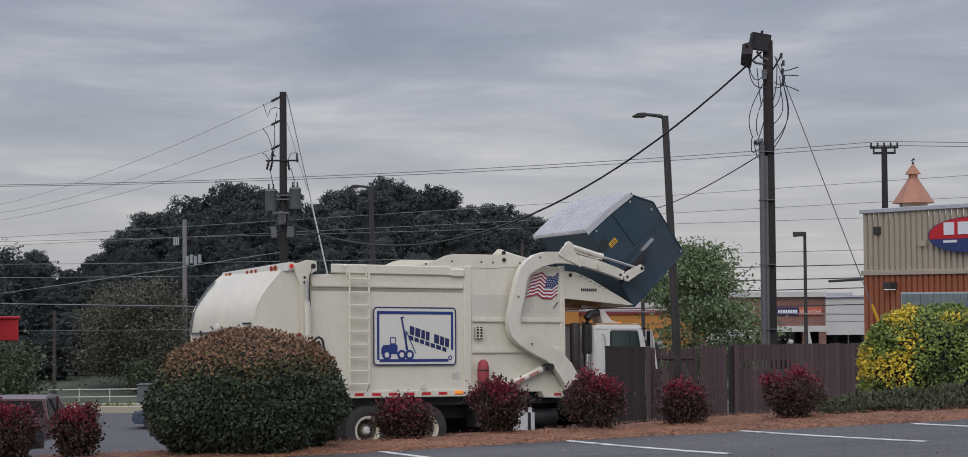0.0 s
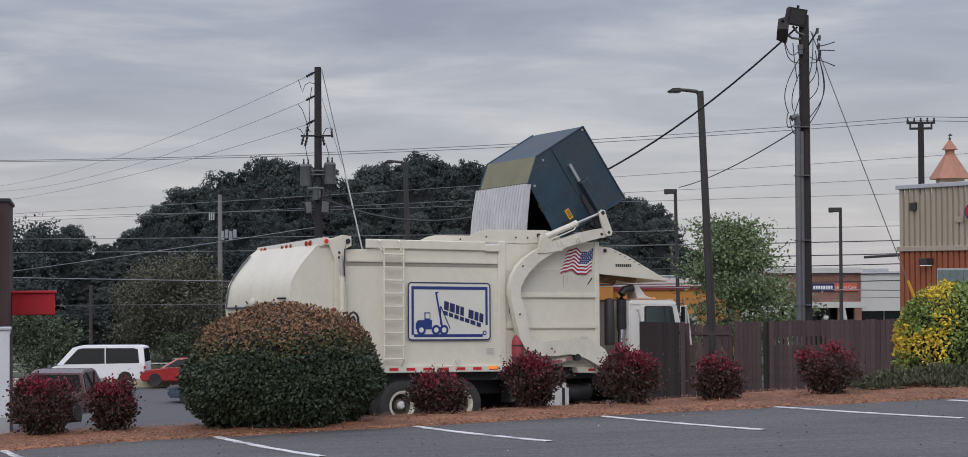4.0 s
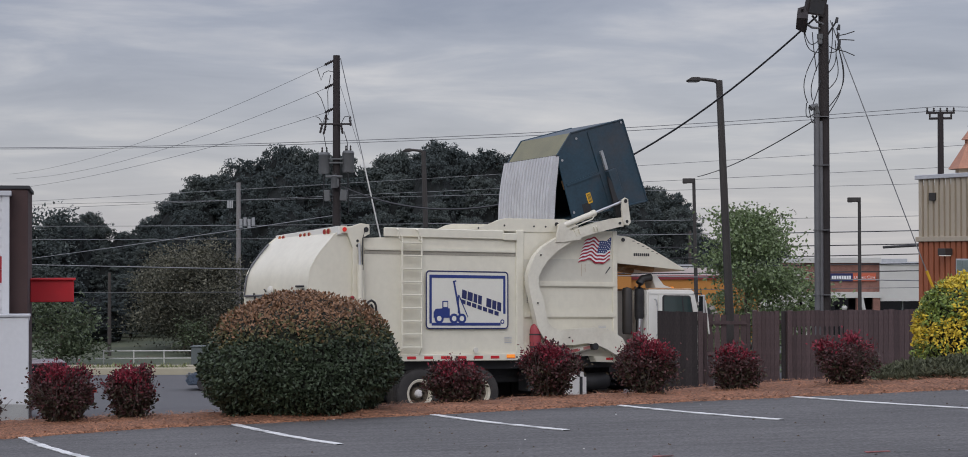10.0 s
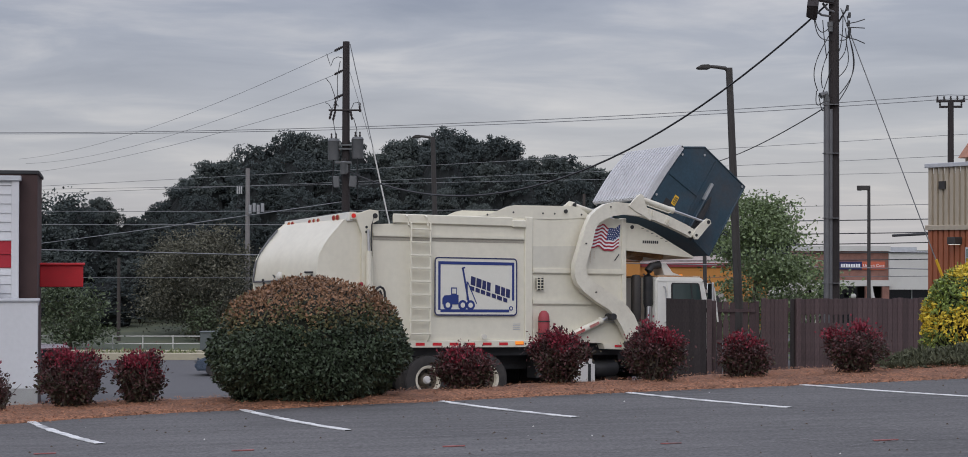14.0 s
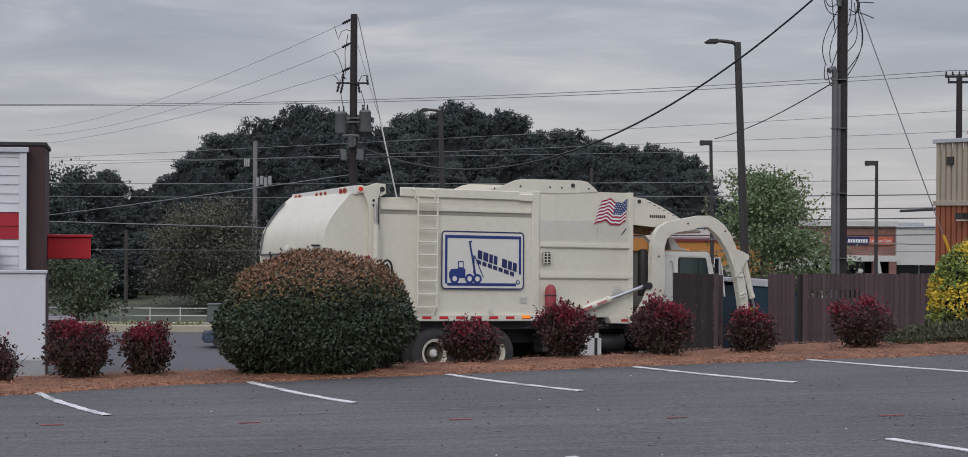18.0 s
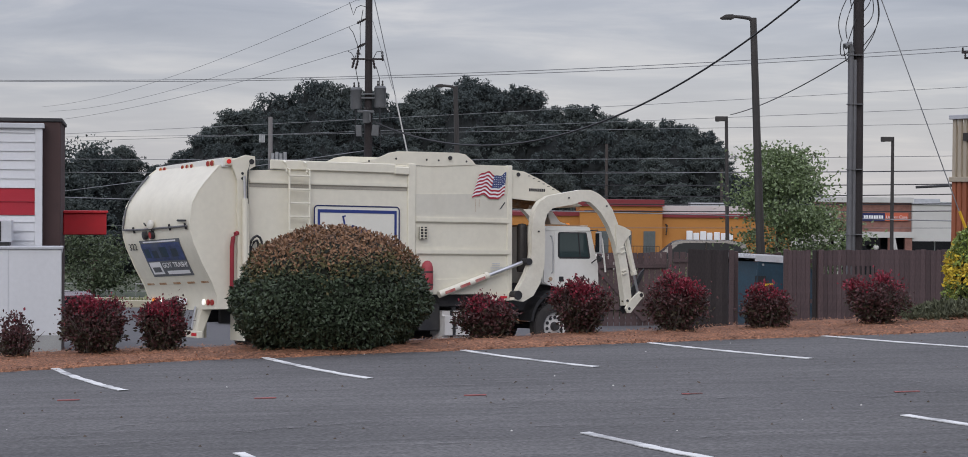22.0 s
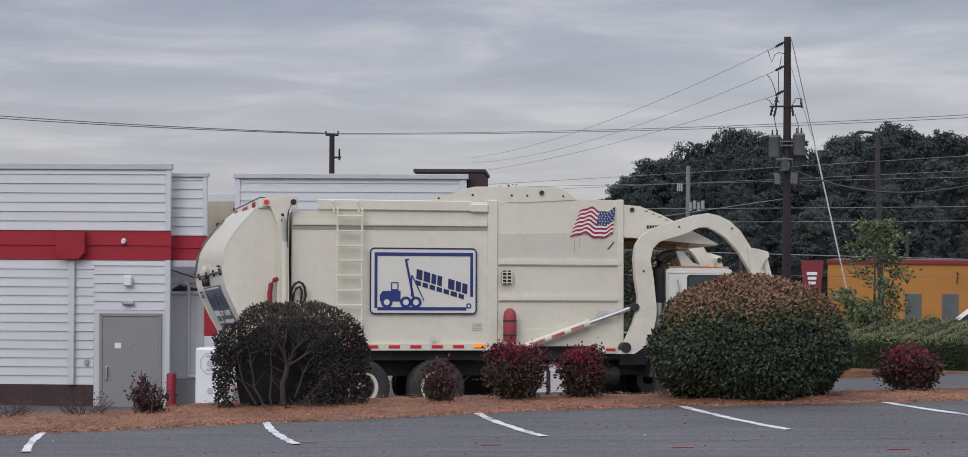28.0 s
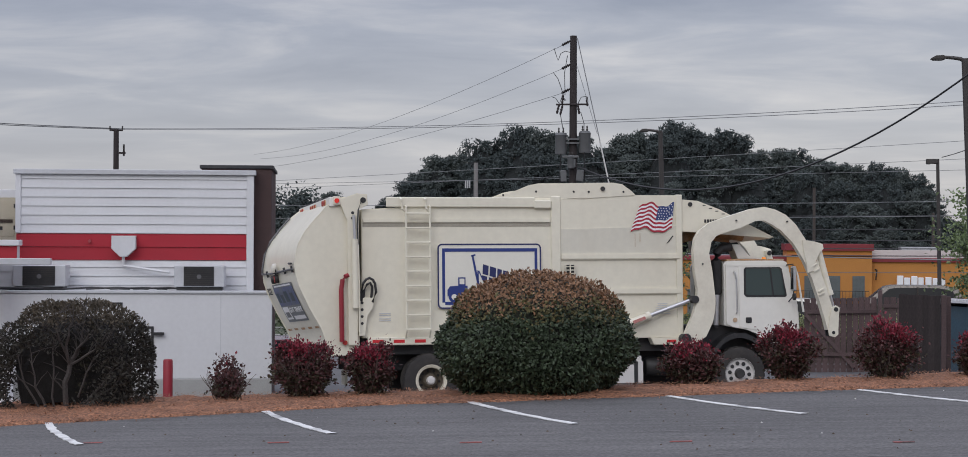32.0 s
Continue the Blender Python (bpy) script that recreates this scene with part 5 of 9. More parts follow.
def logo_sign(truck):
    """The framed company sign: a blue lorry with a hoist and two slanted rows of plain blocks."""
    y = -1.235
    x0, x1, z0, z1 = -3.90, -1.87, 1.72, 2.965
    bm = B()
    box(bm, x0 + 0.02, x1 - 0.02, y - 0.008, y + 0.01, z0 + 0.02, z1 - 0.02)
    sign = part("company_sign", bm, M_SIGNPANEL, truck, "white framed sign panel with a blue lorry")
    part("sign_border", round_frame(B(), x0, x1, z0, z1, 0.09, 0.028, y - 0.010, 0.004), M_NAVY, sign)
    bm = B()
    decal_box(bm, x0 + 0.09, x0 + 0.145, z0 + 0.12, z1 - 0.09, y - 0.010)
    decal_box(bm, x0 + 0.146, x1 - 0.13, z1 - 0.155, z1 - 0.09, y - 0.010)
    decal_box(bm, x1 - 0.129, x1 - 0.075, z0 + 0.33, z1 - 0.09, y - 0.010)
    decal_box(bm, x0 + 0.146, x1 - 0.20, z0 + 0.075, z0 + 0.135, y - 0.010)
    part("sign_inner_band", bm, M_BLUE, sign)
    bm = B()
    prism(bm, [(x0 + 0.19, z0 + 0.24), (x0 + 0.58, z0 + 0.24), (x0 + 0.58, z0 + 0.44), (x0 + 0.54, z0 + 0.44), (x0 + 0.54, z0 + 0.60), (x0 + 0.40, z0 + 0.60), (x0 + 0.40, z0 + 0.44), (x0 + 0.24, z0 + 0.43), (x0 + 0.19, z0 + 0.36)], y - 0.016, y - 0.010)
    for cx in (0.32, 0.68, 0.87):
        disc(bm, x0 + cx, z0 + 0.225, 0.108, y - 0.016, 0.004)
    prism(bm, [(x0 + 0.80, z0 + 0.31), (x0 + 0.845, z0 + 0.31), (x0 + 0.70, z1 - 0.23), (x0 + 0.66, z1 - 0.22)], y - 0.018, y - 0.012)
    prism(bm, [(x0 + 0.655, z1 - 0.22), (x0 + 0.735, z1 - 0.20), (x0 + 0.74, z1 - 0.23), (x0 + 0.66, z1 - 0.25)], y - 0.018, y - 0.012)
    prism(bm, [(x0 + 0.775, z0 + 0.34), (x0 + 0.80, z0 + 0.34), (x0 + 0.80, z0 + 0.72), (x0 + 0.775, z0 + 0.74)], y - 0.018, y - 0.012)
    prism(bm, [(x0 + 0.79, z0 + 0.72), (x0 + 0.81, z0 + 0.73), (x0 + 1.03, z0 + 0.26), (x0 + 1.015, z0 + 0.25)], y - 0.018, y - 0.012)
    part("lorry_picture", bm, M_BLUE, sign)
    part("badge", disc(B(), x1 - 0.155, z0 + 0.16, 0.05, y - 0.012, 0.004), M_BLUE, sign)
    for cx in (0.32, 0.68, 0.87):
        part("picture_wheel_centre", disc(B(), x0 + cx, z0 + 0.225, 0.055, y - 0.021, 0.003), M_SIGNPANEL, sign)
    part("picture_cab_window", box(B(), x0 + 0.425, x0 + 0.52, y - 0.0195, y - 0.0165, z0 + 0.47, z0 + 0.575), M_SIGNPANEL, sign)
    part("badge_centre", disc(B(), x1 - 0.155, z0 + 0.16, 0.025, y - 0.017, 0.003), M_SIGNPANEL, sign)
    # the two slanted lines of lettering, as plain blocks
    slope = -16.5
    k = math.tan(radians(slope))
    xx = x0 + 0.875
    for w in (0.115, 0.125, 0.09, 0.09, 0.07, 0.125, 0.10, 0.10):
        if w != 0.07:
            bm = B()
            slanted(bm, xx, z0 + 0.665 + (xx - x0 - 0.875) * k, w, 0.185, slope, y - 0.010)
            part("lettering_block", bm, M_NAVY, sign)
        xx += w + 0.022
    xx = x0 + 0.86
    for w in (0.105, 0.105, 0.105, 0.105, 0.105, 0.125, 0.105):
        bm = B()
        slanted(bm, xx, z0 + 0.555 + (xx - x0 - 0.86) * k, w, 0.085, slope, y - 0.010)
        part("small_lettering_block", bm, M_NAVY, sign)
        xx += w + 0.028


def flag_decal(truck):
    y = -1.232
    x0, x1, z0, z1 = 0.02, 0.795, 3.19, 3.76
    n = 24

    def wave(u):
        return 0.045 * math.sin(u * 8.6 - 1.1) + 0.016 * math.sin(u * 21) - 0.01 * u

    def band(bm, u0, u1, v0, v1, yy):
        seg = max(2, int(n * (u1 - u0)))
        lo, hi = [], []
        for i in range(seg + 1):
            u = u0 + (u1 - u0) * i / seg
            slant = 0.05 + 0.14 * (1 - u)
            x = x0 + (x1 - x0) * u + slant * (v0 - 0.5)
            z = z0 + (z1 - z0 - 0.06) * v0 + 0.03 + wave(u)
            zz = z0 + (z1 - z0 - 0.06) * v1 + 0.03 + wave(u)
            lo.append(bm.verts.new((x, yy, z)))
            hi.append(bm.verts.new((x + slant * (v1 - v0), yy, zz)))
        for i in range(seg):
            bm.faces.new((lo[i], lo[i + 1], hi[i + 1], hi[i]))
    bm = B()
    band(bm, 0, 1, 0, 1, y)
    flag = part("flag_decal", bm, M_SIGNWHITE, truck, "waving red white and blue striped flag decal")
    bm = B()
    for k in range(0, 13, 2):
        band(bm, 0, 1, k / 13, (k + 1) / 13, y - 0.003)
    part("red_stripes", bm, M_FLAGRED, flag)
    bm = B()
    band(bm, 0.55, 1.0, 6 / 13, 1.0, y - 0.006)
    part("blue_field", bm, M_FLAGBLUE, flag)
    bm = B()
    for r in range(5):
        for c in range(6):
            u, v = 0.59 + 0.07 * c + 0.02 * (r % 2), 0.52 + 0.1 * r
            disc(bm, x0 + (x1 - x0) * u + 0.02, z0 + (z1 - z0 - 0.06) * v + 0.03 + wave(u), 0.011, y - 0.007, 0.002, 6)
    part("star_dots", bm, M_SIGNWHITE, flag)
    bm = B()
    for xx, h in ((0.02, 0.3), (0.12, 0.2)):
        box(bm, xx - 0.003, xx + 0.003, y - 0.002, y, z0 - h, z0 - 0.02)
    part("drip_stains", bm, M_RUST, flag)


def build_truck():
    t = thing("garbage_truck", None, "white front-loading garbage truck with a curved lifting arm", "truck")
    # --- body
    bm = B()
    prism(bm, [(-5.35, 1.18), (0.97, 1.18), (0.97, 3.91), (0.05, 3.91), (-5.35, 3.62)], -1.20, 1.20, 0.012)
    part("packer_body", bm, M_TRUCK, t)
    bm = B()
    prism(bm, [(-2.85, 3.86), (-2.5, 3.92), (-2.1, 4.09), (-1.9, 4.13), (-0.42, 4.15), (-0.22, 4.12), (-0.05, 4.0), (0.06, 3.90), (-1.0, 3.84)], -1.215, -1.165, 0.008)
    prism(bm, [(-2.85, 3.86), (-2.5, 3.92), (-2.1, 4.09), (-1.9, 4.13), (-0.42, 4.15), (-0.22, 4.12), (-0.05, 4.0), (0.06, 3.90), (-1.0, 3.84)], 1.165, 1.215, 0.008)
    part("hopper_rim", bm, M_TRUCK, t)
    for x in (-2.6, -1.95, -1.2, -0.9, -0.2):
        part("rim_bolt", disc(B(), x, 3.97 if x > -2.2 else 3.9, 0.022, -1.216, 0.006, 8), M_BLACK, t)
    part("rim_plug", disc(B(), -0.62, 4.03, 0.045, -1.216, 0.03, 10), M_BLACK, t)
    bm = B()
    box(bm, -4.88, -1.98, -1.255, -1.20, 3.66, 3.855, 0.015)
    part("roof_rail", bm, M_TRUCK, t)
    bm = B()
    box(bm, -2.0, -1.66, -1.28, -1.20, 3.64, 3.80, 0.018)
    part("rail_end_box", bm, M_TRUCK, t)
    # Darker flat band paints the shadow line of the groove.
    bm = B()
    prism(bm, [(-5.33, 3.29), (-1.67, 3.30), (-1.67, 3.37), (-5.33, 3.365)], -1.208, -1.195)
    part("body_groove", bm, M_GROOVE, t)
    bm = B()
    prism(bm, [(-5.33, 3.368), (-1.67, 3.373), (-1.67, 3.45), (-5.33, 3.445)], -1.235, -1.195, 0.01)
    part("body_ledge", bm, M_TRUCK, t)
    bm = B()
    box(bm, -1.66, -1.47, -1.24, -1.19, 1.10, 3.88, 0.015)
    part("body_post", bm, M_TRUCK, t)
    for zz in (2.74, 2.06):
        bm = B()
        prism(bm, [(-1.46, zz - 0.09), (0.93, zz - 0.09), (0.93, zz + 0.03), (-1.46, zz + 0.03)], -1.25, -1.19, 0.018)
        part("hopper_rib", bm, M_TRUCK, t)
    bm = B()
    prism(bm, [(-1.46, 2.77), (0.86, 2.77), (0.86, 3.30), (-1.46, 3.24)], -1.212, -1.19)
    part("hopper_panel", bm, M_TRUCKLOW, t, "slightly darker lower-sheen hopper panel")
    bm = B()
    prism(bm, [(-1.46, 1.12), (0.95, 1.12), (0.95, 1.52), (-1.46, 1.42)], -1.23, -1.19, 0.01)
    part("hopper_sill", bm, M_TRUCK, t)
    bm = B()
    box(bm, 0.86, 0.985, -1.235, -1.10, 1.15, 3.92, 0.012)
    part("front_post", bm, M_TRUCK, t)
    bm = B()
    prism(bm, [(0.66, 2.96), (0.69, 2.97), (0.80, 3.10), (0.79, 3.12)], -1.222, -1.205)
    part("scrape_mark", bm, M_BLACK, t)
    # warning strip
    bm = B()
    box(bm, -5.25, -1.50, -1.265, -1.12, 1.04, 1.19, 0.012)
    sill = part("side_sill", bm, M_TRUCK, t)
    for k in range(9):
        x = -5.16 + k * 0.405
        bm = B()
        box(bm, x, x + 0.21, -1.271, -1.262, 1.085, 1.145)
        part("red_reflector", bm, M_RED, sill)
    bm = B()
    box(bm, -1.93, -1.72, -1.28, -1.262, 1.10, 1.17, 0.006)
    part("amber_marker", bm, M_AMBER, sill)
    bm = B()
    rod(bm, (-2.72, -1.27, 1.27), (-2.72, -1.33, 1.27), 0.055, seg=12)
    part("side_work_lamp", bm, M_BEACON, t, "round white side lamp")
    # air and warning stickers as plain bars
    for x, z, w in ((-5.02, 1.60, 0.22), (-5.02, 1.50, 0.22), (-1.95, 1.50, 0.18), (-1.95, 1.42, 0.18), (0.42, 1.66, 0.3), (0.42, 1.58, 0.3), (0.46, 1.74, 0.2)):
        for r in range(2):
            bm = B()
            decal_box(bm, x, x + w, z + 0.036 * r, z + 0.036 * r + 0.014, -1.232 if x > -1.4 else -1.205)
            part("small_print", bm, M_TRIM, t)
    # --- ladder
    lad = thing("ladder", pose(0, 0, 0))
    lad.parent = t
    for x in (-4.52, -4.06):
        bm = B()
        tube(bm, [(x, -1.22, 3.70), (x, -1.37, 3.66), (x, -1.37, 1.30), (x, -1.26, 1.18)], 0.02, 6)
        part("ladder_rail", bm, M_TRUCK, lad)
        bm = B()
        tube(bm, [(x - 0.09, -1.27, 3.83), (x - 0.09, -1.38, 3.80), (x - 0.07, -1.38, 3.62), (x + 0.02, -1.34, 3.55)], 0.022, 6)
        part("grab_handle", bm, M_TRUCK, lad)
    for k in range(9):
        bm = B()
        box(bm, -4.53, -4.05, -1.40, -1.31, 1.32 + k * 0.275, 1.352 + k * 0.275, 0.006)
        part("rung", bm, M_TRUCK, lad)
    # --- tailgate: a bulging shell, its rear face skewed to fit the camera's view
    prof = [(-5.40, 3.88), (-5.80, 3.84), (-6.02, 3.67), (-6.16, 3.51), (-6.29, 3.37), (-6.43, 3.19), (-6.54, 2.99), (-6.59, 2.79), (-6.61, 2.58), (-6.59, 2.37), (-6.525, 2.16), (-6.33, 1.75), (-6.12, 1.38), (-6.03, 1.14), (-6.03, 0.86), (-5.40, 0.86)]
    curve = prof[2:14][::-1]

    def skew(x, y):
        return x - 0.165 * (y + 1.22) * min(1.0, max(0.0, (-5.40 - x) / 0.4))

    def rear(z, y, off=0.0):
        zs, xs = [c[1] for c in curve], [c[0] for c in curve]
        x = interp(z, zs, xs)
        sl = (interp(z + 0.05, zs, xs) - interp(z - 0.05, zs, xs)) / 0.1
        nv = Vector((-1, sl)).normalized()
        return Vector((skew(x, y) + nv.x * off, y, z - 0.035 * (y + 1.22) + nv.y * off))

    bm = B()
    loft(bm, [[(skew(x, y), y, z - 0.035 * (y + 1.22)) for x, z in prof] for y in (-1.22, 1.22)])
    tail = smooth(part("tailgate", bm, M_TRUCK, t), 24)
    # raised edge beads along the shell
    for y in (-1.215, 1.215):
        bm = B()
        tube(bm, [(skew(x, y) - 0.005, y, z - 0.035 * (y + 1.22)) for x, z in prof[1:14]], 0.013, 6)
        part("edge_bead", bm, M_TRUCK, tail)
    bm = B()
    tube(bm, [rear(z, 1.15, 0.035) for z in (3.62, 3.4, 3.15, 2.9, 2.62)] + [rear(2.52, 1.15, 0.035), rear(2.50, 0.5, 0.04), rear(2.50, -0.5, 0.04), rear(2.50, -1.15, 0.04)], 0.022, 6)
    cond = part("conduit", bm, M_CONDUIT, tail, "thin wiring conduit across the tailgate")
    for y in (-1.1, -0.55, 0.1, 0.75):
        bm = B()
        rod(bm, rear(2.44, y, 0.03), rear(2.56, y, 0.05), 0.022, seg=6)
        part("pipe_clip", bm, M_BLACK, cond)
    # light bar along the top
    pa, pb = Vector((-5.87, -1.24, 3.765)), Vector((-6.18, 1.24, 3.67))
    al = (pb - pa).normalized()
    no = Vector((-al.y, al.x, 0))
    no.normalize()
    mb = Matrix((al, -no, al.cross(-no))).transposed().to_4x4()
    mb.translation = (pa + pb) / 2 + no * 0.02
    bm = B()
    box(bm, -1.27, 1.27, -0.075, 0.075, -0.085, 0.095, 0.008, m=mb)
    bar = part("light_bar", bm, M_CAB, tail)
    # Black strip under the bar paints its shadow line.
    bm = B()
    box(bm, -1.25, 1.25, -0.065, 0.06, -0.11, -0.085, m=mb)
    part("bar_gasket", bm, M_BLACK, bar)
    for k, (f, r) in enumerate(((0.13, 0.05), (0.19, 0.05), (0.44, 0.032), (0.51, 0.032), (0.58, 0.032), (0.86, 0.05), (0.92, 0.05))):
        c = pa + (pb - pa) * f + no * 0.095 + Vector((0, 0, 0.0))
        bm = B()
        rod(bm, c, c + no * 0.02, r + 0.012, seg=14)
        ring = part("lamp_ring", bm, M_RUST, bar)
        bm = B()
        rod(bm, c, c + no * 0.032, r, seg=14)
        part("marker_lamp", bm, M_AMBERDIM if k > 5 else M_REDLENS, ring, "round marker lamp")
    bm = B()
    box(bm, -5.90, -5.76, -1.30, -1.21, 3.70, 3.86, 0.008)
    sb = part("side_lamp_box", bm, M_TRUCK, tail)
    bm = B()
    rod(bm, (-5.83, -1.30, 3.78), (-5.83, -1.325, 3.78), 0.045, seg=14)
    part("marker_lamp", bm, M_REDLIT, sb, "red side marker lamp")
    # beacon and flashers at mid height
    bm = B()
    lathe(bm, [(0.0, -0.02), (0.09, -0.02), (0.095, 0.02), (0.07, 0.05), (0.0, 0.07)], Matrix.Translation(rear(2.58, 0.05, 0.075)) @ Matrix.Rotation(radians(-80), 4, "Y"), 16)
    part("work_lamp", bm, M_BEACON, tail, "round white work lamp")
    bm = B()
    tube(bm, [rear(2.48, 0.05, 0.0), rear(2.5, 0.1, 0.08), rear(2.56, 0.1, 0.09)], 0.02, 6)
    part("lamp_bracket", bm, M_BLACK, tail)
    part("lamp_stay", tube(B(), [rear(2.62, 0.40, 0.02), rear(2.57, 0.25, 0.07)], 0.016, 5), M_BLACK, tail)
    part("latch_hook", tube(B(), [rear(2.62, -0.80, 0.02), rear(2.60, -1.15, 0.06)], 0.02, 5), M_BLACK, tail)
    for y, m in ((0.12, M_REDLENS), (0.36, M_BLACK)):
        bm = B()
        rod(bm, rear(2.38, y, 0.0), rear(2.38, y, 0.07), 0.085, seg=14)
        lamp = part("flasher_housing", bm, M_BLACK, tail)
        bm = B()
        rod(bm, rear(2.38, y, 0.07), rear(2.38, y, 0.078), 0.065, seg=14)
        part("flasher_lens", bm, m, lamp)

    def rear_strip(y0, y1, z0, z1, off):
        b = B()
        rws = []
        for k in range(6):
            z = z1 + (z0 - z1) * k / 5
            rws.append([b.verts.new(rear(z, y0, off)), b.verts.new(rear(z, y1, off))])
        for u, w in zip(rws, rws[1:]):
            b.faces.new((u[0], u[1], w[1], w[0]))
        return b
    banner = part("rear_banner", rear_strip(-0.76, 0.68, 1.55, 2.28, 0.008), M_BANGREY, tail, "dark rear banner with a blue photo and a slogan")
    part("banner_photo", rear_strip(-0.73, 0.65, 1.86, 2.21, 0.012), M_BANNER, banner)
    for y, z, w, h in ((-0.55, 1.93, 0.22, 0.16), (-0.2, 1.93, 0.25, 0.2), (0.15, 1.92, 0.2, 0.15), (0.42, 1.93, 0.18, 0.18)):
        part("photo_bin", rear_strip(y, y + w, z, z + h, 0.015), M_DUMP, banner, "blue bin in the photo")
    part("banner_heading", rear_strip(-0.62, 0.55, 2.228, 2.258, 0.012), M_SIGNWHITE, banner)
    part("banner_logo", rear_strip(0.22, 0.62, 1.60, 1.84, 0.012), M_SIGNWHITE, banner)
    part("logo_mark", rear_strip(0.28, 0.56, 1.64, 1.74, 0.016), M_BANGREY, banner)
    part("banner_number_bar", rear_strip(-0.68, 0.10, 1.59, 1.66, 0.012), M_SIGNWHITE, banner)

    def rear_words(name, body, size, y, z, parent, m):
        cu = bpy.data.curves.new(name, "FONT")
        cu.body, cu.size, cu.extrude, cu.align_x, cu.align_y = body, size, 0.003, "CENTER", "CENTER"
        tx = new(name, cu)
        cu.materials.append(m)
        ex = (rear(z, y - 0.5) - rear(z, y + 0.5)).normalized()
        ey = (rear(z + 0.05, y) - rear(z - 0.05, y)).normalized()
        ez = ex.cross(ey).normalized()
        ey = ez.cross(ex)
        mm = Matrix((ex, ey, ez)).transposed().to_4x4()
        mm.translation = rear(z, y, 0.022)
        tx.parent = parent
        tx.matrix_basis = mm
    rear_words("banner_slogan", "GOT TRASH?", 0.155, -0.29, 1.77, banner, M_SIGNWHITE)
    rear_words("fleet_number", "322", 0.20, 0.93, 2.16, tail, M_BLACK)
    for y in (-0.98, -0.5, 0.0, 0.5, 0.95):
        part("drain_slot", rear_strip(y - 0.13, y + 0.13, 1.385, 1.425, 0.006), M_RUST, tail)
    for y, m in ((-1.08, M_REDLENS), (-0.94, M_REDLENS), (-0.79, M_WORK), (0.72, M_WORK), (0.86, M_REDLENS), (1.0, M_AMBER)):
        c = Vector((skew(-6.03, y), y, 0.99))
        bm = B()
        rod(bm, c, c + Vector((-0.03, 0, 0)), 0.058, seg=14)
        part("tail_lamp", bm, m, tail, "round tail lamp")
    part("plate_bar", box(B(), -6.285, -6.25, -0.28, 0.02, 0.95, 1.06), M_SIGNWHITE, tail)
    # rear frame, bumper and flaps
    bm = B()
    box(bm, -6.30, -6.18, -0.9, 0.9, 0.28, 0.42, 0.01)
    guard = part("rear_guard", bm, M_TRUCK, t)
    for y in (-0.75, -0.25, 0.25, 0.7):
        bm = B()
        box(bm, -6.305, -6.30, y - 0.12, y + 0.12, 0.32, 0.38)
        part("red_reflector", bm, M_RED, guard)
    for y in (-0.6, 0.6):
        bm = B()
        prism(bm, [(-6.1, 0.95), (-5.85, 0.95), (-6.12, 0.28), (-6.26, 0.28)], y - 0.10, y + 0.10, 0.01)
        part("guard_leg", bm, M_TRUCK, guard)
        bm = B()
        rod(bm, (-6.2, y, 0.9), (-6.28, y, 0.45), 0.025, seg=8)
        part("guard_strut", bm, M_STEEL, guard)
    bm = B()
    box(bm, -5.45, -5.40, -1.2, -0.62, 0.22, 0.9)
    part("mud_flap", bm, M_TRUCK, t)
    part("mud_flap", box(B(), -5.45, -5.40, 0.62, 1.2, 0.22, 0.9), M_TRUCK, t)
    # tailgate pillar, cylinder, pipes and hoses
    bm = B()
    prism(bm, [(-5.80, 3.80), (-5.45, 3.92), (-5.25, 3.90), (-5.24, 3.70), (-5.42, 3.62), (-5.44, 1.05), (-5.62, 1.05), (-5.62, 3.4)], -1.30, -1.21, 0.012)
    pil = part("hinge_pillar", bm, M_TRUCK, t)
    bm = B()
    rod(bm, (-5.33, -1.31, 3.79), (-5.33, -1.20, 3.79), 0.055, seg=16)
    part("hinge_pin", bm, M_BLACK, pil)
    for z in (3.55, 3.45):
        part("pillar_hole", rod(B(), (-5.53, -1.302, z), (-5.53, -1.306, z), 0.03, seg=10), M_BLACK, pil)
    bm = B()
    rod(bm, (-5.50, -1.36, 3.05), (-5.49, -1.36, 1.75), 0.06, seg=14)
    smooth(part("tailgate_cylinder", bm, M_TRUCK, t))
    bm = B()
    rod(bm, (-5.52, -1.36, 3.5), (-5.50, -1.36, 3.05), 0.028, seg=10)
    part("cylinder_rod", bm, M_STEEL, t)
    bm = B()
    tube(bm, [(-5.36, -1.32, 3.8), (-5.43, -1.35, 3.6), (-5.45, -1.36, 3.3), (-5.44, -1.37, 2.95)], 0.014, 6)
    part("hydraulic_line", bm, M_BLACK, t)
    bm = B()
    tube(bm, [(-5.44, -1.37, 2.95), (-5.42, -1.37, 2.2), (-5.42, -1.37, 1.3)], 0.016, 6)
    part("steel_line", bm, M_TRUCK, t)
    bm = B()
    prism(bm, [(-5.40, 1.95), (-5.12, 1.95), (-5.15, 1.75), (-5.27, 1.6), (-5.30, 1.22), (-5.42, 1.22)], -1.30, -1.20, 0.01)
    part("latch_plate", bm, M_TRUCK, t)
    bm = B()
    for z in (1.85, 1.72, 1.59, 1.46):
        bm = B()
        disc(bm, -5.36, z, 0.028, -1.301, 0.006, 10)
        part("latch_hole", bm, M_BLACK, t)
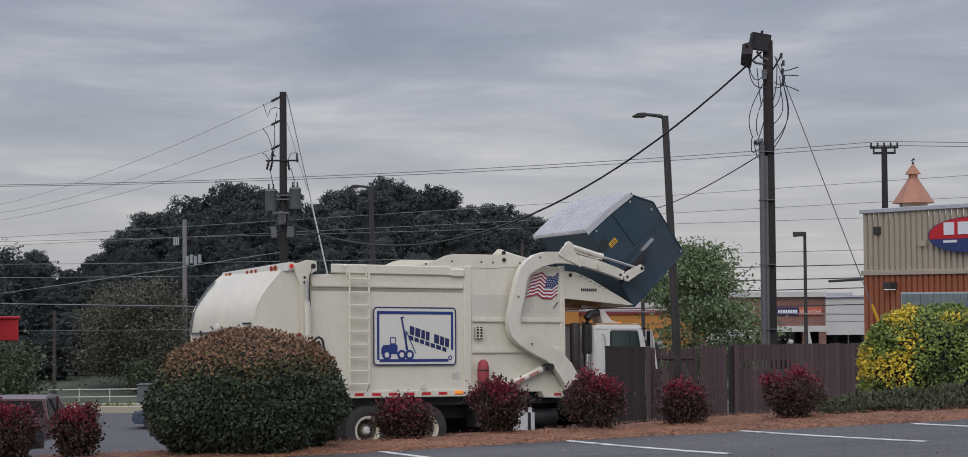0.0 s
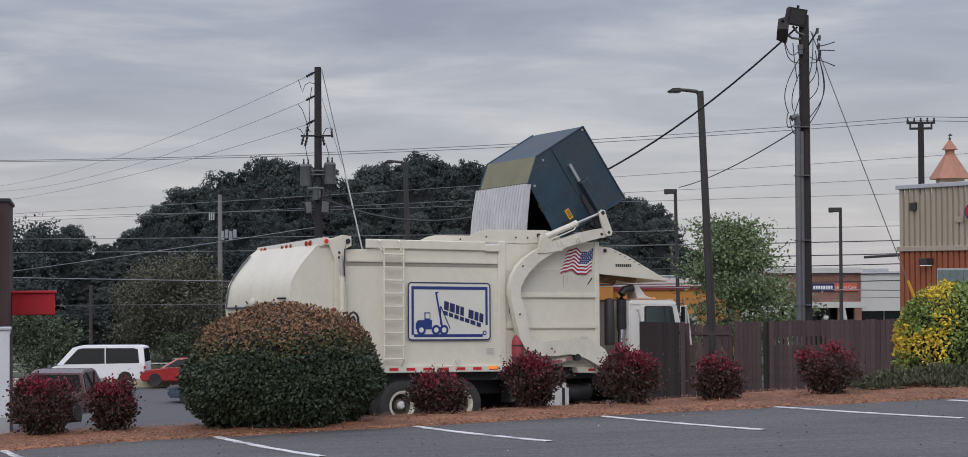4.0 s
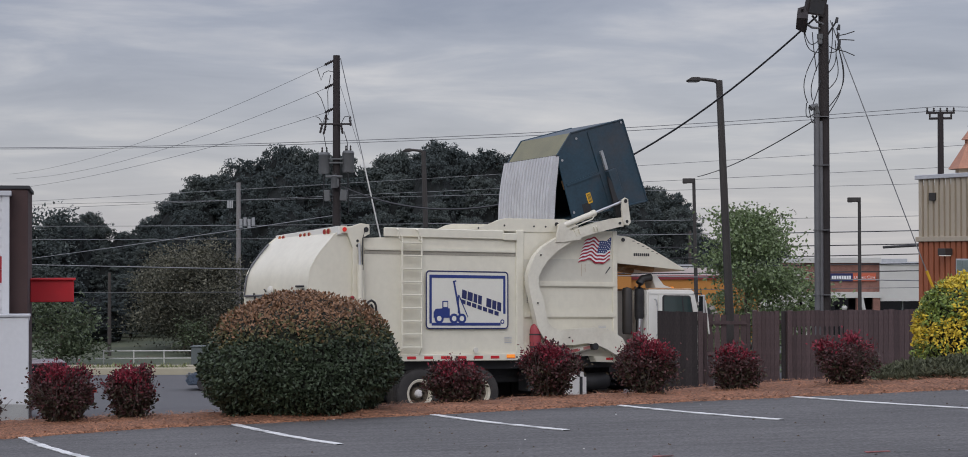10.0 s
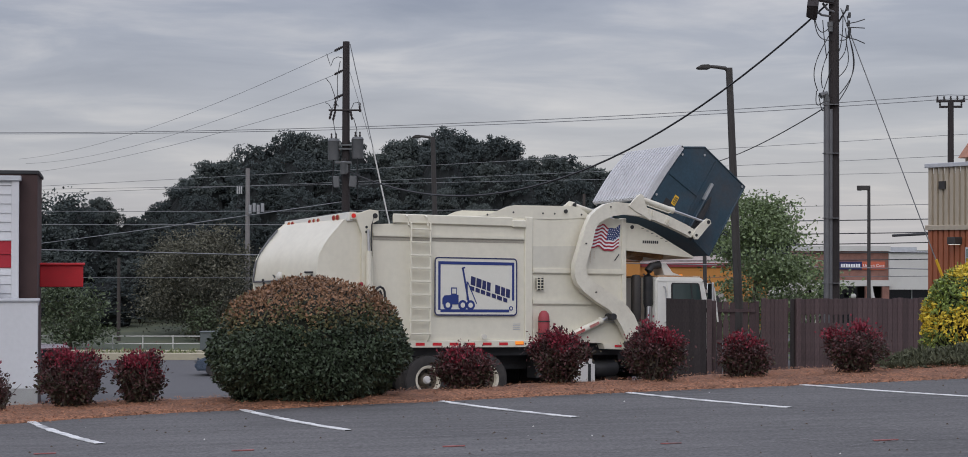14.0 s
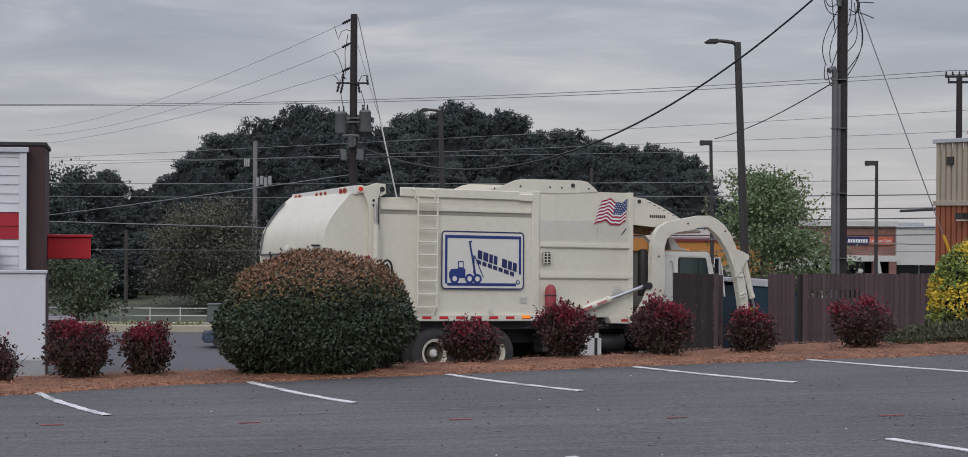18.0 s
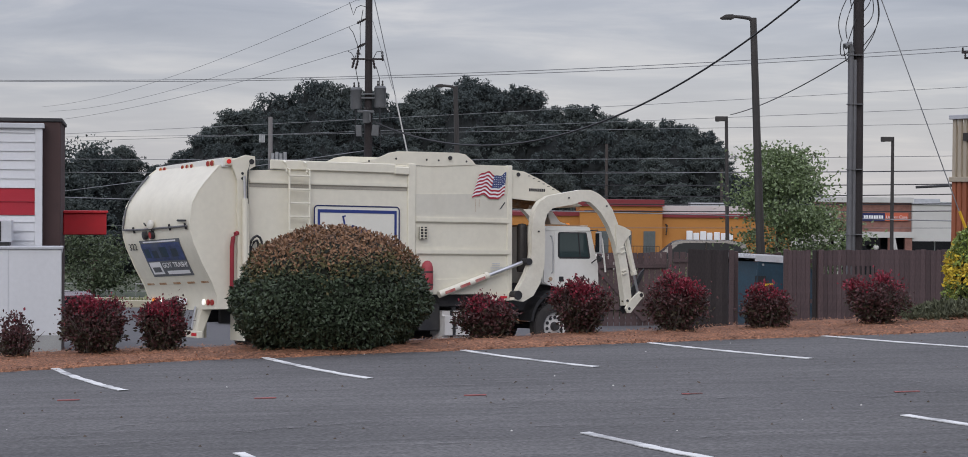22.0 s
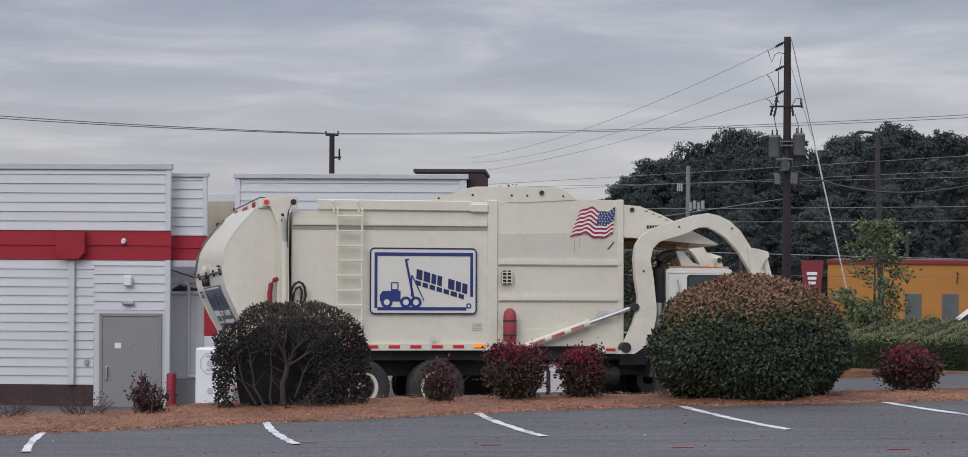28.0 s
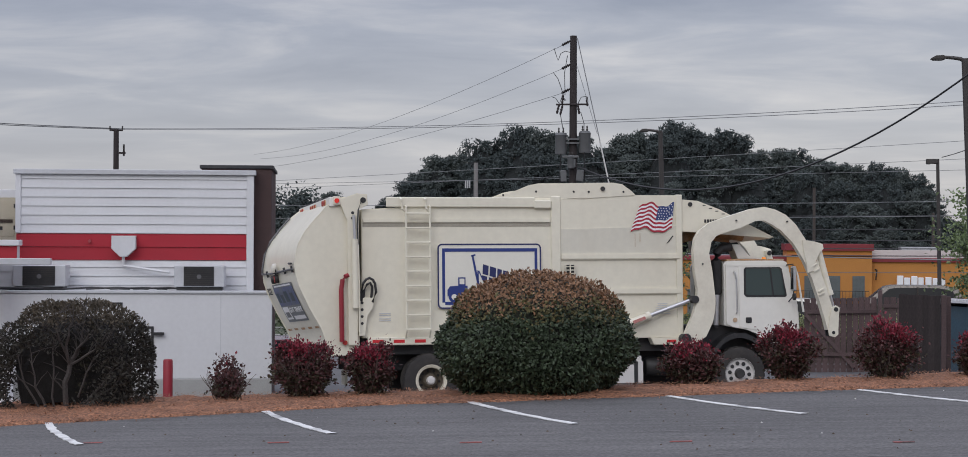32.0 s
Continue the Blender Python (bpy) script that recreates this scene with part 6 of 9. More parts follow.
    for pts in ([(-5.37, -1.29, 1.88), (-5.372, -1.32, 2.05), (-5.343, -1.33, 2.21), (-5.29, -1.34, 2.285), (-5.222, -1.34, 2.316), (-5.155, -1.34, 2.28), (-5.114, -1.33, 2.208), (-5.095, -1.32, 2.05), (-5.16, -1.29, 1.86)],
                [(-5.335, -1.26, 1.88), (-5.318, -1.29, 2.08), (-5.267, -1.30, 2.195), (-5.203, -1.30, 2.225), (-5.165, -1.29, 2.145), (-5.175, -1.28, 2.0), (-5.21, -1.25, 1.80)]):
        bm = B()
        tube(bm, pts, 0.025, 8)
        smooth(part("hydraulic_hose", bm, M_BLACK, t, "black looped hydraulic hose"))
    bm = B()
    tube(bm, [(-5.62, -1.28, 2.37), (-5.68, -1.31, 2.345), (-5.73, -1.32, 2.28), (-5.757, -1.32, 2.10), (-5.75, -1.31, 1.6), (-5.745, -1.30, 1.12)], 0.045, 8)
    smooth(part("red_pipe", bm, M_BOLLARD, t, "red painted pipe"))
    bm = B()
    rod(bm, (-5.5, -1.22, 1.1), (-5.5, -1.28, 1.1), 0.045, seg=10)
    part("red_side_lamp", bm, M_REDLIT, t)
    part("red_side_lamp", rod(B(), (-5.68, -1.22, 1.1), (-5.68, -1.28, 1.1), 0.045, seg=10), M_REDLENS, t)
    # --- chassis
    bm = B()
    for y in (-0.42, 0.42):
        box(bm, -5.6, 3.1, y - 0.05, y + 0.05, 0.55, 0.85)
    part("chassis_rail", bm, M_BLACK, t)
    bm = B()
    box(bm, -5.35, 0.95, -1.0, 1.0, 0.86, 1.17)
    part("subframe", bm, M_BLACK, t)
    # Added black boxes on the far side, darkening the gap under the body.
    for x0, x1, z0 in ((-1.95, -0.7, 0.12), (-0.65, 0.5, 0.10), (0.55, 1.55, 0.12)):
        bm = B()
        box(bm, x0, x1, 0.65, 1.15, z0, 0.9, 0.03)
        part("chassis_box", bm, M_BLACK, t, "black box added to darken the underbody")
    bm = B()
    lathe(bm, [(0.0, -0.34), (0.15, -0.34), (0.19, -0.29), (0.19, 0.29), (0.15, 0.34), (0.0, 0.34)], Matrix.Translation((0.66, -0.75, 0.55)) @ Matrix.Rotation(radians(90), 4, "Y"), 18)
    smooth(part("air_tank", bm, M_BLACK, t, "black round air tank"))
    for x, z in ((-4.03, 0.36), (-2.62, 0.36)):
        bm = B()
        rod(bm, (x, -0.9, z), (x, 0.9, z), 0.10, seg=12)
        bmesh.ops.create_uvsphere(bm, u_segments=14, v_segments=8, radius=0.26, matrix=Matrix.Translation((x, 0, z)))
        part("axle", bm, M_BLACK, t)
    bm = B()
    rod(bm, (2.13, -0.9, 0.40), (2.13, 0.9, 0.40), 0.08, seg=12)
    part("axle", bm, M_BLACK, t)
    wheels = []
    for x, z, d, f in ((-4.03, 0.36, True, False), (-2.62, 0.36, True, False), (2.13, 0.40, False, True)):
        for y in (-1.10, 1.10):
            wheels.append(wheel(t, x, z, y, d, f))
    bm = B()
    box(bm, -0.72, 0.16, -1.20, -0.60, 0.14, 0.77)
    bmesh.ops.bevel(bm, geom=[e for e in bm.edges if abs(e.verts[0].co.x - e.verts[1].co.x) > 0.1], offset=0.11, segments=5, affect="EDGES")
    tank = smooth(part("fuel_tank", bm, M_TANK, t, "pale painted rounded fuel tank"))
    for x in (-0.52, -0.02):
        bm = B()
        box(bm, x, x + 0.075, -1.208, -0.592, 0.132, 0.778)
        bmesh.ops.bevel(bm, geom=[e for e in bm.edges if abs(e.verts[0].co.x - e.verts[1].co.x) > 0.05], offset=0.115, segments=5, affect="EDGES")
        part("tank_strap", bm, M_BLACK, tank)
    part("filler_cap", rod(B(), (-0.38, -1.0, 0.76), (-0.38, -1.0, 0.84), 0.06, seg=14), M_BLACK, tank)
    bm = B()
    box(bm, -1.25, -0.75, -1.05, -0.6, 0.35, 0.95, 0.02)
    part("battery_box", bm, M_BLACK, t)
    bm = B()
    prism(bm, [(0.30, 1.12), (1.08, 1.12), (1.08, 1.02), (0.92, 0.97), (0.36, 0.99)], -1.30, -1.05, 0.01)
    part("arm_bracket", bm, M_TRUCK, t)
    bm = B()
    box(bm, 0.62, 0.80, -1.312, -1.302, 1.03, 1.08)
    part("red_reflector", bm, M_RED, t)
    # extinguisher in its red cover
    bm = B()
    lathe(bm, [(0.0, 0.0), (0.11, 0.0), (0.125, 0.05), (0.128, 0.30), (0.122, 0.48), (0.10, 0.56), (0.05, 0.61), (0.0, 0.62)], Matrix.Translation((-1.26, -1.36, 1.22)), 18)
    ext = smooth(part("fire_extinguisher", bm, M_REDFADE, t, "fire extinguisher in a faded red cover"))
    for z in (1.33, 1.6):
        bm = B()
        lathe(bm, [(0.124, -0.015), (0.131, -0.015), (0.131, 0.015), (0.124, 0.015)], Matrix.Translation((-1.26, -1.36, z)), 18, False)
        part("strap", bm, M_BLACK, ext)
    # lattice step by the post
    bm = B()
    for k in range(4):
        box(bm, -1.40, -1.20, -1.30, -1.27, 2.31 + 0.065 * k, 2.328 + 0.065 * k)
    for x in (-1.40, -1.31, -1.22):
        box(bm, x, x + 0.018, -1.30, -1.27, 2.29, 2.55)
    lat = part("lattice_step", bm, M_TRUCK, t)
    # Black plate behind the lattice paints the dark of a recess.
    part("step_recess", box(B(), -1.40, -1.20, -1.262, -1.245, 2.29, 2.55), M_BLACK, lat)
    # --- cab
    bm = B()
    prism(bm, [(1.87, 1.35), (1.87, 2.55), (1.90, 2.60), (1.97, 2.63), (3.10, 2.625), (3.18, 2.59), (3.22, 2.52), (3.36, 1.72), (3.42, 1.60), (3.44, 1.02), (3.36, 0.70), (2.78, 0.70), (2.74, 0.96), (2.56, 1.20), (2.34, 1.29), (2.04, 1.31)], -1.12, 1.12, 0.035)
    cab = smooth(part("cab", bm, M_CAB, t), 30)
    bm = B()
    box(bm, 1.93, 3.13, -1.09, 1.09, 2.615, 2.655, 0.012)
    part("roof_seam", bm, M_RUST, cab, "rust-streaked roof edge")
    bm = B()
    prism(bm, [(1.90, 2.52), (3.20, 2.515), (3.19, 2.545), (1.90, 2.55)], -1.135, -1.115)
    part("drip_rail", bm, M_CAB, cab)
    door = thing("cab_door", pose(0, 0, 0))
    door.parent = cab
    bm = B()
    prism(bm, [(2.17, 1.30), (2.17, 2.50), (3.14, 2.50), (3.27, 1.90), (3.29, 1.45), (3.24, 0.86), (2.80, 0.86), (2.76, 1.05), (2.58, 1.25)], -1.135, -1.11, 0.006)
    part("door_panel", bm, M_CAB, door)
    bm = B()
    prism(bm, [(2.27, 1.95), (2.27, 2.45), (2.31, 2.49), (3.02, 2.49), (3.06, 2.46), (3.16, 1.93), (3.13, 1.90), (2.32, 1.90)], -1.142, -1.134)
    part("window_seal", bm, M_BLACK, door)
    bm = B()
    prism(bm, [(2.31, 1.97), (2.31, 2.43), (2.34, 2.46), (3.00, 2.46), (3.03, 2.43), (3.12, 1.95), (3.10, 1.935), (2.34, 1.935)], -1.147, -1.141)
    part("window_pane", bm, M_GLASS, door, "tinted green cab window")
    bm = B()
    prism(bm, [(2.86, 1.93), (2.89, 1.93), (2.83, 2.47), (2.80, 2.47)], -1.151, -1.146)
    part("window_bar", bm, M_BLACK, door)
    bm = B()
    box(bm, 2.30, 2.42, -1.15, -1.133, 1.39, 1.50, 0.012)
    part("door_handle", bm, M_BLACK, door)
    bm = B()
    tube(bm, [(2.07, -1.13, 2.40), (2.07, -1.19, 2.38), (2.09, -1.20, 2.20), (2.10, -1.20, 1.62), (2.11, -1.13, 1.58)], 0.017, 6)
    part("grab_bar", bm, M_STEEL, cab)
    bm = B()
    rod(bm, (2.08, -1.115, 1.45), (2.08, -1.14, 1.45), 0.045, seg=12)
    part("marker_lamp", bm, M_RUST, cab, "rusty round side marker")
    mir = thing("side_mirror", pose(0, 0, 0))
    mir.parent = cab
    bm = B()
    tube(bm, [(3.16, -1.12, 2.53), (3.22, -1.34, 2.54), (3.24, -1.36, 2.40), (3.22, -1.36, 1.92), (3.20, -1.12, 1.80)], 0.014, 6)
    part("mirror_arm", bm, M_BLACK, mir)
    bm = B()
    box(bm, 3.19, 3.25, -1.46, -1.28, 2.02, 2.50, 0.015)
    part("mirror_head", bm, M_STEEL, mir, "bright steel mirror back")
    bm = B()
    box(bm, 3.182, 3.188, -1.44, -1.30, 2.05, 2.47)
    part("mirror_glass", bm, M_DARKGLASS, mir)
    bm = B()
    rod(bm, (3.20, -1.40, 1.90), (3.24, -1.40, 1.90), 0.07, seg=12)
    part("spot_mirror", bm, M_BLACK, mir)
    bm = B()
    tube(bm, [(3.24, -1.38, 2.50), (3.30, -1.40, 2.30), (3.42, -1.36, 1.60)], 0.02, 6)
    part("mirror_stay", bm, M_CAB, mir)
    bm = B()
    prism(bm, [(3.205, 2.46), (3.235, 2.47), (3.365, 1.80), (3.335, 1.79)], -1.0, 1.0)
    part("windscreen", bm, M_GLASS, cab, "tinted windscreen")
    bm = B()
    box(bm, 2.78, 3.32, -1.16, -0.7, 0.50, 0.57, 0.01)
    part("cab_step", bm, M_BLACK, cab)
    bm = B()
    box(bm, 2.80, 3.28, -1.15, -0.8, 0.74, 0.80, 0.01)
    part("cab_step", bm, M_BLACK, cab)
    bm = B()
    prism(bm, [(3.32, 0.50), (3.52, 0.50), (3.52, 0.92), (3.36, 0.96)], -1.2, 1.2, 0.02)
    part("front_bumper", bm, M_BLACK, cab)
    # low deflector and lamps on the cab roof
    bm = B()
    prism(bm, [(2.10, 2.95), (2.26, 2.95), (2.44, 2.72), (2.70, 2.66), (2.22, 2.66)], -0.95, -0.55, 0.01)
    part("roof_deflector", bm, M_CAB, cab, "bent white sheet deflector")
    for x in (2.45, 2.85):
        part("roof_lamp", rod(B(), (x, -0.7, 2.65), (x, -0.7, 2.70), 0.05, 0.035, seg=10), M_AMBER, cab)
    # wheel arch
    bm = B()
    pts_o = [(2.13 + 0.66 * math.cos(radians(a)), 0.40 + 0.80 * math.sin(radians(a))) for a in range(170, 5, -15)]
    pts_i = [(2.13 + 0.60 * math.cos(radians(a)), 0.40 + 0.70 * math.sin(radians(a))) for a in range(5, 171, 15)]
    prism(bm, pts_o + pts_i[::1], -1.24, -0.75)
    part("front_fender", bm, M_BLACK, t)
    bm = B()
    box(bm, 1.0, 2.7, -0.85, 0.85, 0.75, 1.35)
    part("engine_block", bm, M_BLACK, t)
    # stacks behind the cab
    bm = B()
    lathe(bm, [(0.0, 0), (0.10, 0.0), (0.115, 0.05), (0.115, 0.98), (0.09, 1.05), (0.0, 1.07)], Matrix.Translation((1.43, -0.95, 1.60)), 18)
    smooth(part("air_cleaner", bm, M_DARKMETAL, t))
    bm = B()
    tube(bm, [(1.72, -0.95, 1.30), (1.74, -0.95, 1.9), (1.76, -0.95, 2.0), (1.76, -0.95, 2.62), (1.77, -0.95, 2.76), (1.86, -0.95, 2.87), (2.08, -0.95, 2.90)], [0.065, 0.065, 0.11, 0.11, 0.095, 0.085, 0.085], 12)
    smooth(part("exhaust_pipe", bm, M_BLACK, t, "sooty black exhaust stack"))
    bm = B()
    tube(bm, [(1.72, -0.99, 1.35), (1.75, -0.99, 1.95)], 0.062, 12)
    smooth(part("heat_shield", bm, M_STEEL, t))
    # canopy over the cab
    bm = B()
    for y in (-1.19, 1.15):
        prism(bm, [(0.97, 3.83), (1.32, 3.80), (1.75, 3.64), (2.90, 3.08), (2.80, 3.07), (0.97, 3.20)], y, y + 0.04, 0.006)
    prism(bm, [(0.97, 3.81), (1.32, 3.78), (1.75, 3.62), (2.87, 3.07), (2.80, 3.05), (1.72, 3.56), (1.30, 3.72), (0.97, 3.75)], -1.15, 1.15)
    can = part("cab_guard", bm, M_TRUCK, t)
    bm = B()
    for k in range(6):
        x = 1.42 + k * 0.13
        part("guard_slot", box(B(), x, x + 0.06, -1.196, -1.188, 3.70 - k * 0.055, 3.715 - k * 0.055), M_BLACK, can)
    part("guard_boss", disc(B(), 1.16, 3.73, 0.045, -1.19, 0.02, 12), M_BLACK, can)
    bm = B()
    for k in range(8):
        box(bm, 1.45 + k * 0.055, 1.45 + k * 0.055 + 0.04, -1.196, -1.189, 3.37, 3.435)
    part("maker_badge_bar", bm, M_BLACK, can)
    bm = B()
    tube(bm, [(1.0, -0.5, 3.05), (1.8, -0.5, 3.2), (2.5, -0.4, 3.12)], 0.09, 8)
    tube(bm, [(1.0, 0.5, 3.05), (1.8, 0.5, 3.2), (2.5, 0.4, 3.12)], 0.09, 8)
    box(bm, 0.98, 1.02, -1.1, 1.1, 1.4, 3.15)
    part("hopper_front", bm, M_RUST, t, "rust-brown hopper front and rams")
    logo_sign(t)
    flag_decal(t)
    # --- lift cylinders, their poses keyed with the arms
    cyl = []
    for y in (-1.33, 1.33):
        c = thing("lift_cylinder", pose(-0.95, y, 1.12))
        c.parent = t
        bm = B()
        rod(bm, (0, 0, 0), (1.28, 0, 0), 0.075, seg=16)
        rod(bm, (1.22, 0, 0), (1.30, 0, 0), 0.088, seg=16)
        bar = smooth(part("cylinder_barrel", bm, M_ARM, c))
        for x in (0.12, 0.52, 0.92):
            bm = B()
            box(bm, x, x + 0.26, y * 0 - 0.079 if y < 0 else 0.073, -0.073 if y < 0 else 0.079, -0.03, 0.03)
            part("red_tape", bm, M_TAPE, bar)
        r = thing("cylinder_ram", pose(0, 0, 0))
        r.parent = c
        bm = B()
        rod(bm, (-1.1, 0, 0), (0, 0, 0), 0.045, seg=12)
        smooth(part("ram_rod", bm, M_STEEL, r))
        bm = B()
        rod(bm, (0, -0.07, 0), (0, 0.07, 0), 0.075, seg=12)
        part("ram_eye", bm, M_BLACK, r)
        cyl.append((c, r))
    arms = [build_arm(t, -1.50, -1.34), build_arm(t, 1.34, 1.50)]
    bm = B()
    rod(bm, (PIVOT[0], -1.5, PIVOT[1]), (PIVOT[0], 1.5, PIVOT[1]), 0.09, seg=14)
    part("torque_tube", bm, M_ARM, t)
    return t, arms, cyl, wheels


# ---- the steel container that is tipped ----
CE, CD, CC, CB, CA = (0.0, 0.0), (1.95, 0.01), (2.06, 1.45), (1.69, 1.97), (0.24, 2.05)


def build_container():
    t = thing("dumpster", None, "dark blue steel front-load dumpster with grey ribbed plastic lids", "dumpster")
    w = 1.08
    # walls of the tub, open under the lids
    bm = B()
    prism(bm, [CE, CD, CC, CB, CA], -w, -w + 0.03, 0.004)
    prism(bm, [CE, CD, CC, CB, CA], w - 0.03, w, 0.004)
    part("side_wall", bm, M_DUMP, t)

    def plate(p, q, name, m, inset=0.0, label=""):
        d = Vector((q[0] - p[0], q[1] - p[1])).normalized()
        n = Vector((-d.y, d.x)) * 0.03
        b = B()
        prism(b, [p, q, (q[0] + n.x, q[1] + n.y), (p[0] + n.x, p[1] + n.y)], -w + 0.03, w - 0.03)
        return part(name, b, m, t, label)
    plate(CE, CD, "floor_plate", M_DUMP)
    plate(CD, CC, "back_wall", M_DUMP)
    plate(CC, CB, "top_slope", M_OLIVE, label="olive painted slope below the lid hinge")
    plate(CA, CE, "front_wall", M_DUMP)
    # rim, stiffeners, pockets
    for s in (-1, 1):
        bm = B()
        for p, q in ((CA, CB), (CB, CC), (CC, CD), (CD, CE), (CE, CA)):
            rod(bm, (p[0], s * w, p[1]), (q[0], s * w, q[1]), 0.022, seg=6)
        part("rim_tube", bm, M_DUMP, t)
    for s in (-1, 1):
        bm = B()
        prism(bm, [(0.08, 0.98), (1.95, 0.98), (1.95, 1.03), (0.08, 1.03)], s * w - 0.02, s * w + 0.03)
        part("side_stiffener", bm, M_DUMP, t)
        bm = B()
        prism(bm, [(0.96, 1.03), (1.02, 1.03), (1.02, 1.95), (0.96, 1.95)], s * w - 0.02, s * w + 0.03)
        part("side_stiffener", bm, M_DUMP, t)
        bm = B()
        box(bm, 0.06, 0.98, s * w, s * (w + 0.16), 0.66, 0.88, 0.012)
        pk = part("fork_pocket", bm, M_DUMP, t)
        # Flat black plates paint the dark of pocket mouth and wall recess.
        part("pocket_mouth", box(B(), 0.052, 0.058, s * (w + 0.02), s * (w + 0.14), 0.68, 0.86), M_BLACK, pk)
        part("wall_recess", box(B(), 0.14, 0.46, s * (w + 0.004) - 0.004, s * (w + 0.004) + 0.004, 1.50, 1.72), M_BLACK, t)
        bm = B()
        prism(bm, [(1.0, 0.80), (1.45, 0.80), (1.45, 0.87), (1.0, 0.87)], s * w, s * w + s * 0.06)
        part("pocket_wear_plate", bm, M_GALV, t, "scuffed bare-metal strip")
        bm = B()
        box(bm, 0.42, 0.66, s * (w + 0.001), s * (w + 0.012), 1.42, 1.54)
        part("yellow_sticker", bm, M_YELLOW, t)
        bm = B()
        for k in range(3):
            box(bm, 0.45, 0.63, s * (w + 0.012), s * (w + 0.016), 1.44 + 0.03 * k, 1.453 + 0.03 * k)
        part("sticker_print", bm, M_BLACK, t)
        for q in ((0.36, 1.98), (1.9, 0.08), (1.9, 1.36), (1.55, 1.88)):
            part("corner_bolt", disc(B(), q[0], q[1], 0.03, s * (w + 0.01) if s < 0 else w + 0.02, 0.012, 8), M_GALV, t)
    bm = B()
    rod(bm, (CB[0], -w - 0.05, CB[1] + 0.03), (CB[0], w + 0.05, CB[1] + 0.03), 0.02, seg=8)
    part("lid_hinge_rod", bm, M_DARKMETAL, t)
    bm = B()
    for x in (0.25, 1.7):
        for y in (-0.8, 0.8):
            rod(bm, (x, y - 0.05, -0.05), (x, y + 0.05, -0.05), 0.06, seg=10)
    part("caster", bm, M_BLACK, t)
    # two lids, hinged at the back
    lids = []
    ln = math.hypot(CA[0] - CB[0], CA[1] - CB[1]) + 0.12
    for y0, y1 in ((-w - 0.03, -0.01), (0.01, w + 0.03)):
        lid = thing("lid", pose(CB[0], 0, CB[1] + 0.045))
        lid.parent = t
        bm = B()
        n = 9
        step = (y1 - y0) / n
        # a pressed sheet: ribs stand proud along its length
        prof = []
        for k in range(n):
            a = y0 + k * step
            prof += [(a, 0.0), (a + step * 0.25, 0.0), (a + step * 0.36, 0.05), (a + step * 0.89, 0.05)]
        prof.append((y1, 0.0))
        rows = []
        for i in range(7):
            x = -ln * i / 6
            dz = 0.05 * math.sin(math.pi * i / 6)
            rows.append([bm.verts.new((x, a, dz + z)) for a, z in prof])
        under = []
        for i in range(7):
            x = -ln * i / 6
            dz = 0.05 * math.sin(math.pi * i / 6) - 0.012
            under.append([bm.verts.new((x, y0, dz)), bm.verts.new((x, y1, dz))])
        for u, v in zip(rows, rows[1:]):
            for k in range(len(u) - 1):
                bm.faces.new((u[k], u[k + 1], v[k + 1], v[k]))
        for i in range(6):
            bm.faces.new((under[i][0], under[i + 1][0], under[i + 1][1], under[i][1]))
            bm.faces.new((rows[i][0], rows[i + 1][0], under[i + 1][0], under[i][0]))
            bm.faces.new((rows[i][-1], under[i][1], under[i + 1][1], rows[i + 1][-1]))
        bm.faces.new([*rows[6], under[6][1], under[6][0]])
        part("lid_sheet", bm, M_LID, lid)
        bm = B()
        box(bm, -ln - 0.012, -ln + 0.02, y0, y1, -0.04, 0.012, 0.004)
        part("lid_lip", bm, M_LID, lid)
        ye = y0 if y0 < -0.5 else y1
        bm = B()
        prism(bm, [(0.0, 0.03), (-ln * 0.5, 0.075), (-ln, 0.03), (-ln, -0.10), (-ln * 0.5, -0.07), (0.0, -0.08)], ye - 0.012, ye + 0.012)
        part("lid_skirt", bm, M_LID, lid)
        lids.append(lid)
    # bagged refuse that shows in the mouth
    bm = B()
    box(bm, 0.9, 1.1, -0.95, -0.9, 1.6, 1.95)
    part("inner_liner", bm, M_RUST, t)
    return t, lids

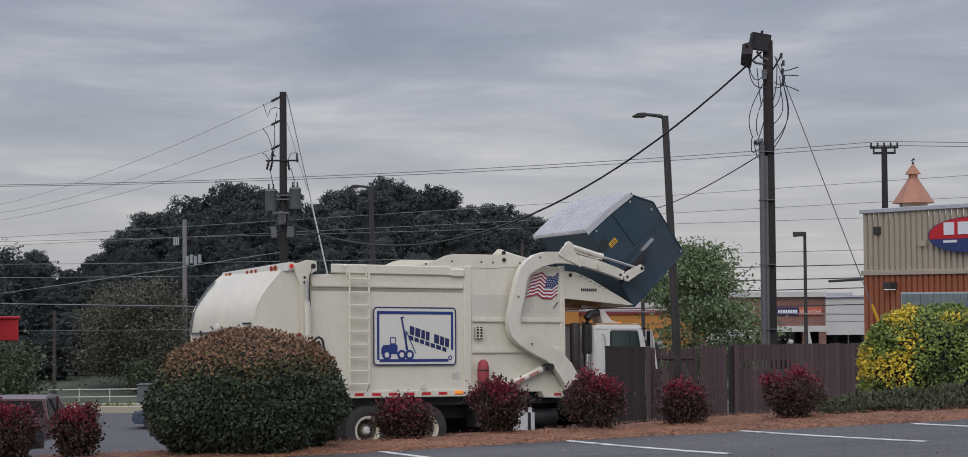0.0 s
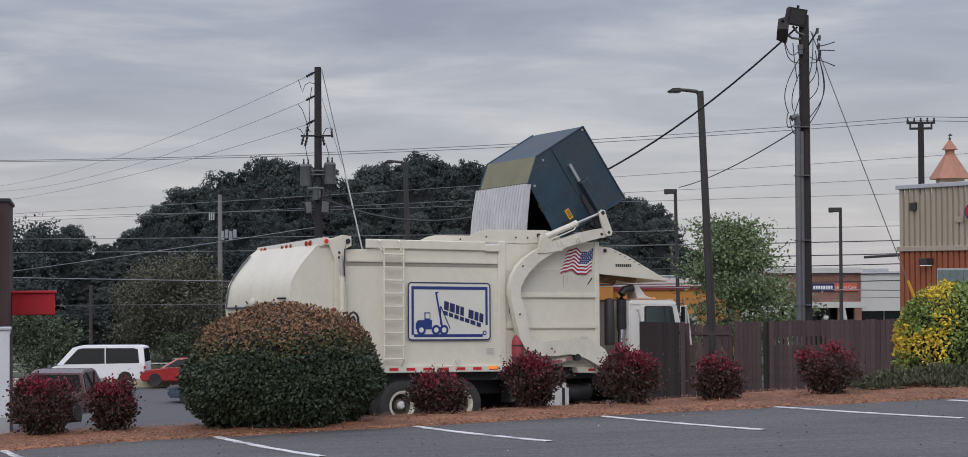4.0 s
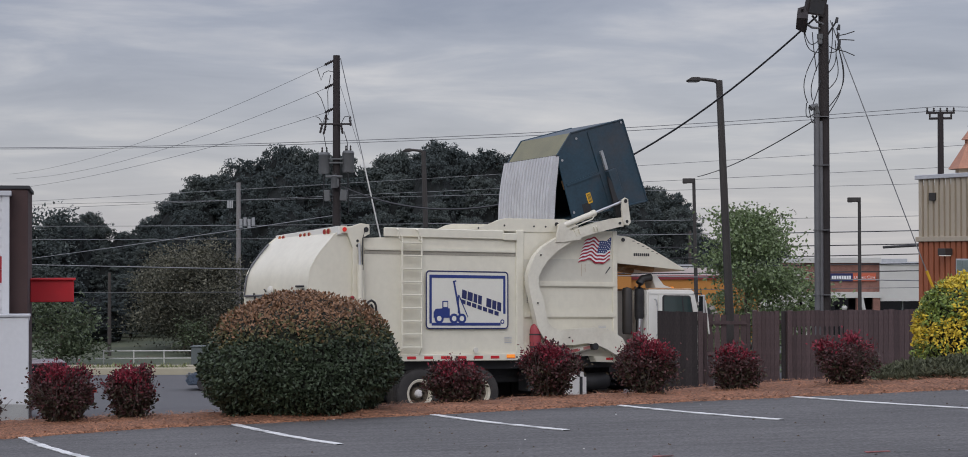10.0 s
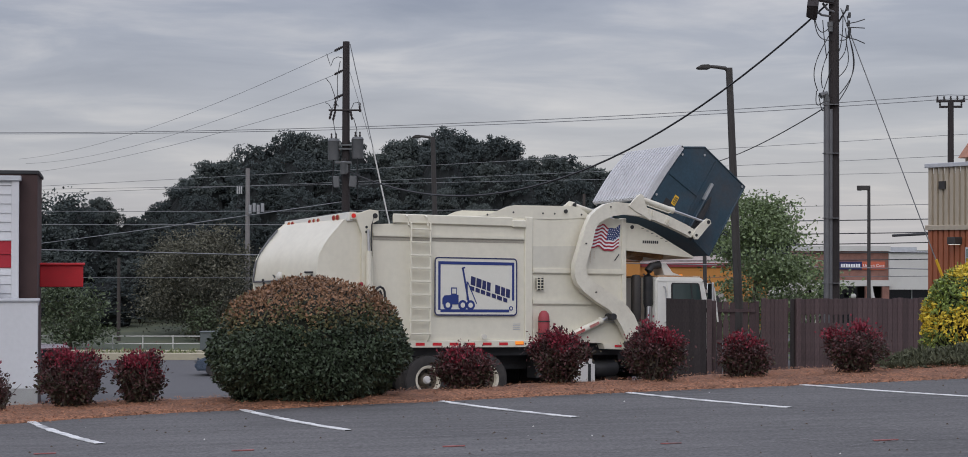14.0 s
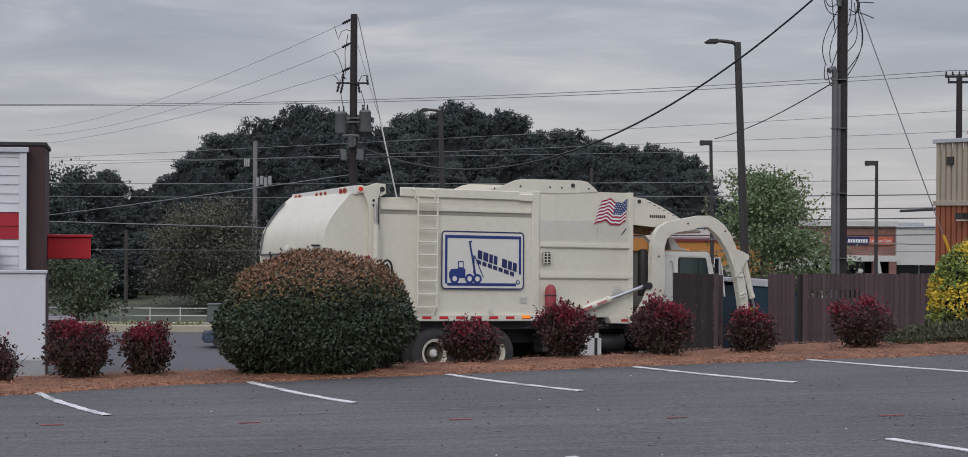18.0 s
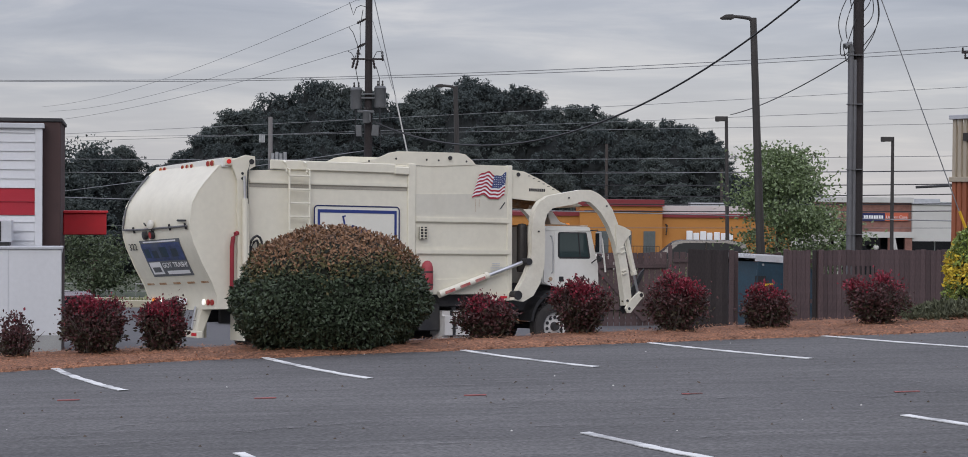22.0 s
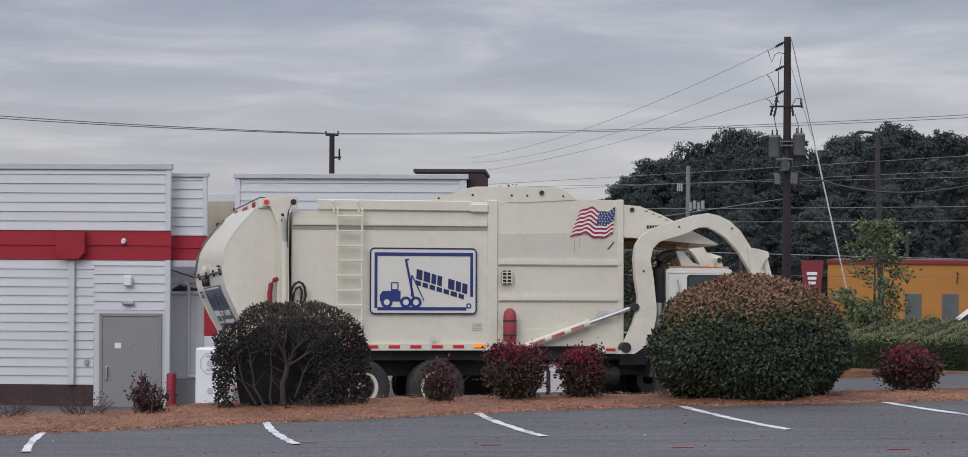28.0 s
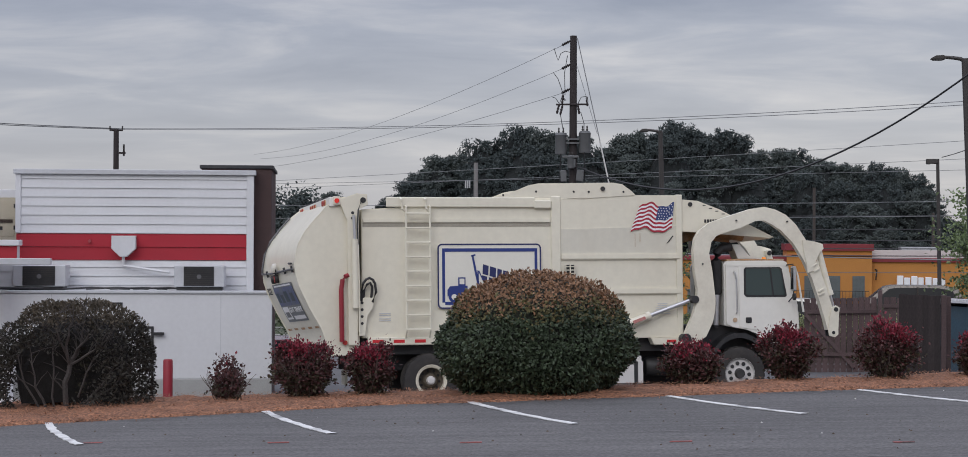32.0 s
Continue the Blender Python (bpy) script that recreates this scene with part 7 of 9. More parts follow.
# ---- dumpster enclosure: stained board fence ----
def board_run(t, p, q, z0a, z0b, top_a, top_b, w=0.14, gap=0.012, seed=1, rails=True, side=-1, name="board", stain=None, worn=(), missing=()):
    """Boards from p to q in plan with rails on the far side; tops run from top_a to top_b."""
    p, q = Vector(p), Vector(q)
    ln = (q - p).length
    d = (q - p) / ln
    ang = math.degrees(math.atan2(d.y, d.x))
    n = max(1, int(ln / (w + gap)))
    rnd = random.Random(seed)
    step = ln / n
    me = holed = None
    for i in range(n):
        k = (i + 0.5) / n
        c = p + d * ln * k
        if i in missing:
            continue
        lo, hi = z0a + (z0b - z0a) * k, top_a + (top_b - top_a) * k + rnd.uniform(-0.012, 0.012)
        if me is None:
            bm = B()
            box(bm, -w / 2, w / 2, -0.011, 0.011, 0, 1)
            first = part(name, bm, stain or M_FENCE, t)
            me = first.data
            ob = first
        else:
            ob = new(name, me)
            ob.parent = t
        if i in worn:
            if holed is None:
                bm = B()
                e = w / 2 - 0.034
                prism(bm, [(-w / 2, 0), (w / 2, 0), (w / 2, 0.775), (e, 0.782), (e, 0.852), (w / 2, 0.862), (w / 2, 1), (-w / 2, 1), (-w / 2, 0.862), (-e, 0.852), (-e, 0.782), (-w / 2, 0.775)], -0.011, 0.011)
                ob.data = part(name, bm, stain or M_FENCE, t).data
                holed = ob.data
                spare = [c2 for c2 in t.children if c2.data == holed and c2 != ob]
                for c2 in spare:
                    bpy.data.objects.remove(c2)
            ob.data = holed
        ob.matrix_basis = pose(c.x, c.y + rnd.uniform(-0.004, 0.004), lo, 0, 0, ang + rnd.uniform(-1.0, 1.0)) @ Matrix.Diagonal((1, 1, hi - lo, 1))
    if rails:
        for f in (0.10, 0.52, 0.90):
            bm = B()
            zz = (z0a + (top_a - z0a) * f, z0b + (top_b - z0b) * f)
            nrm = Vector((-d.y, d.x)) * side * -0.03
            pts = [(p.x + nrm.x, p.y + nrm.y, zz[0]), (q.x + nrm.x, q.y + nrm.y, zz[1])]
            u = Vector(pts[1]) - Vector(pts[0])
            m = Matrix.Translation((Vector(pts[0]) + Vector(pts[1])) / 2) @ u.to_track_quat("X", "Z").to_matrix().to_4x4()
            box(bm, -u.length / 2, u.length / 2, -0.019, 0.019, -0.045, 0.045, m=m)
            part("rail", bm, stain or M_FENCE, t)


def post(t, x, y, z0, z1, w=0.11, stain=None):
    bm = B()
    box(bm, x - w / 2, x + w / 2, y - w / 2, y + w / 2, z0, z1, 0.006)
    part("post", bm, stain or M_FENCE, t)


def build_fence():
    t = thing("enclosure_fence", None, "dark brown stained board fence round the dumpster pad", "fence")
    board_run(t, (5.82, 41.86), (8.83, 36.7), -0.2, -0.1, 2.13, 2.31, 0.14, 0.013, 3, worn=range(8, 19), missing=(5,))
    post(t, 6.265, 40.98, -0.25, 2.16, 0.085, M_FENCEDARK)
    post(t, 5.78, 41.97, -0.3, 2.15)
    post(t, 6.40, 40.94, -0.3, 2.17)
    t2 = thing("enclosure_fence", None, "dark brown stained back fence of the dumpster pad", "fence")
    board_run(t2, (3.95, 50.9), (6.75, 50.7), -0.45, -0.4, 1.80, 1.79, 0.15, 0.02, 5, side=1, worn=(10, 11), missing=(13,))
    post(t2, 6.80, 50.75, -0.5, 1.82)
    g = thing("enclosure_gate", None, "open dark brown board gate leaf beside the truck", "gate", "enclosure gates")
    # The near leaf's shade is put into a darker copy of the stain.
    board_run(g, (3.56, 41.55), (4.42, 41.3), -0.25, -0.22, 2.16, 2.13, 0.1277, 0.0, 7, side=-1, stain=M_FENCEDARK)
    post(g, 4.49, 41.35, -0.3, 2.14, 0.11)
    post(g, 4.64, 41.75, -0.3, 2.10, 0.09)
    g2 = thing("enclosure_gate", None, "open dark brown board gate leaf with a diagonal brace", "gate", "enclosure gates")
    board_run(g2, (1.94, 52.9), (3.92, 52.8), -0.42, -0.40, 1.69, 1.75, 0.15, 0.012, 8, side=-1)
    # frame and brace face the lot
    for a, b in (((1.96, 52.84, 1.32), (3.9, 52.74, 1.36)), ((1.96, 52.84, 0.15), (3.9, 52.74, 0.15)), ((1.98, 52.83, 1.25), (3.3, 52.76, -0.2))):
        u = Vector(b) - Vector(a)
        m = Matrix.Translation((Vector(a) + Vector(b)) / 2) @ u.to_track_quat("X", "Z").to_matrix().to_4x4()
        bm = B()
        box(bm, -u.length / 2, u.length / 2, -0.02, 0.02, -0.05, 0.05, m=m)
        part("brace", bm, M_FENCE, g2)
    post(g2, 4.0, 52.6, -0.45, 1.95)


build_fence()


# ---- white and red restaurant ----
RU = Vector((math.cos(radians(12.5)), math.sin(radians(12.5)), 0))
RN = Vector((-RU.y, RU.x, 0))
RP = Vector((-16.25, 37.1, 0))


def rest_m(depth):
    """Frame of a wall of the restaurant: x along it to the right, y into the building."""
    m = Matrix((RU, RN, Vector((0, 0, 1)))).transposed().to_4x4()
    m.translation = RP + RN * depth
    return m


def siding(t, x0, x1, z0, z1, m, material, pitch=0.19, y=0.0):
    z = z0
    while z < z1 - 0.01:
        h = min(pitch, z1 - z)
        bm = B()
        prism_pts = [(-0.028, 0.0), (-0.004, h - 0.004), (0.03, h - 0.004), (0.03, 0.0)]
        a = [bm.verts.new((x0, y + py, z + pz)) for py, pz in prism_pts]
        b = [bm.verts.new((x1, y + py, z + pz)) for py, pz in prism_pts]
        bm.faces.new(a)
        bm.faces.new(b[::-1])
        for i in range(4):
            bm.faces.new((a[i], b[i], b[(i + 1) % 4], a[(i + 1) % 4]))
        ob = part("siding_board", bm, material, t)
        z += pitch


def block(name, t, x0, x1, y0, y1, z0, z1, material, bev=0.01, label=""):
    bm = B()
    box(bm, x0, x1, y0, y1, z0, z1, bev)
    return part(name, bm, material, t, label)


def build_restaurant():
    t = thing("restaurant", rest_m(0), "white clapboard fast-food restaurant with a broad red band", "restaurant")
    # front wing with the service door
    # its face stands out past the body behind, fitting the camera's view
    block("wall", t, -9.0, 0.0, 0.04, 0.16, -0.6, 4.80, M_WHITEPANEL)
    block("wing_body", t, -9.0, -0.30, 0.16, 6.0, -0.6, 4.80, M_WHITEPANEL)
    siding(t, -9.0, -1.62, 0.2, 2.86, None, M_SIDING)
    siding(t, -1.62, -0.02, 1.80, 2.86, None, M_SIDING)
    siding(t, -9.0, 0.02, 2.87, 3.49, None, M_SIDERED, 0.31)
    siding(t, -9.0, -0.02, 3.50, 4.80, None, M_SIDING, 0.2)
    block("corner_trim", t, -0.10, 0.02, -0.035, 0.05, -0.5, 2.865, M_SIDING)
    block("corner_trim", t, -0.10, 0.02, -0.035, 0.05, 3.495, 4.80, M_SIDING)
    block("parapet_cap", t, -9.05, 0.04, -0.06, 0.16, 4.80, 4.93, M_TRIM)
    block("brick_base", t, -9.0, -1.62, -0.03, 0.05, -0.6, 0.19, M_BROWN)
    block("door_surround", t, -1.62, -0.10, -0.02, 0.04, -0.5, 1.80, M_SIDING)
    d = block("service_door", t, -1.42, -0.22, -0.045, 0.0, -0.48, 1.66, M_DOORGREY, 0.006, "flat grey steel service door")
    block("door_frame", t, -1.49, -1.42, -0.06, 0.02, -0.5, 1.70, M_DOORGREY)
    block("door_frame", t, -0.22, -0.15, -0.06, 0.02, -0.5, 1.70, M_DOORGREY)
    block("door_frame", t, -1.49, -0.15, -0.06, 0.02, 1.66, 1.73, M_DOORGREY)
    block("door_handle", d, -1.36, -1.30, -0.085, -0.045, 0.30, 0.60, M_STEEL)
    block("door_notice", d, -1.16, -1.02, -0.052, -0.045, 0.98, 1.10, M_SIGNWHITE)
    bm = B()
    rod(bm, (-0.84, -0.06, 1.05), (-0.84, -0.04, 1.05), 0.03, seg=10)
    part("peephole", bm, M_STEEL, d)
    block("downspout", t, -2.15, -2.02, -0.12, -0.03, 0.2, 2.86, M_SIDING)
    bm = B()
    prism(bm, [(-2.40, 3.46), (-1.78, 3.46), (-1.78, 3.02), (-1.92, 2.88), (-2.25, 2.88), (-2.40, 3.02)], -0.24, -0.03, 0.01)
    part("scupper_box", bm, M_SIDERED, t)
    bm = B()
    box(bm, -0.96, -0.79, -0.16, -0.03, 2.32, 2.54, 0.02)
    part("wall_lamp", bm, M_SIGNWHITE, t)
    bm = B()
    box(bm, -1.0, -0.74, -0.12, -0.03, 1.90, 1.99, 0.03)
    part("door_lamp", bm, M_GALV, t)
    bm = B()
    rod(bm, (-0.98, -0.03, 3.28), (-0.98, -0.12, 3.26), 0.055, 0.045, seg=12)
    part("wall_camera", bm, M_SIGNWHITE, t)
    block("meter_box", t, -1.80, -1.72, -0.09, -0.03, 0.62, 0.75, M_GALV)
    # recessed link: a low parapet, open to the roof unit behind it, and the red post before it
    block("link_wall", t, -0.29, 0.72, 0.44, 0.52, 2.80, 4.66, M_WHITEPANEL)
    block("link_low_wall", t, 0.74, 1.36, 0.44, 0.80, 2.80, 3.12, M_WHITEPANEL)
    block("link_back_wall", t, -0.29, 1.30, 1.40, 2.2, -0.6, 2.80, M_WHITEPANEL)
    sid = thing("link_face", pose(0, 0.4, 0))
    sid.parent = t
    siding(sid, -0.29, 0.72, 3.40, 4.66, None, M_SIDING, 0.2)
    siding(sid, -0.29, 0.74, 2.86, 3.39, None, M_SIDERED, 0.27)
    siding(sid, 0.742, 1.36, 2.86, 3.12, None, M_SIDERED, 0.27)
    siding(sid, -0.29, 1.30, 2.16, 2.80, None, M_SIDING, 0.2, y=0.96)
    block("link_corner_trim", t, 0.64, 0.73, 0.355, 0.44, 3.40, 4.66, M_SIDING)
    block("parapet_cap", t, -0.29, 0.75, 0.34, 0.54, 4.66, 4.75, M_TRIM)
    block("notch_sill", t, 0.70, 1.41, 0.33, 0.84, 3.125, 3.245, M_SIDING)
    block("canopy_beam", t, 0.03, 2.10, 0.14, 0.34, 2.72, 2.86, M_TRIM)
    block("canopy_beam_end", t, -0.20, 0.03, 0.18, 0.34, 2.72, 2.85, M_TRIM)
    block("canopy_post", t, 0.72, 0.98, 0.15, 0.33, 1.245, 2.72, M_SIDERED, 0.01, "red square canopy post")
    block("canopy_post_base", t, 0.72, 0.98, 0.15, 0.33, -0.5, 1.245, M_SIDING, 0.01)
    bm = B()
    tube(bm, [(0.12, 0.97, 2.33), (0.21, 0.95, 2.34), (0.235, 0.95, 2.30), (0.237, 0.95, 0.36), (0.26, 0.95, 0.32), (0.42, 0.95, 0.315)], 0.036, 8)
    smooth(part("white_pipe", bm, M_SIDING, t))
    bm = B()
    tube(bm, [(-0.05, 0.36, 2.66), (0.20, 0.7, 2.55), (0.62, 1.1, 2.38)], 0.014, 5)
    part("slack_cable", bm, M_WIRE, t)
    # main wall behind the cold-store box
    block("main_wall", t, 1.06, 6.24, 2.24, 2.46, -0.6, 4.74, M_WHITEPANEL)
    mw = thing("main_face", pose(0, 2.2, 0))
    mw.parent = t
    siding(mw, 1.06, 6.24, 3.40, 4.70, None, M_SIDING, 0.2)
    siding(mw, 1.06, 6.24, 2.81, 3.39, None, M_SIDERED, 0.29)
    siding(mw, 1.06, 6.24, 2.05, 2.80, None, M_SIDING, 0.2)
    block("parapet_cap", t, 1.0, 6.30, 2.1, 2.5, 4.70, 4.81, M_TRIM)
    block("corner_trim", t, 1.04, 1.16, 2.15, 2.24, 3.40, 4.70, M_SIDING)
    block("corner_trim", t, 6.10, 6.26, 2.15, 2.24, 2.0, 4.70, M_SIDING)
    bm = B()
    prism(bm, [(3.155, 3.346), (3.68, 3.346), (3.68, 3.06), (3.49, 2.88), (3.345, 2.88), (3.155, 3.06)], 1.95, 2.17, 0.01)
    part("scupper_box", bm, M_SIDING, t)
    bm = B()
    tube(bm, [(3.41, 2.06, 2.9), (3.40, 2.06, 2.70), (3.44, 2.06, 2.68), (4.42, 1.96, 2.54)], 0.036, 6)
    part("roof_drain", bm, M_SIDING, t)
    bm = B()
    rod(bm, (2.66, 2.17, 3.23), (2.66, 2.08, 3.22), 0.035, seg=10)
    part("wall_camera", bm, M_REDFADE, t)
    unit = block("roof_unit_housing", t, 0.20, 1.04, 2.50, 3.4, 3.0, 4.18, M_TAN, 0.01, "tan rooftop air handler")
    block("unit_hood", unit, 0.18, 1.05, 2.56, 3.4, 4.18, 4.36, M_SIDING, 0.01)
    for k in range(7):
        z = 3.62 + k * 0.012
        block("louvre", unit, 0.56, 0.93, 2.485, 2.50, z, z + 0.006, M_BROWN, 0)
    block("access_panel", unit, 0.55, 0.97, 2.492, 2.50, 3.32, 3.595, M_TAN, 0.004)
    block("access_label", unit, 0.55, 0.62, 2.485, 2.492, 3.46, 3.54, M_SIGNWHITE, 0)
    block("access_meter", unit, 0.64, 0.71, 2.485, 2.492, 3.46, 3.54, M_BLACK, 0)
    for z in (3.47, 3.95):
        block("unit_hinge", unit, 0.95, 0.985, 2.48, 2.50, z, z + 0.09, M_BLACK, 0)
    # brown tower block at the far corner
    block("brown_tower", t, 5.08, 6.64, 2.5, 6.0, -0.6, 4.86, M_BROWN, 0.01, "dark brown corner tower")
    block("tower_cap", t, 5.04, 6.68, 2.46, 6.1, 4.86, 4.94, M_BLACK)
    # red awning sign on the far face
    block("red_sign_box", t, 6.64, 7.62, 4.6, 5.4, 2.33, 2.83, M_RED, 0.015, "plain red box sign")
    block("red_sign_cap", t, 6.64, 7.66, 4.55, 5.45, 2.83, 2.885, M_RED, 0.01)
    # cold store box
    b = thing("cold_store", rest_m(0), "white panelled cold-store box with units on its roof", "storage box")
    block("box_wall", b, -0.29, 6.70, 1.0, 1.39, 0.26, 2.10, M_WHITEPANEL)
    block("box_base", b, -0.29, 6.70, 0.985, 1.39, -0.6, 0.26, M_CONC)
    block("roof_edge", b, -0.29, 6.74, 0.96, 1.39, 2.10, 2.16, M_TRIM)
    block("box_roof", b, 1.31, 6.70, 1.39, 2.15, 2.0, 2.14, M_TRIM, 0)
    for x in (0.37, 0.55, 2.0, 2.9, 5.6):
        block("panel_seam", b, x, x + 0.012, 0.994, 1.0, 0.27, 2.09, M_TRIM, 0)
    # a framed door, and the jamb of a second one with its lever
    for x0, x1, z0, z1 in ((3.47, 3.51, -0.1, 1.87), (2.70, 3.51, 1.87, 1.91), (4.12, 4.175, -0.1, 1.34), (3.60, 4.175, 1.34, 1.395)):
        block("door_jamb", b, x0, x1, 0.975, 1.0, z0, z1, M_BLACK, 0, "black steel door frame")
    block("door_lever", b, 4.175, 4.40, 0.90, 0.985, 1.205, 1.27, M_BLACK)
    for x0, x1 in ((1.14, 2.26), (4.58, 5.66)):
        u = thing("condenser_unit", rest_m(0), "grey rooftop condenser with a dark coil face", "air conditioner", "condenser units")
        block("casing", u, x0, x1, 1.25, 1.95, 2.24, 2.70, M_TRIM, 0.012)
        block("coil", u, x0 + 0.21, x1 - 0.22, 1.235, 1.25, 2.26, 2.68, M_BLACK, 0)
        for k in range(9):
            z = 2.29 + k * 0.042
            block("fin", u, x0 + 0.21, x1 - 0.22, 1.225, 1.235, z, z + 0.008, M_DARKMETAL, 0)
        bm = B()
        rod(bm, ((x0 + x1) / 2, 1.22, 2.46), ((x0 + x1) / 2, 1.228, 2.46), 0.05, seg=14)
        part("fan_hub", bm, M_CONDUIT, u)
        block("skid", u, x0 + 0.05, x1 - 0.05, 1.3, 1.9, 2.16, 2.24, M_BLACK, 0)
    bm = B()
    for k in range(5):
        tube(bm, [(2.2 + k * 0.5, 1.2 + 0.05 * k, 2.19), (2.8 + k * 0.55, 1.35, 2.22), (3.6 + k * 0.4, 1.6, 2.18)], 0.02, 5)
    for k in range(4):
        tube(bm, [(-0.15, 1.05 + 0.05 * k, 2.20), (0.02 + 0.04 * k, 1.12, 2.30 - 0.03 * k), (0.30, 1.15, 2.22), (0.9 + 0.3 * k, 1.2, 2.20), (1.5, 1.3, 2.18)], 0.028, 5)
    hoses = part("roof_pipe_run", bm, M_BLACK, b, "black insulated roof pipes")
    # stainless bin with octagonal notice by the service door
    f = thing("grease_bin", pose(-12.98 - 2.07, 32.75, 0.62, 0, 0, 0), "white grease bin with an octagonal notice beside the service door", "bin")
    block("bin_body", f, 1.80, 2.34, -1.35, -0.85, -0.9, 0.74, M_SIGNWHITE, 0.03)
    bm = B()
    for r, y in ((0.21, -1.355),):
        o = [bm.verts.new((2.1 + r * math.cos(radians(22.5 + 45 * k)), y, 0.46 + r * math.sin(radians(22.5 + 45 * k)))) for k in range(8)]
        i = [bm.verts.new((2.1 + (r - 0.02) * math.cos(radians(22.5 + 45 * k)), y, 0.46 + (r - 0.02) * math.sin(radians(22.5 + 45 * k)))) for k in range(8)]
        for k in range(8):
            bm.faces.new((o[k], o[(k + 1) % 8], i[(k + 1) % 8], i[k]))
    part("notice_border", bm, M_TRIM, f)
    bm = B()
    rod(bm, (2.1, -1.352, 0.46), (2.1, -1.36, 0.46), 0.07, seg=16)
    part("notice_print", bm, M_TRIM, f)
    part("bin_label", rod(B(), (2.1, -1.352, -0.03), (2.1, -1.36, -0.03), 0.06, seg=14), M_TRIM, f)
    for z in (0.57, 0.33):
        part("print_bar", box(B(), 2.02, 2.18, -1.358, -1.352, z, z + 0.04), M_TRIM, f)
    for x, y, h, z in ((-15.2, 34.83, 1.05, -0.42), (-11.55, 37.3, 1.1, -0.3), (-11.2, 42.0, 1.1, -0.3)):
        o = thing("bollard", pose(x, y, z), "red painted steel pipe bollard", "bollard", "red bollards")
        bm = B()
        lathe(bm, [(0.0, -0.1), (0.10, -0.1), (0.10, h - 0.03), (0.085, h), (0.0, h + 0.01)], Matrix(), 16)
        smooth(part("pipe", bm, M_BOLLARD, o))


build_restaurant()


# ---- ribbed cream and terracotta building ----
def build_pancake_house():
    ux = Vector((0.494, -0.87, 0)).normalized()
    uy = Vector((-ux.y, ux.x, 0))
    m = Matrix((ux, uy, Vector((0, 0, 1)))).transposed().to_4x4()
    m.translation = (11.0, 48.78, 0)
    t = thing("corner_restaurant", m, "cream over terracotta ribbed-sheet restaurant with a copper cupola", "restaurant")
    block("wall", t, 0.0, 14.0, 0.03, 12.0, -1.0, 5.2, M_CREAM)
    for k in range(46):
        x = 0.02 + k * 0.2
        block("cream_rib", t, x, x + 0.12, -0.03, 0.03, 3.86, 5.36, M_CREAM, 0)
        block("terracotta_rib", t, x, x + 0.14, -0.04, 0.03, -0.6, 3.74, M_TERRA, 0)
    block("band_trim", t, -0.05, 9.4, -0.09, 0.0, 3.74, 3.87, M_CREAM)
    block("parapet_cap", t, -0.06, 14.05, -0.10, 0.3, 5.36, 5.47, M_TRIM)
    win = block("window_frame", t, 1.42, 6.1, -0.07, -0.03, 1.4, 3.30, M_TRIM, 0)
    for r in range(8):
        for c in range(20):
            block("glass_block", win, 1.46 + c * 0.23, 1.46 + c * 0.23 + 0.215, -0.085, -0.07, 1.45 + r * 0.228, 1.45 + r * 0.228 + 0.213, M_BLOCKGLASS, 0)
    lamp = block("wall_lamp", t, 1.0, 1.28, -0.3, -0.04, 3.38, 3.56, M_DARKMETAL)
    block("lamp_lens", lamp, 1.03, 1.25, -0.28, -0.08, 3.365, 3.38, M_WORK, 0)
    block("vent", t, 0.45, 0.68, -0.08, -0.03, 4.8, 5.0, M_DARKMETAL, 0)
    block("vent", t, 2.05, 2.35, -0.06, -0.03, 4.45, 4.6, M_CREAM, 0)
    # oval sign in plain red and blue
    bm = B()
    rod(bm, (0, -0.10, 0), (0, -0.16, 0), 1.0, seg=36)
    sign = part("sign_oval", bm, M_FLAGBLUE, t, "blue and red oval shop sign")
    sign.matrix_basis = Matrix.Translation((3.95, 0, 4.70)) @ Matrix.Diagonal((1.45, 1, 0.44, 1))
    bm = B()
    o = [bm.verts.new((math.cos(radians(a)) * 0.97, -0.165, math.sin(radians(a)) * 0.97)) for a in range(-12, 193, 12)]
    bm.faces.new(o)
    part("sign_upper", bm, M_RED, sign)
    block("sign_bar", sign, -0.62, -0.30, -0.172, -0.165, -0.42, -0.28, M_SIGNWHITE, 0)
    for k in range(4):
        block("sign_letter_block", sign, -0.6 + k * 0.33, -0.6 + k * 0.33 + 0.24, -0.18, -0.166, 0.02, 0.72, M_SIGNWHITE, 0)
    # cupola on the roof
    c = thing("cupola", pose(12.28, 48.6, 4.98) @ Matrix.Diagonal((0.72, 0.72, 0.77, 1)), "copper-coloured pyramid cupola with a finial", "cupola")
    bm = B()
    bmesh.ops.create_cone(bm, cap_ends=True, segments=4, radius1=0.62, radius2=0.62, depth=1.2, matrix=Matrix.Translation((0, 0, 0.30)) @ Matrix.Rotation(radians(40), 4, "Z"))
    part("cupola_base", bm, M_CREAM, c)
    bm = B()
    bmesh.ops.create_cone(bm, cap_ends=True, segments=8, radius1=0.78, radius2=0.18, depth=0.85, matrix=Matrix.Translation((0, 0, 1.26)))
    part("lower_roof", bm, M_COPPER, c)
    bm = B()
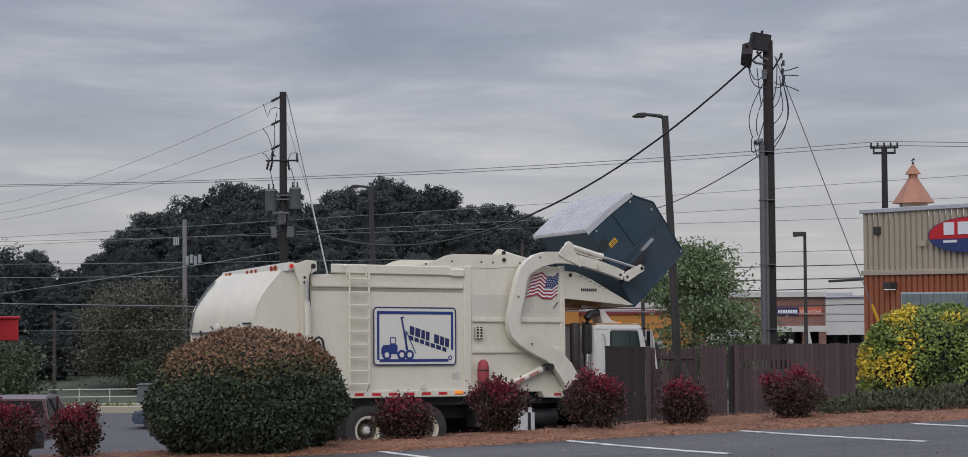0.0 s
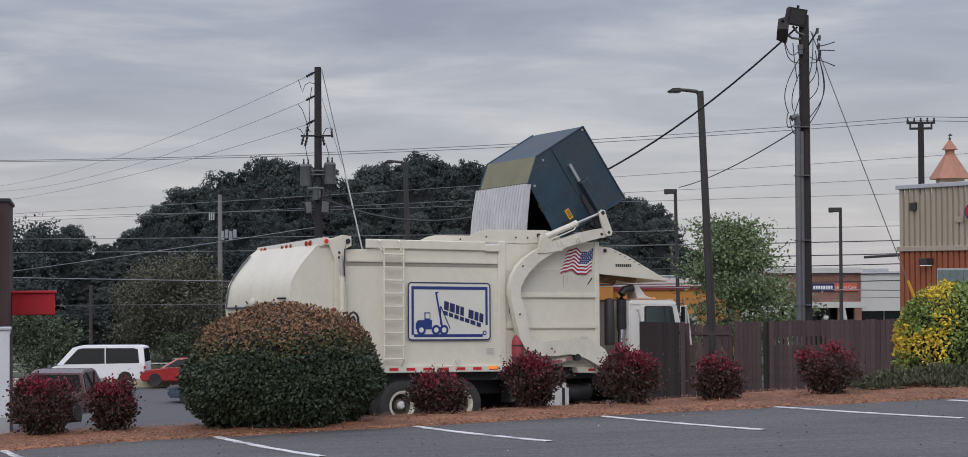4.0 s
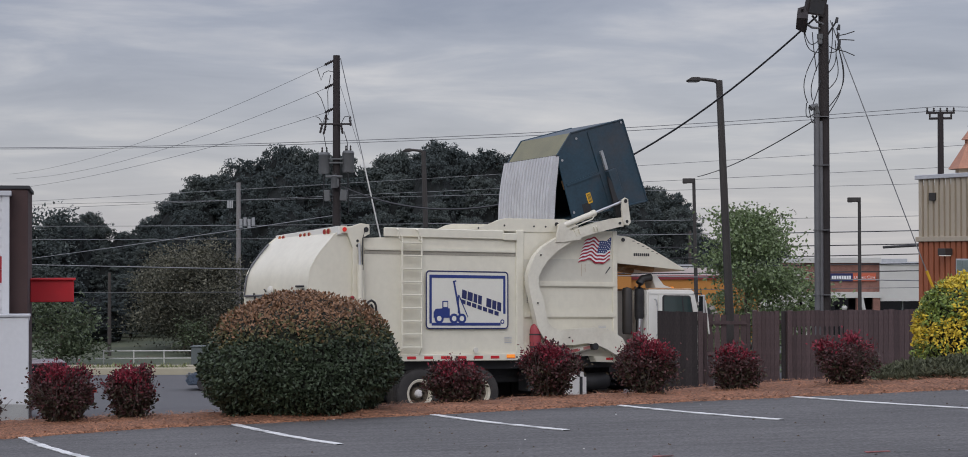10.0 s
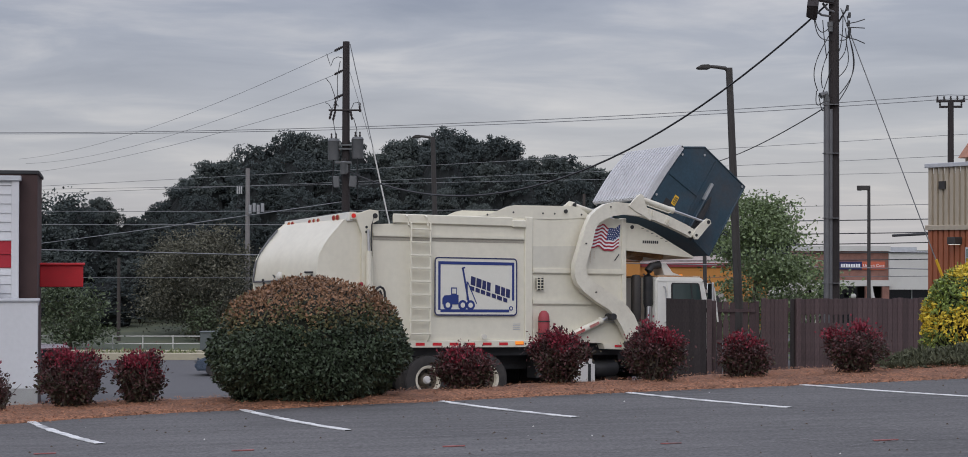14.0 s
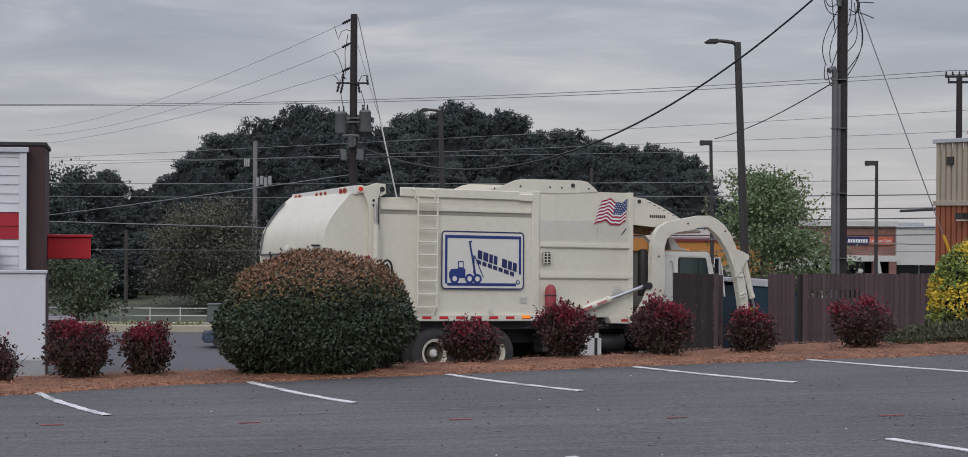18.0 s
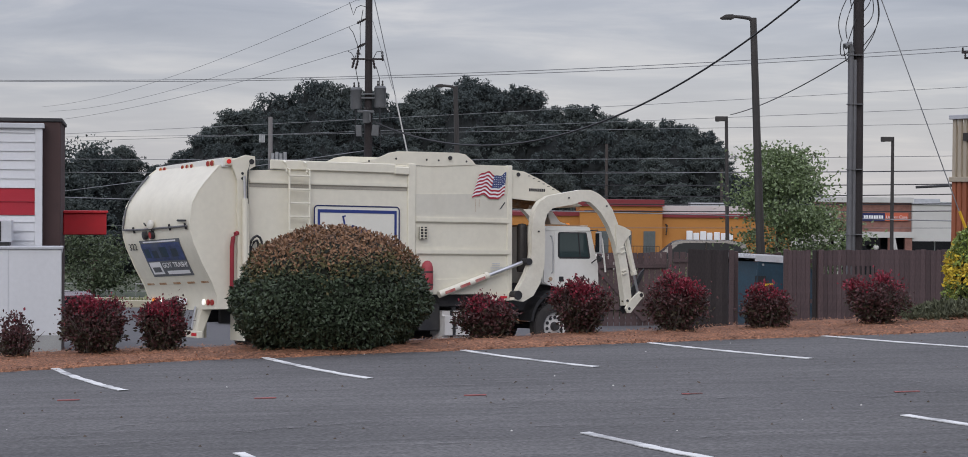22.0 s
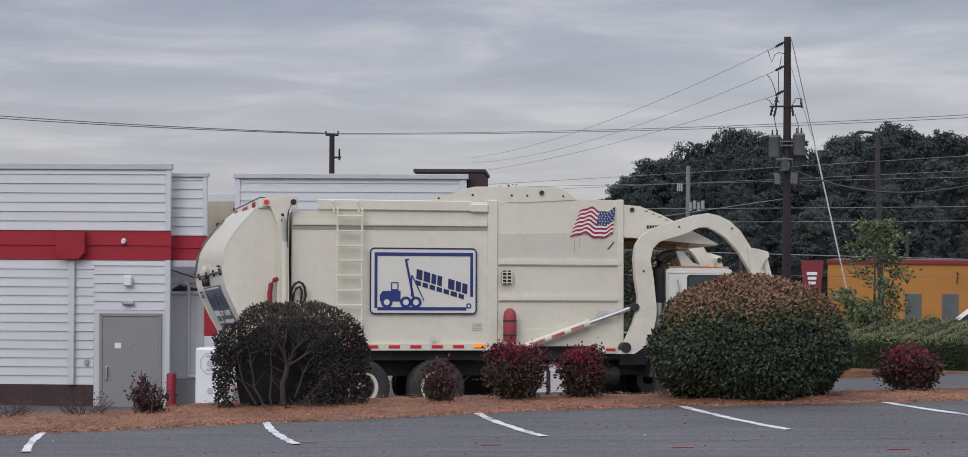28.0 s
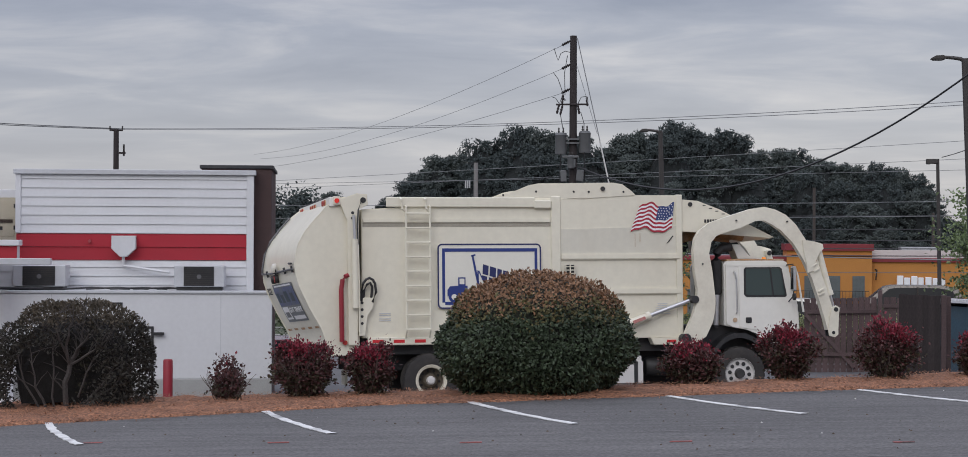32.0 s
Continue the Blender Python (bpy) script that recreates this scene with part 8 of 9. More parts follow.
    rod(bm, (0, 0, 1.65), (0, 0, 1.85), 0.17, seg=8)
    bmesh.ops.create_cone(bm, cap_ends=True, segments=8, radius1=0.30, radius2=0.02, depth=0.35, matrix=Matrix.Translation((0, 0, 2.0)))
    part("upper_roof", bm, M_COPPER, c)
    bm = B()
    rod(bm, (0, 0, 2.15), (0, 0, 2.32), 0.015, seg=5)
    bmesh.ops.create_uvsphere(bm, u_segments=8, v_segments=6, radius=0.05, matrix=Matrix.Translation((0, 0, 2.2)))
    prism(bm, [(-0.08, 2.28), (0.1, 2.30), (0.02, 2.38)], -0.01, 0.01)
    part("finial", bm, M_DARKMETAL, c)


build_pancake_house()


# ---- far shops ----
def build_clinic():
    t = thing("clinic_building", pose(0, 0, 0), "brick and pale stucco strip of shops with a clinic sign", "shop building")
    y = 113.0
    block("brick_bay", t, 18.35, 23.05, y, y + 8, 0.95, 3.05, M_BRICK, 0)
    block("cornice", t, 18.25, 23.15, y - 0.25, y + 8, 3.05, 3.38, M_STUCCO)
    block("side_wing", t, 16.0, 18.35, y + 0.6, y + 8, -2.3, 2.6, M_STUCCO, 0)
    block("right_wing", t, 23.05, 34.0, y - 0.3, y + 8, 0.75, 2.95, M_STUCCO, 0)
    block("right_cap", t, 23.05, 34.1, y - 0.4, y + 8, 2.95, 3.06, M_TRIM, 0)
    block("beam", t, 18.2, 23.1, y - 0.5, y, 0.95, 1.3, M_STUCCO, 0)
    block("shopfront", t, 18.35, 34.0, y + 0.9, y + 8, -2.3, 0.95, M_DARKGLASS, 0)
    for x in (18.4, 19.6, 21.6, 22.6):
        block("pillar", t, x, x + 0.42, y - 0.45, y - 0.05, -2.3, 0.96, M_BRICK if x > 20 else M_STUCCO, 0)
    for x in (24.6, 26.2, 27.8, 29.4):
        block("mullion", t, x, x + 0.08, y + 0.82, y + 0.9, -2.3, 0.75, M_TRIM, 0)
    bm = B()
    bmesh.ops.create_uvsphere(bm, u_segments=12, v_segments=8, radius=0.17, matrix=Matrix.Translation((20.9, y - 0.3, 0.35)))
    part("globe_lamp", bm, M_STUCCO, t)
    bm = B()
    rod(bm, (21.75, y - 0.9, 1.3), (22.25, y - 0.9, -1.2), 0.11, seg=8)
    part("leaning_brace", bm, M_STUCCO, t)
    s1 = block("sign_left_panel", t, 20.1, 21.45, y - 0.1, y, 1.95, 2.42, M_NAVY, 0, "navy half of the clinic sign")
    for k in range(8):
        block("name_bar", s1, 20.18 + k * 0.15, 20.18 + k * 0.15 + 0.11, y - 0.115, y - 0.1, 2.09, 2.28, M_SIGNWHITE, 0)
    s2 = block("sign_right_panel", t, 21.46, 22.85, y - 0.1, y, 1.95, 2.42, M_SIGNORANGE, 0, "orange-red half of the clinic sign")
    cu = bpy.data.curves.new("sign_words", "FONT")
    cu.body, cu.size, cu.extrude, cu.align_x, cu.align_y = "Urgent Care", 0.25, 0.01, "CENTER", "CENTER"
    tx = new("sign_words", cu)
    cu.materials.append(M_SIGNWHITE)
    tx.parent = s2
    tx.matrix_basis = pose(22.15, y - 0.115, 2.18, 90)
    block("roof_box", t, 23.2, 25.2, y + 2, y + 4, 3.05, 3.3, M_GALV, 0)


build_clinic()


def build_orange_house():
    t = thing("orange_restaurant", pose(0, 0, 0), "orange stucco restaurant with maroon cornices and grey shutters", "restaurant")
    y = 114.8
    block("left_wing", t, -7.4, 3.15, y, y + 9, -2.4, 2.1, M_ORANGE, 0)
    block("cornice", t, -7.45, 3.15, y - 0.12, y + 9, 2.1, 2.34, M_MAROON, 0)
    block("tower", t, 3.15, 8.2, y - 0.5, y + 9, -2.4, 2.72, M_ORANGE, 0)
    block("cornice", t, 3.05, 8.3, y - 0.65, y + 9, 2.72, 3.12, M_MAROON, 0)
    block("ledge", t, 3.1, 8.25, y - 0.6, y - 0.5, 2.40, 2.48, M_TERRA, 0)
    block("right_wing", t, 8.2, 16.0, y, y + 9, -2.4, 2.05, M_ORANGE, 0)
    block("cornice", t, 8.2, 16.1, y - 0.12, y + 9, 2.05, 2.28, M_MAROON, 0)
    block("roof_band", t, 8.25, 14.0, y + 3, y + 5, 2.28, 2.75, M_STUCCO, 0)
    block("roof_unit", t, 10.3, 12.5, y + 4, y + 6, 2.3, 2.95, M_GALV, 0)
    for x, z0, z1, yy in ((4.2, -0.2, 1.2, y - 0.5), (5.6, -0.2, 1.2, y - 0.5), (7.05, -0.2, 1.2, y - 0.5), (-2.82, -1.2, 0.33, y), (-0.66, -1.2, 0.33, y)):
        sh = block("shutter", t, x, x + (0.72 if z0 > -1 else 0.95), yy - 0.06, yy, z0, z1, M_SHUTTER, 0)
        for k in range(9):
            zz = z0 + 0.08 + k * (z1 - z0 - 0.12) / 9
            block("louvre", sh, x + 0.06, x + 0.62, yy - 0.075, yy - 0.06, zz, zz + 0.05, M_SHUTTER, 0)
    rail = block("balcony_floor", t, 3.5, 8.0, y - 1.0, y - 0.5, -0.28, -0.2, M_BLACK, 0)
    for k in range(24):
        block("baluster", rail, 3.5 + k * 0.195, 3.52 + k * 0.195, y - 1.0, y - 0.98, -0.2, 0.28, M_BLACK, 0)
    block("hand_rail", rail, 3.5, 8.0, y - 1.01, y - 0.97, 0.28, 0.32, M_BLACK, 0)
    # the lettered sign as plain white blocks
    for k, (w, h, dz) in enumerate(((0.42, 0.62, 0.0), (0.40, 0.50, 0.0), (0.42, 0.62, -0.03), (0.36, 0.46, 0.05), (0.40, 0.56, -0.02), (0.34, 0.42, 0.06), (0.36, 0.42, 0.04))):
        x = 9.7 + k * 0.42
        block("sign_letter_block", t, x, x + w * 0.9, y - 0.16, y - 0.04, 0.62 + dz, 0.62 + dz + h, M_SIGNWHITE, 0.03)
    block("sign_small_bar", t, 11.0, 12.2, y - 0.1, y - 0.04, 0.32, 0.46, M_SIGNWHITE, 0)
    for x in (0.2, 8.45):
        bm = B()
        tube(bm, [(x, y - 0.05, 1.6), (x + 0.05, y - 0.35, 1.55), (x, y - 0.4, 1.2), (x, y - 0.25, 1.0)], 0.05, 6)
        part("wall_lantern", bm, M_BLACK, t)
    p = thing("shop_sign_panel", pose(0, 0, 0), "maroon shield-shaped roadside sign panel", "sign")
    bm = B()
    prism(bm, [(-8.75, 2.3), (-7.45, 2.3), (-7.6, 0.2), (-8.6, 0.2)], y - 3.2, y - 2.9, 0.03)
    board = part("panel", bm, M_MAROON, p)
    for k in range(3):
        block("sign_bar", board, -8.4 + 0.05 * k, -7.8 - 0.04 * k, y - 3.22, y - 3.2, 1.45 - k * 0.28, 1.62 - k * 0.28, M_SIGNWHITE, 0)
    block("sign_post", p, -8.2, -8.0, y - 3.1, y - 3.0, -2.3, 0.2, M_DARKMETAL, 0)


build_orange_house()


# ---- poles, lamps and lines ----
def wood_pole(name, x, y, z0, z1, r0, r1, label, category="utility pole", lean=(0, 0), m=None):
    t = thing(name, pose(x, y, z0), label, category)
    bm = B()
    h = z1 - z0
    rod(bm, (-lean[0], -lean[1], 0), (0, 0, h), r0, r1, seg=12)
    smooth(part("pole", bm, m or M_WOODPOLE, t))
    return t, h


def crossarm(t, z, half, yaw=0.0, n=4, m=None):
    bm = B()
    box(bm, -half, half, -0.05, 0.05, z - 0.05, z + 0.05, 0.01, m=Matrix.Rotation(radians(yaw), 4, "Z"))
    arm = part("crossarm", bm, m or M_WOODPOLE, t)
    for k in range(n):
        x = -half * 0.92 + 2 * half * 0.92 * k / max(1, n - 1)
        bm = B()
        lathe(bm, [(0.0, 0.05), (0.03, 0.05), (0.05, 0.12), (0.03, 0.15), (0.045, 0.2), (0.0, 0.24)], Matrix.Rotation(radians(yaw), 4, "Z") @ Matrix.Translation((x, 0, z)), 8)
        part("insulator", bm, M_DARKMETAL, arm)
    return arm


def transformer_pole():
    x, y, z0, z1 = -5.65, 65.75, -1.1, 10.5
    t, h = wood_pole("utility_pole", x, y, z0, z1, 0.17, 0.12, "dark wooden utility pole with grey transformers and wiring", m=M_WOODDARK)
    for dx, dz in ((-0.42, 7.42), (0.42, 7.48), (-0.05, 6.78)):
        bm = B()
        yy = -0.28 if dx == -0.05 else -0.08
        s = 0.6 if dx == -0.05 else 1.0
        lathe(bm, [(0.0, -0.36 * s), (0.19 * s, -0.36 * s), (0.205 * s, -0.3 * s), (0.205 * s, 0.3 * s), (0.22 * s, 0.32 * s), (0.17 * s, 0.40 * s), (0.0, 0.42 * s)], Matrix.Translation((dx, yy, dz + 0.35)), 16)
        can = smooth(part("transformer", bm, M_CAN, t, "grey can transformer"))
        for sx in (-0.08, 0.08):
            bm = B()
            lathe(bm, [(0.025, 0.40 * s), (0.04, 0.46 * s), (0.02, 0.5 * s), (0.035, 0.56 * s), (0.0, 0.6 * s)], Matrix.Translation((dx + sx * s, yy, dz + 0.35)), 8)
            part("bushing", bm, M_DARKMETAL, can)
    arm = part("crossarm", box(B(), -0.60, 0.55, -0.16, -0.08, 9.14, 9.20, 0.01), M_WOODDARK, t)
    for x, z, lean in ((-0.52, 9.02, 14), (-0.40, 8.98, 14), (0.20, 9.0, -10), (0.50, 9.28, -4), (-0.36, 9.36, 6)):
        bm = B()
        m = Matrix.Translation((x, -0.18, z)) @ Matrix.Rotation(radians(lean), 4, "Y")
        lathe(bm, [(0.0, -0.18), (0.03, -0.18), (0.045, -0.10), (0.03, -0.06), (0.05, 0.0), (0.03, 0.05), (0.045, 0.11), (0.02, 0.16), (0.0, 0.17)], m, 8)
        part("cutout_fuse", bm, M_WOODDARK, arm)
    for z in (11.43, 10.60, 9.74):
        bm = B()
        rod(bm, (-0.08, -0.05, z), (-0.42, 0.05, z - 0.16), 0.035, 0.028, seg=7)
        for k in range(4):
            f = 0.3 + 0.18 * k
            rod(bm, (-0.08 - 0.34 * f, -0.05 + 0.1 * f, z - 0.16 * f), (-0.08 - 0.34 * (f + 0.06), -0.05 + 0.1 * (f + 0.06), z - 0.16 * (f + 0.06)), 0.055, seg=8)
        part("strain_insulator", bm, M_WOODDARK, t)
    bm = B()
    for pts in ([(-0.70, 0.1, 11.18), (-0.62, 0.0, 10.95), (-0.54, -0.05, 10.72), (-0.44, -0.05, 10.98), (-0.28, -0.1, 11.05), (-0.08, -0.1, 11.0)], [(-0.72, 0.1, 10.32), (-0.55, 0, 10.1), (-0.40, -0.1, 9.7), (-0.30, -0.15, 9.3)],
                [(-0.74, 0.1, 9.45), (-0.62, 0, 9.40), (-0.50, -0.1, 9.22)], [(-0.20, -0.1, 10.9), (-0.30, -0.12, 10.3), (-0.28, -0.15, 9.5)], [(-0.45, -0.2, 8.9), (-0.36, -0.2, 8.4), (-0.30, -0.2, 8.1)], [(0.28, -0.2, 8.9), (0.40, -0.2, 8.5), (0.40, -0.2, 8.1)],
                [(0.16, -0.18, 9.15), (0.30, -0.2, 9.42), (0.46, -0.2, 9.44)], [(-0.46, -0.2, 9.2), (-0.38, -0.2, 9.48), (-0.24, -0.2, 9.3)]):
        tube(bm, pts, 0.013, 5)
    part("jumper_leads", bm, M_WIRE, t)
    for z in (7.78, 7.92):
        part("can_bracket", box(B(), -0.24, 0.24, -0.22, -0.14, z, z + 0.05), M_CAN, t)
    part("switch_lid", box(B(), -0.35, 0.22, -0.36, -0.12, 7.28, 7.36, 0.01), M_CAN, t)
    bm = B()
    for k in range(5):
        s = -1 if k % 2 else 1
        part("drop_lead", tube(B(), [(s * 0.1, -0.12, 6.2 + k * 0.15), (s * 0.45, -0.25, 6.0 + k * 0.2), (s * 0.4, -0.2, 7.3 + k * 0.25)], 0.014, 4), M_WIRE, t)
    bm = B()
    for k in range(3):
        box(bm, -0.55 + 0.30 * k, -0.30 + 0.28 * k, -0.34, -0.16, 6.45 + 0.5 * (k % 2), 6.85 + 0.4 * (k % 2), 0.02, m=Matrix.Rotation(radians(6 - 5 * k), 4, "Y"))
    part("switch_box", bm, M_CAN, t)


transformer_pole()


def service_pole():
    x, y, z0, z1 = 8.1, 46.3, -0.2, 9.6
    t, h = wood_pole("service_pole", x, y, z0, z1, 0.155, 0.125, "dark wooden service pole with conduit, coiled cables and floodlights", m=M_WOODDARK)
    for dx, top, r in ((-0.20, 7.1, 0.075), (-0.10, 6.9, 0.05)):
        bm = B()
        rod(bm, (dx, -0.16, 0.1), (dx, -0.14, top), r, seg=12)
        smooth(part("conduit", bm, M_CONDUIT, t, "grey metal conduit riser"))
    for z in (1.0, 2.6, 4.2, 5.8, 7.0):
        part("conduit_strap", box(B(), -0.285, 0.10, -0.235, -0.02, z, z + 0.022), M_CONDUIT, t)
    bm = B()
    tube(bm, [(-0.20, -0.15, 7.1), (-0.24, -0.17, 7.28), (-0.36, -0.2, 7.22)], 0.085, 8)
    part("weatherhead", bm, M_CAN, t)
    # loose loops of cable: from, to, sideways bow, sag
    for x0, z0, x1, z1, bow, sag in ((-0.52, 9.22, -0.10, 8.95, -0.05, 0.28), (-0.52, 9.20, -0.08, 8.60, -0.10, 0.20), (-0.30, 9.1, -0.20, 8.15, -0.02, 0.0), (-0.15, 8.7, -0.42, 7.35, -0.22, 0.1), (-0.12, 8.4, -0.30, 7.42, -0.12, 0.1), (-0.10, 7.9, -0.35, 7.25, -0.05, 0.2), (-0.45, 7.35, -0.20, 7.15, -0.12, 0.25), (-0.40, 7.25, -0.22, 7.1, 0.0, 0.32),
                                     (0.33, 8.75, 0.10, 7.25, 0.24, 0.1), (0.36, 8.65, 0.10, 7.10, 0.20, 0.05), (0.28, 8.55, 0.10, 7.7, 0.12, 0.1), (0.26, 8.9, 0.10, 8.1, 0.08, 0.1), (0.20, 9.35, 0.10, 8.3, 0.02, 0.1), (0.30, 9.2, 0.12, 8.6, 0.12, 0.2), (0.34, 9.0, 0.12, 8.75, 0.10, 0.2)):
        pts = []
        for k in range(15):
            f = k / 14
            w = math.sin(f * math.pi)
            pts.append((x0 + (x1 - x0) * f + bow * w, -0.14 - 0.06 * w, z0 + (z1 - z0) * f - sag * w))
        part("cable_loop", tube(B(), pts, 0.012, 5), M_WIRE, t, "loose loop of black cable")
    bm = B()
    tube(bm, [(0.10, -0.05, 9.05), (0.22, -0.1, 9.25), (0.32, -0.12, 9.40), (0.34, -0.12, 9.46)], 0.022, 6)
    for z, dx in ((9.40, 0.30), (9.22, 0.35), (9.02, 0.33), (8.85, 0.36), (8.72, 0.34)):
        rod(bm, (dx, -0.12, z - 0.06), (dx + 0.02, -0.12, z + 0.07), 0.045, 0.03, seg=7)
    for z, dz in ((9.02, 0.10), (8.92, -0.02), (8.66, -0.14)):
        tube(bm, [(0.36, -0.12, z), (0.52, -0.13, z + dz * 0.3), (0.74, -0.14, z + dz)], 0.013, 5)
    part("line_clamps", bm, M_WIRE, t, "cluster of black line clamps")
    for dx, dz, rx, ry, rz in ((-0.24, 9.74, 12, 6, 22), (-0.53, 9.42, 8, -44, 75)):
        lt = thing("floodlight", pose(dx, -0.20, dz, rx, ry, rz))
        lt.parent = t
        bm = B()
        loft(bm, [[(-0.20, 0.16, -0.17), (0.20, 0.16, -0.17), (0.20, 0.16, 0.17), (-0.20, 0.16, 0.17)], [(-0.25, -0.02, -0.22), (0.25, -0.02, -0.22), (0.25, -0.02, 0.22), (-0.25, -0.02, 0.22)], [(-0.25, -0.10, -0.22), (0.25, -0.10, -0.22), (0.25, -0.10, 0.22), (-0.25, -0.10, 0.22)]])
        house = part("housing", bm, M_WOODDARK, lt)
        bm = B()
        box(bm, -0.205, 0.205, -0.112, -0.10, -0.175, 0.175)
        part("lens", bm, M_LENS, lt, "dull grey floodlight glass")
        part("lamp_cap", rod(B(), (0.05, 0.05, 0.21), (0.05, 0.05, 0.29), 0.035, seg=8), M_WOODDARK, lt)
    bm = B()
    tube(bm, [(0, -0.1, 9.3), (-0.18, -0.12, 9.36), (-0.30, -0.12, 9.52)], 0.03, 6)
    tube(bm, [(-0.10, -0.1, 9.2), (-0.32, -0.14, 9.22), (-0.45, -0.14, 9.32)], 0.03, 6)
    part("lamp_bracket", bm, M_CONDUIT, t)
    for z, w in ((9.02, 0.12), (8.90, 0.10)):
        part("meter_can", rod(B(), (-0.12, -0.18, z - 0.09), (-0.12, -0.18, z + 0.03), w * 0.6, seg=10), M_CAN, t)


service_pole()


def arm_lamp(x, y, z0, z1, reach, r, label, lean=0.0, straight=False, m=None):
    t = thing("street_lamp", pose(x, y, z0), label, "street lamp", "lot lamps")
    h = z1 - z0
    bm = B()
    rod(bm, (lean, 0, 0), (0, 0, h), r, r * 0.72, seg=8)
    part("pole", bm, m or M_DARKMETAL, t)
    bm = B()
    if straight:
        box(bm, -abs(reach) if reach < 0 else 0, 0 if reach < 0 else reach, -0.12, 0.12, h - 0.22, h, 0.02)
    else:
        tube(bm, [(0, 0, h - 0.1), (reach * 0.12, 0, h - 0.01), (reach * 0.35, 0, h + 0.02), (reach * 0.6, 0, h + 0.04)], [0.06, 0.055, 0.05, 0.045], 8)
        n = 8
        prism(bm, [(reach * 0.55, h + 0.0), (reach * 0.62, h + 0.09), (reach * 0.85, h + 0.08), (reach, h + 0.0), (reach * 0.98, h - 0.03), (reach * 0.6, h - 0.03)], -0.14, 0.14, 0.02)
    head = part("lamp_head", bm, m or M_DARKMETAL, t)
    bm = B()
    a, b = sorted((reach * 0.65, reach * 0.95))
    box(bm, a, b, -0.1, 0.1, h - (0.24 if straight else 0.05), h - (0.22 if straight else 0.03))
    part("lens", bm, M_CAN, head)
    return t


arm_lamp(6.235, 52.38, -0.5, 8.31, -0.92, 0.13, "tall dark bronze lot lamp leaning slightly", lean=0.36)
arm_lamp(-2.83, 71.94, -1.3, 7.49, -0.8, 0.125, "dark bronze lot lamp before the wood", lean=0.25)
arm_lamp(17.12, 88.4, -1.6, 6.2, -0.55, 0.10, "slim dark lot lamp with a box head", straight=True)
arm_lamp(8.9, 84.55, -1.6, 6.95, -0.5, 0.10, "slim dark lot lamp with a box head", lean=0.15, straight=True)


def far_poles():
    t, h = wood_pole("utility_pole", 19.62, 82.7, -1.7, 9.8, 0.17, 0.13, "dark wooden utility pole with a crossarm", m=M_WOODDARK)
    crossarm(t, h - 0.05, 0.62, -10, 5, M_WOODDARK)
    crossarm(t, h - 0.3, 0.5, -10, 3, M_WOODDARK)
    t, h = wood_pole("utility_pole", -32.2, 94.7, -2.5, 9.0, 0.18, 0.14, "dark wooden utility pole with a bird-nested top", m=M_WOODDARK)
    crossarm(t, h - 0.05, 0.35, 20, 2, M_WOODDARK)
    bm = B()
    box(bm, 0.1, 0.5, -0.06, 0.06, h - 1.3, h - 1.2)
    rod(bm, (0.42, 0, h - 1.4), (0.42, 0, h - 0.8), 0.05, seg=6)
    part("bracket", bm, M_WOODDARK, t)
    t, h = wood_pole("utility_pole", -17.73, 128.0, -2.8, 8.6, 0.18, 0.15, "weathered grey utility pole with small transformers", m=M_WOODGREY)
    for k in range(4):
        bm = B()
        rod(bm, (0.2 + 0.28 * k, -0.2, h - 3.1 + 0.1 * (k % 2)), (0.2 + 0.28 * k, -0.2, h - 2.5 + 0.1 * (k % 2)), 0.12, seg=8)
        part("transformer", bm, M_GALV, t)
    bm = B()
    for k in range(3):
        box(bm, -0.75 + 0.14 * k, -0.66 + 0.14 * k, -0.1, 0.0, h - 1.75, h - 1.2, m=Matrix.Rotation(radians(0), 4, "Z"))
    part("cutout_fuse", bm, M_GALV, t)
    for x, y, top in ((-13.0, 118.0, 3.4), (-24.5, 118.0, 2.5), (13.2, 128.0, 5.2), (5.5, 132.0, 7.0), (-3.0, 128.0, 3.9)):
        wood_pole("far_pole", x, y, -2.8, top, 0.13, 0.1, "thin grey pole before the pine wood", "pole")


far_poles()


def line(p, q, sag, r, material, label, n=22, name="power_line"):
    p, q = Vector(p), Vector(q)
    pts = []
    for i in range(n + 1):
        k = i / n
        v = p + (q - p) * k
        v.z -= sag * 4 * k * (1 - k)
        pts.append(v)
    ob = part(name, tube(B(), pts, r, 4), material)
    return tagged(ob, label, "cable", "overhead lines")


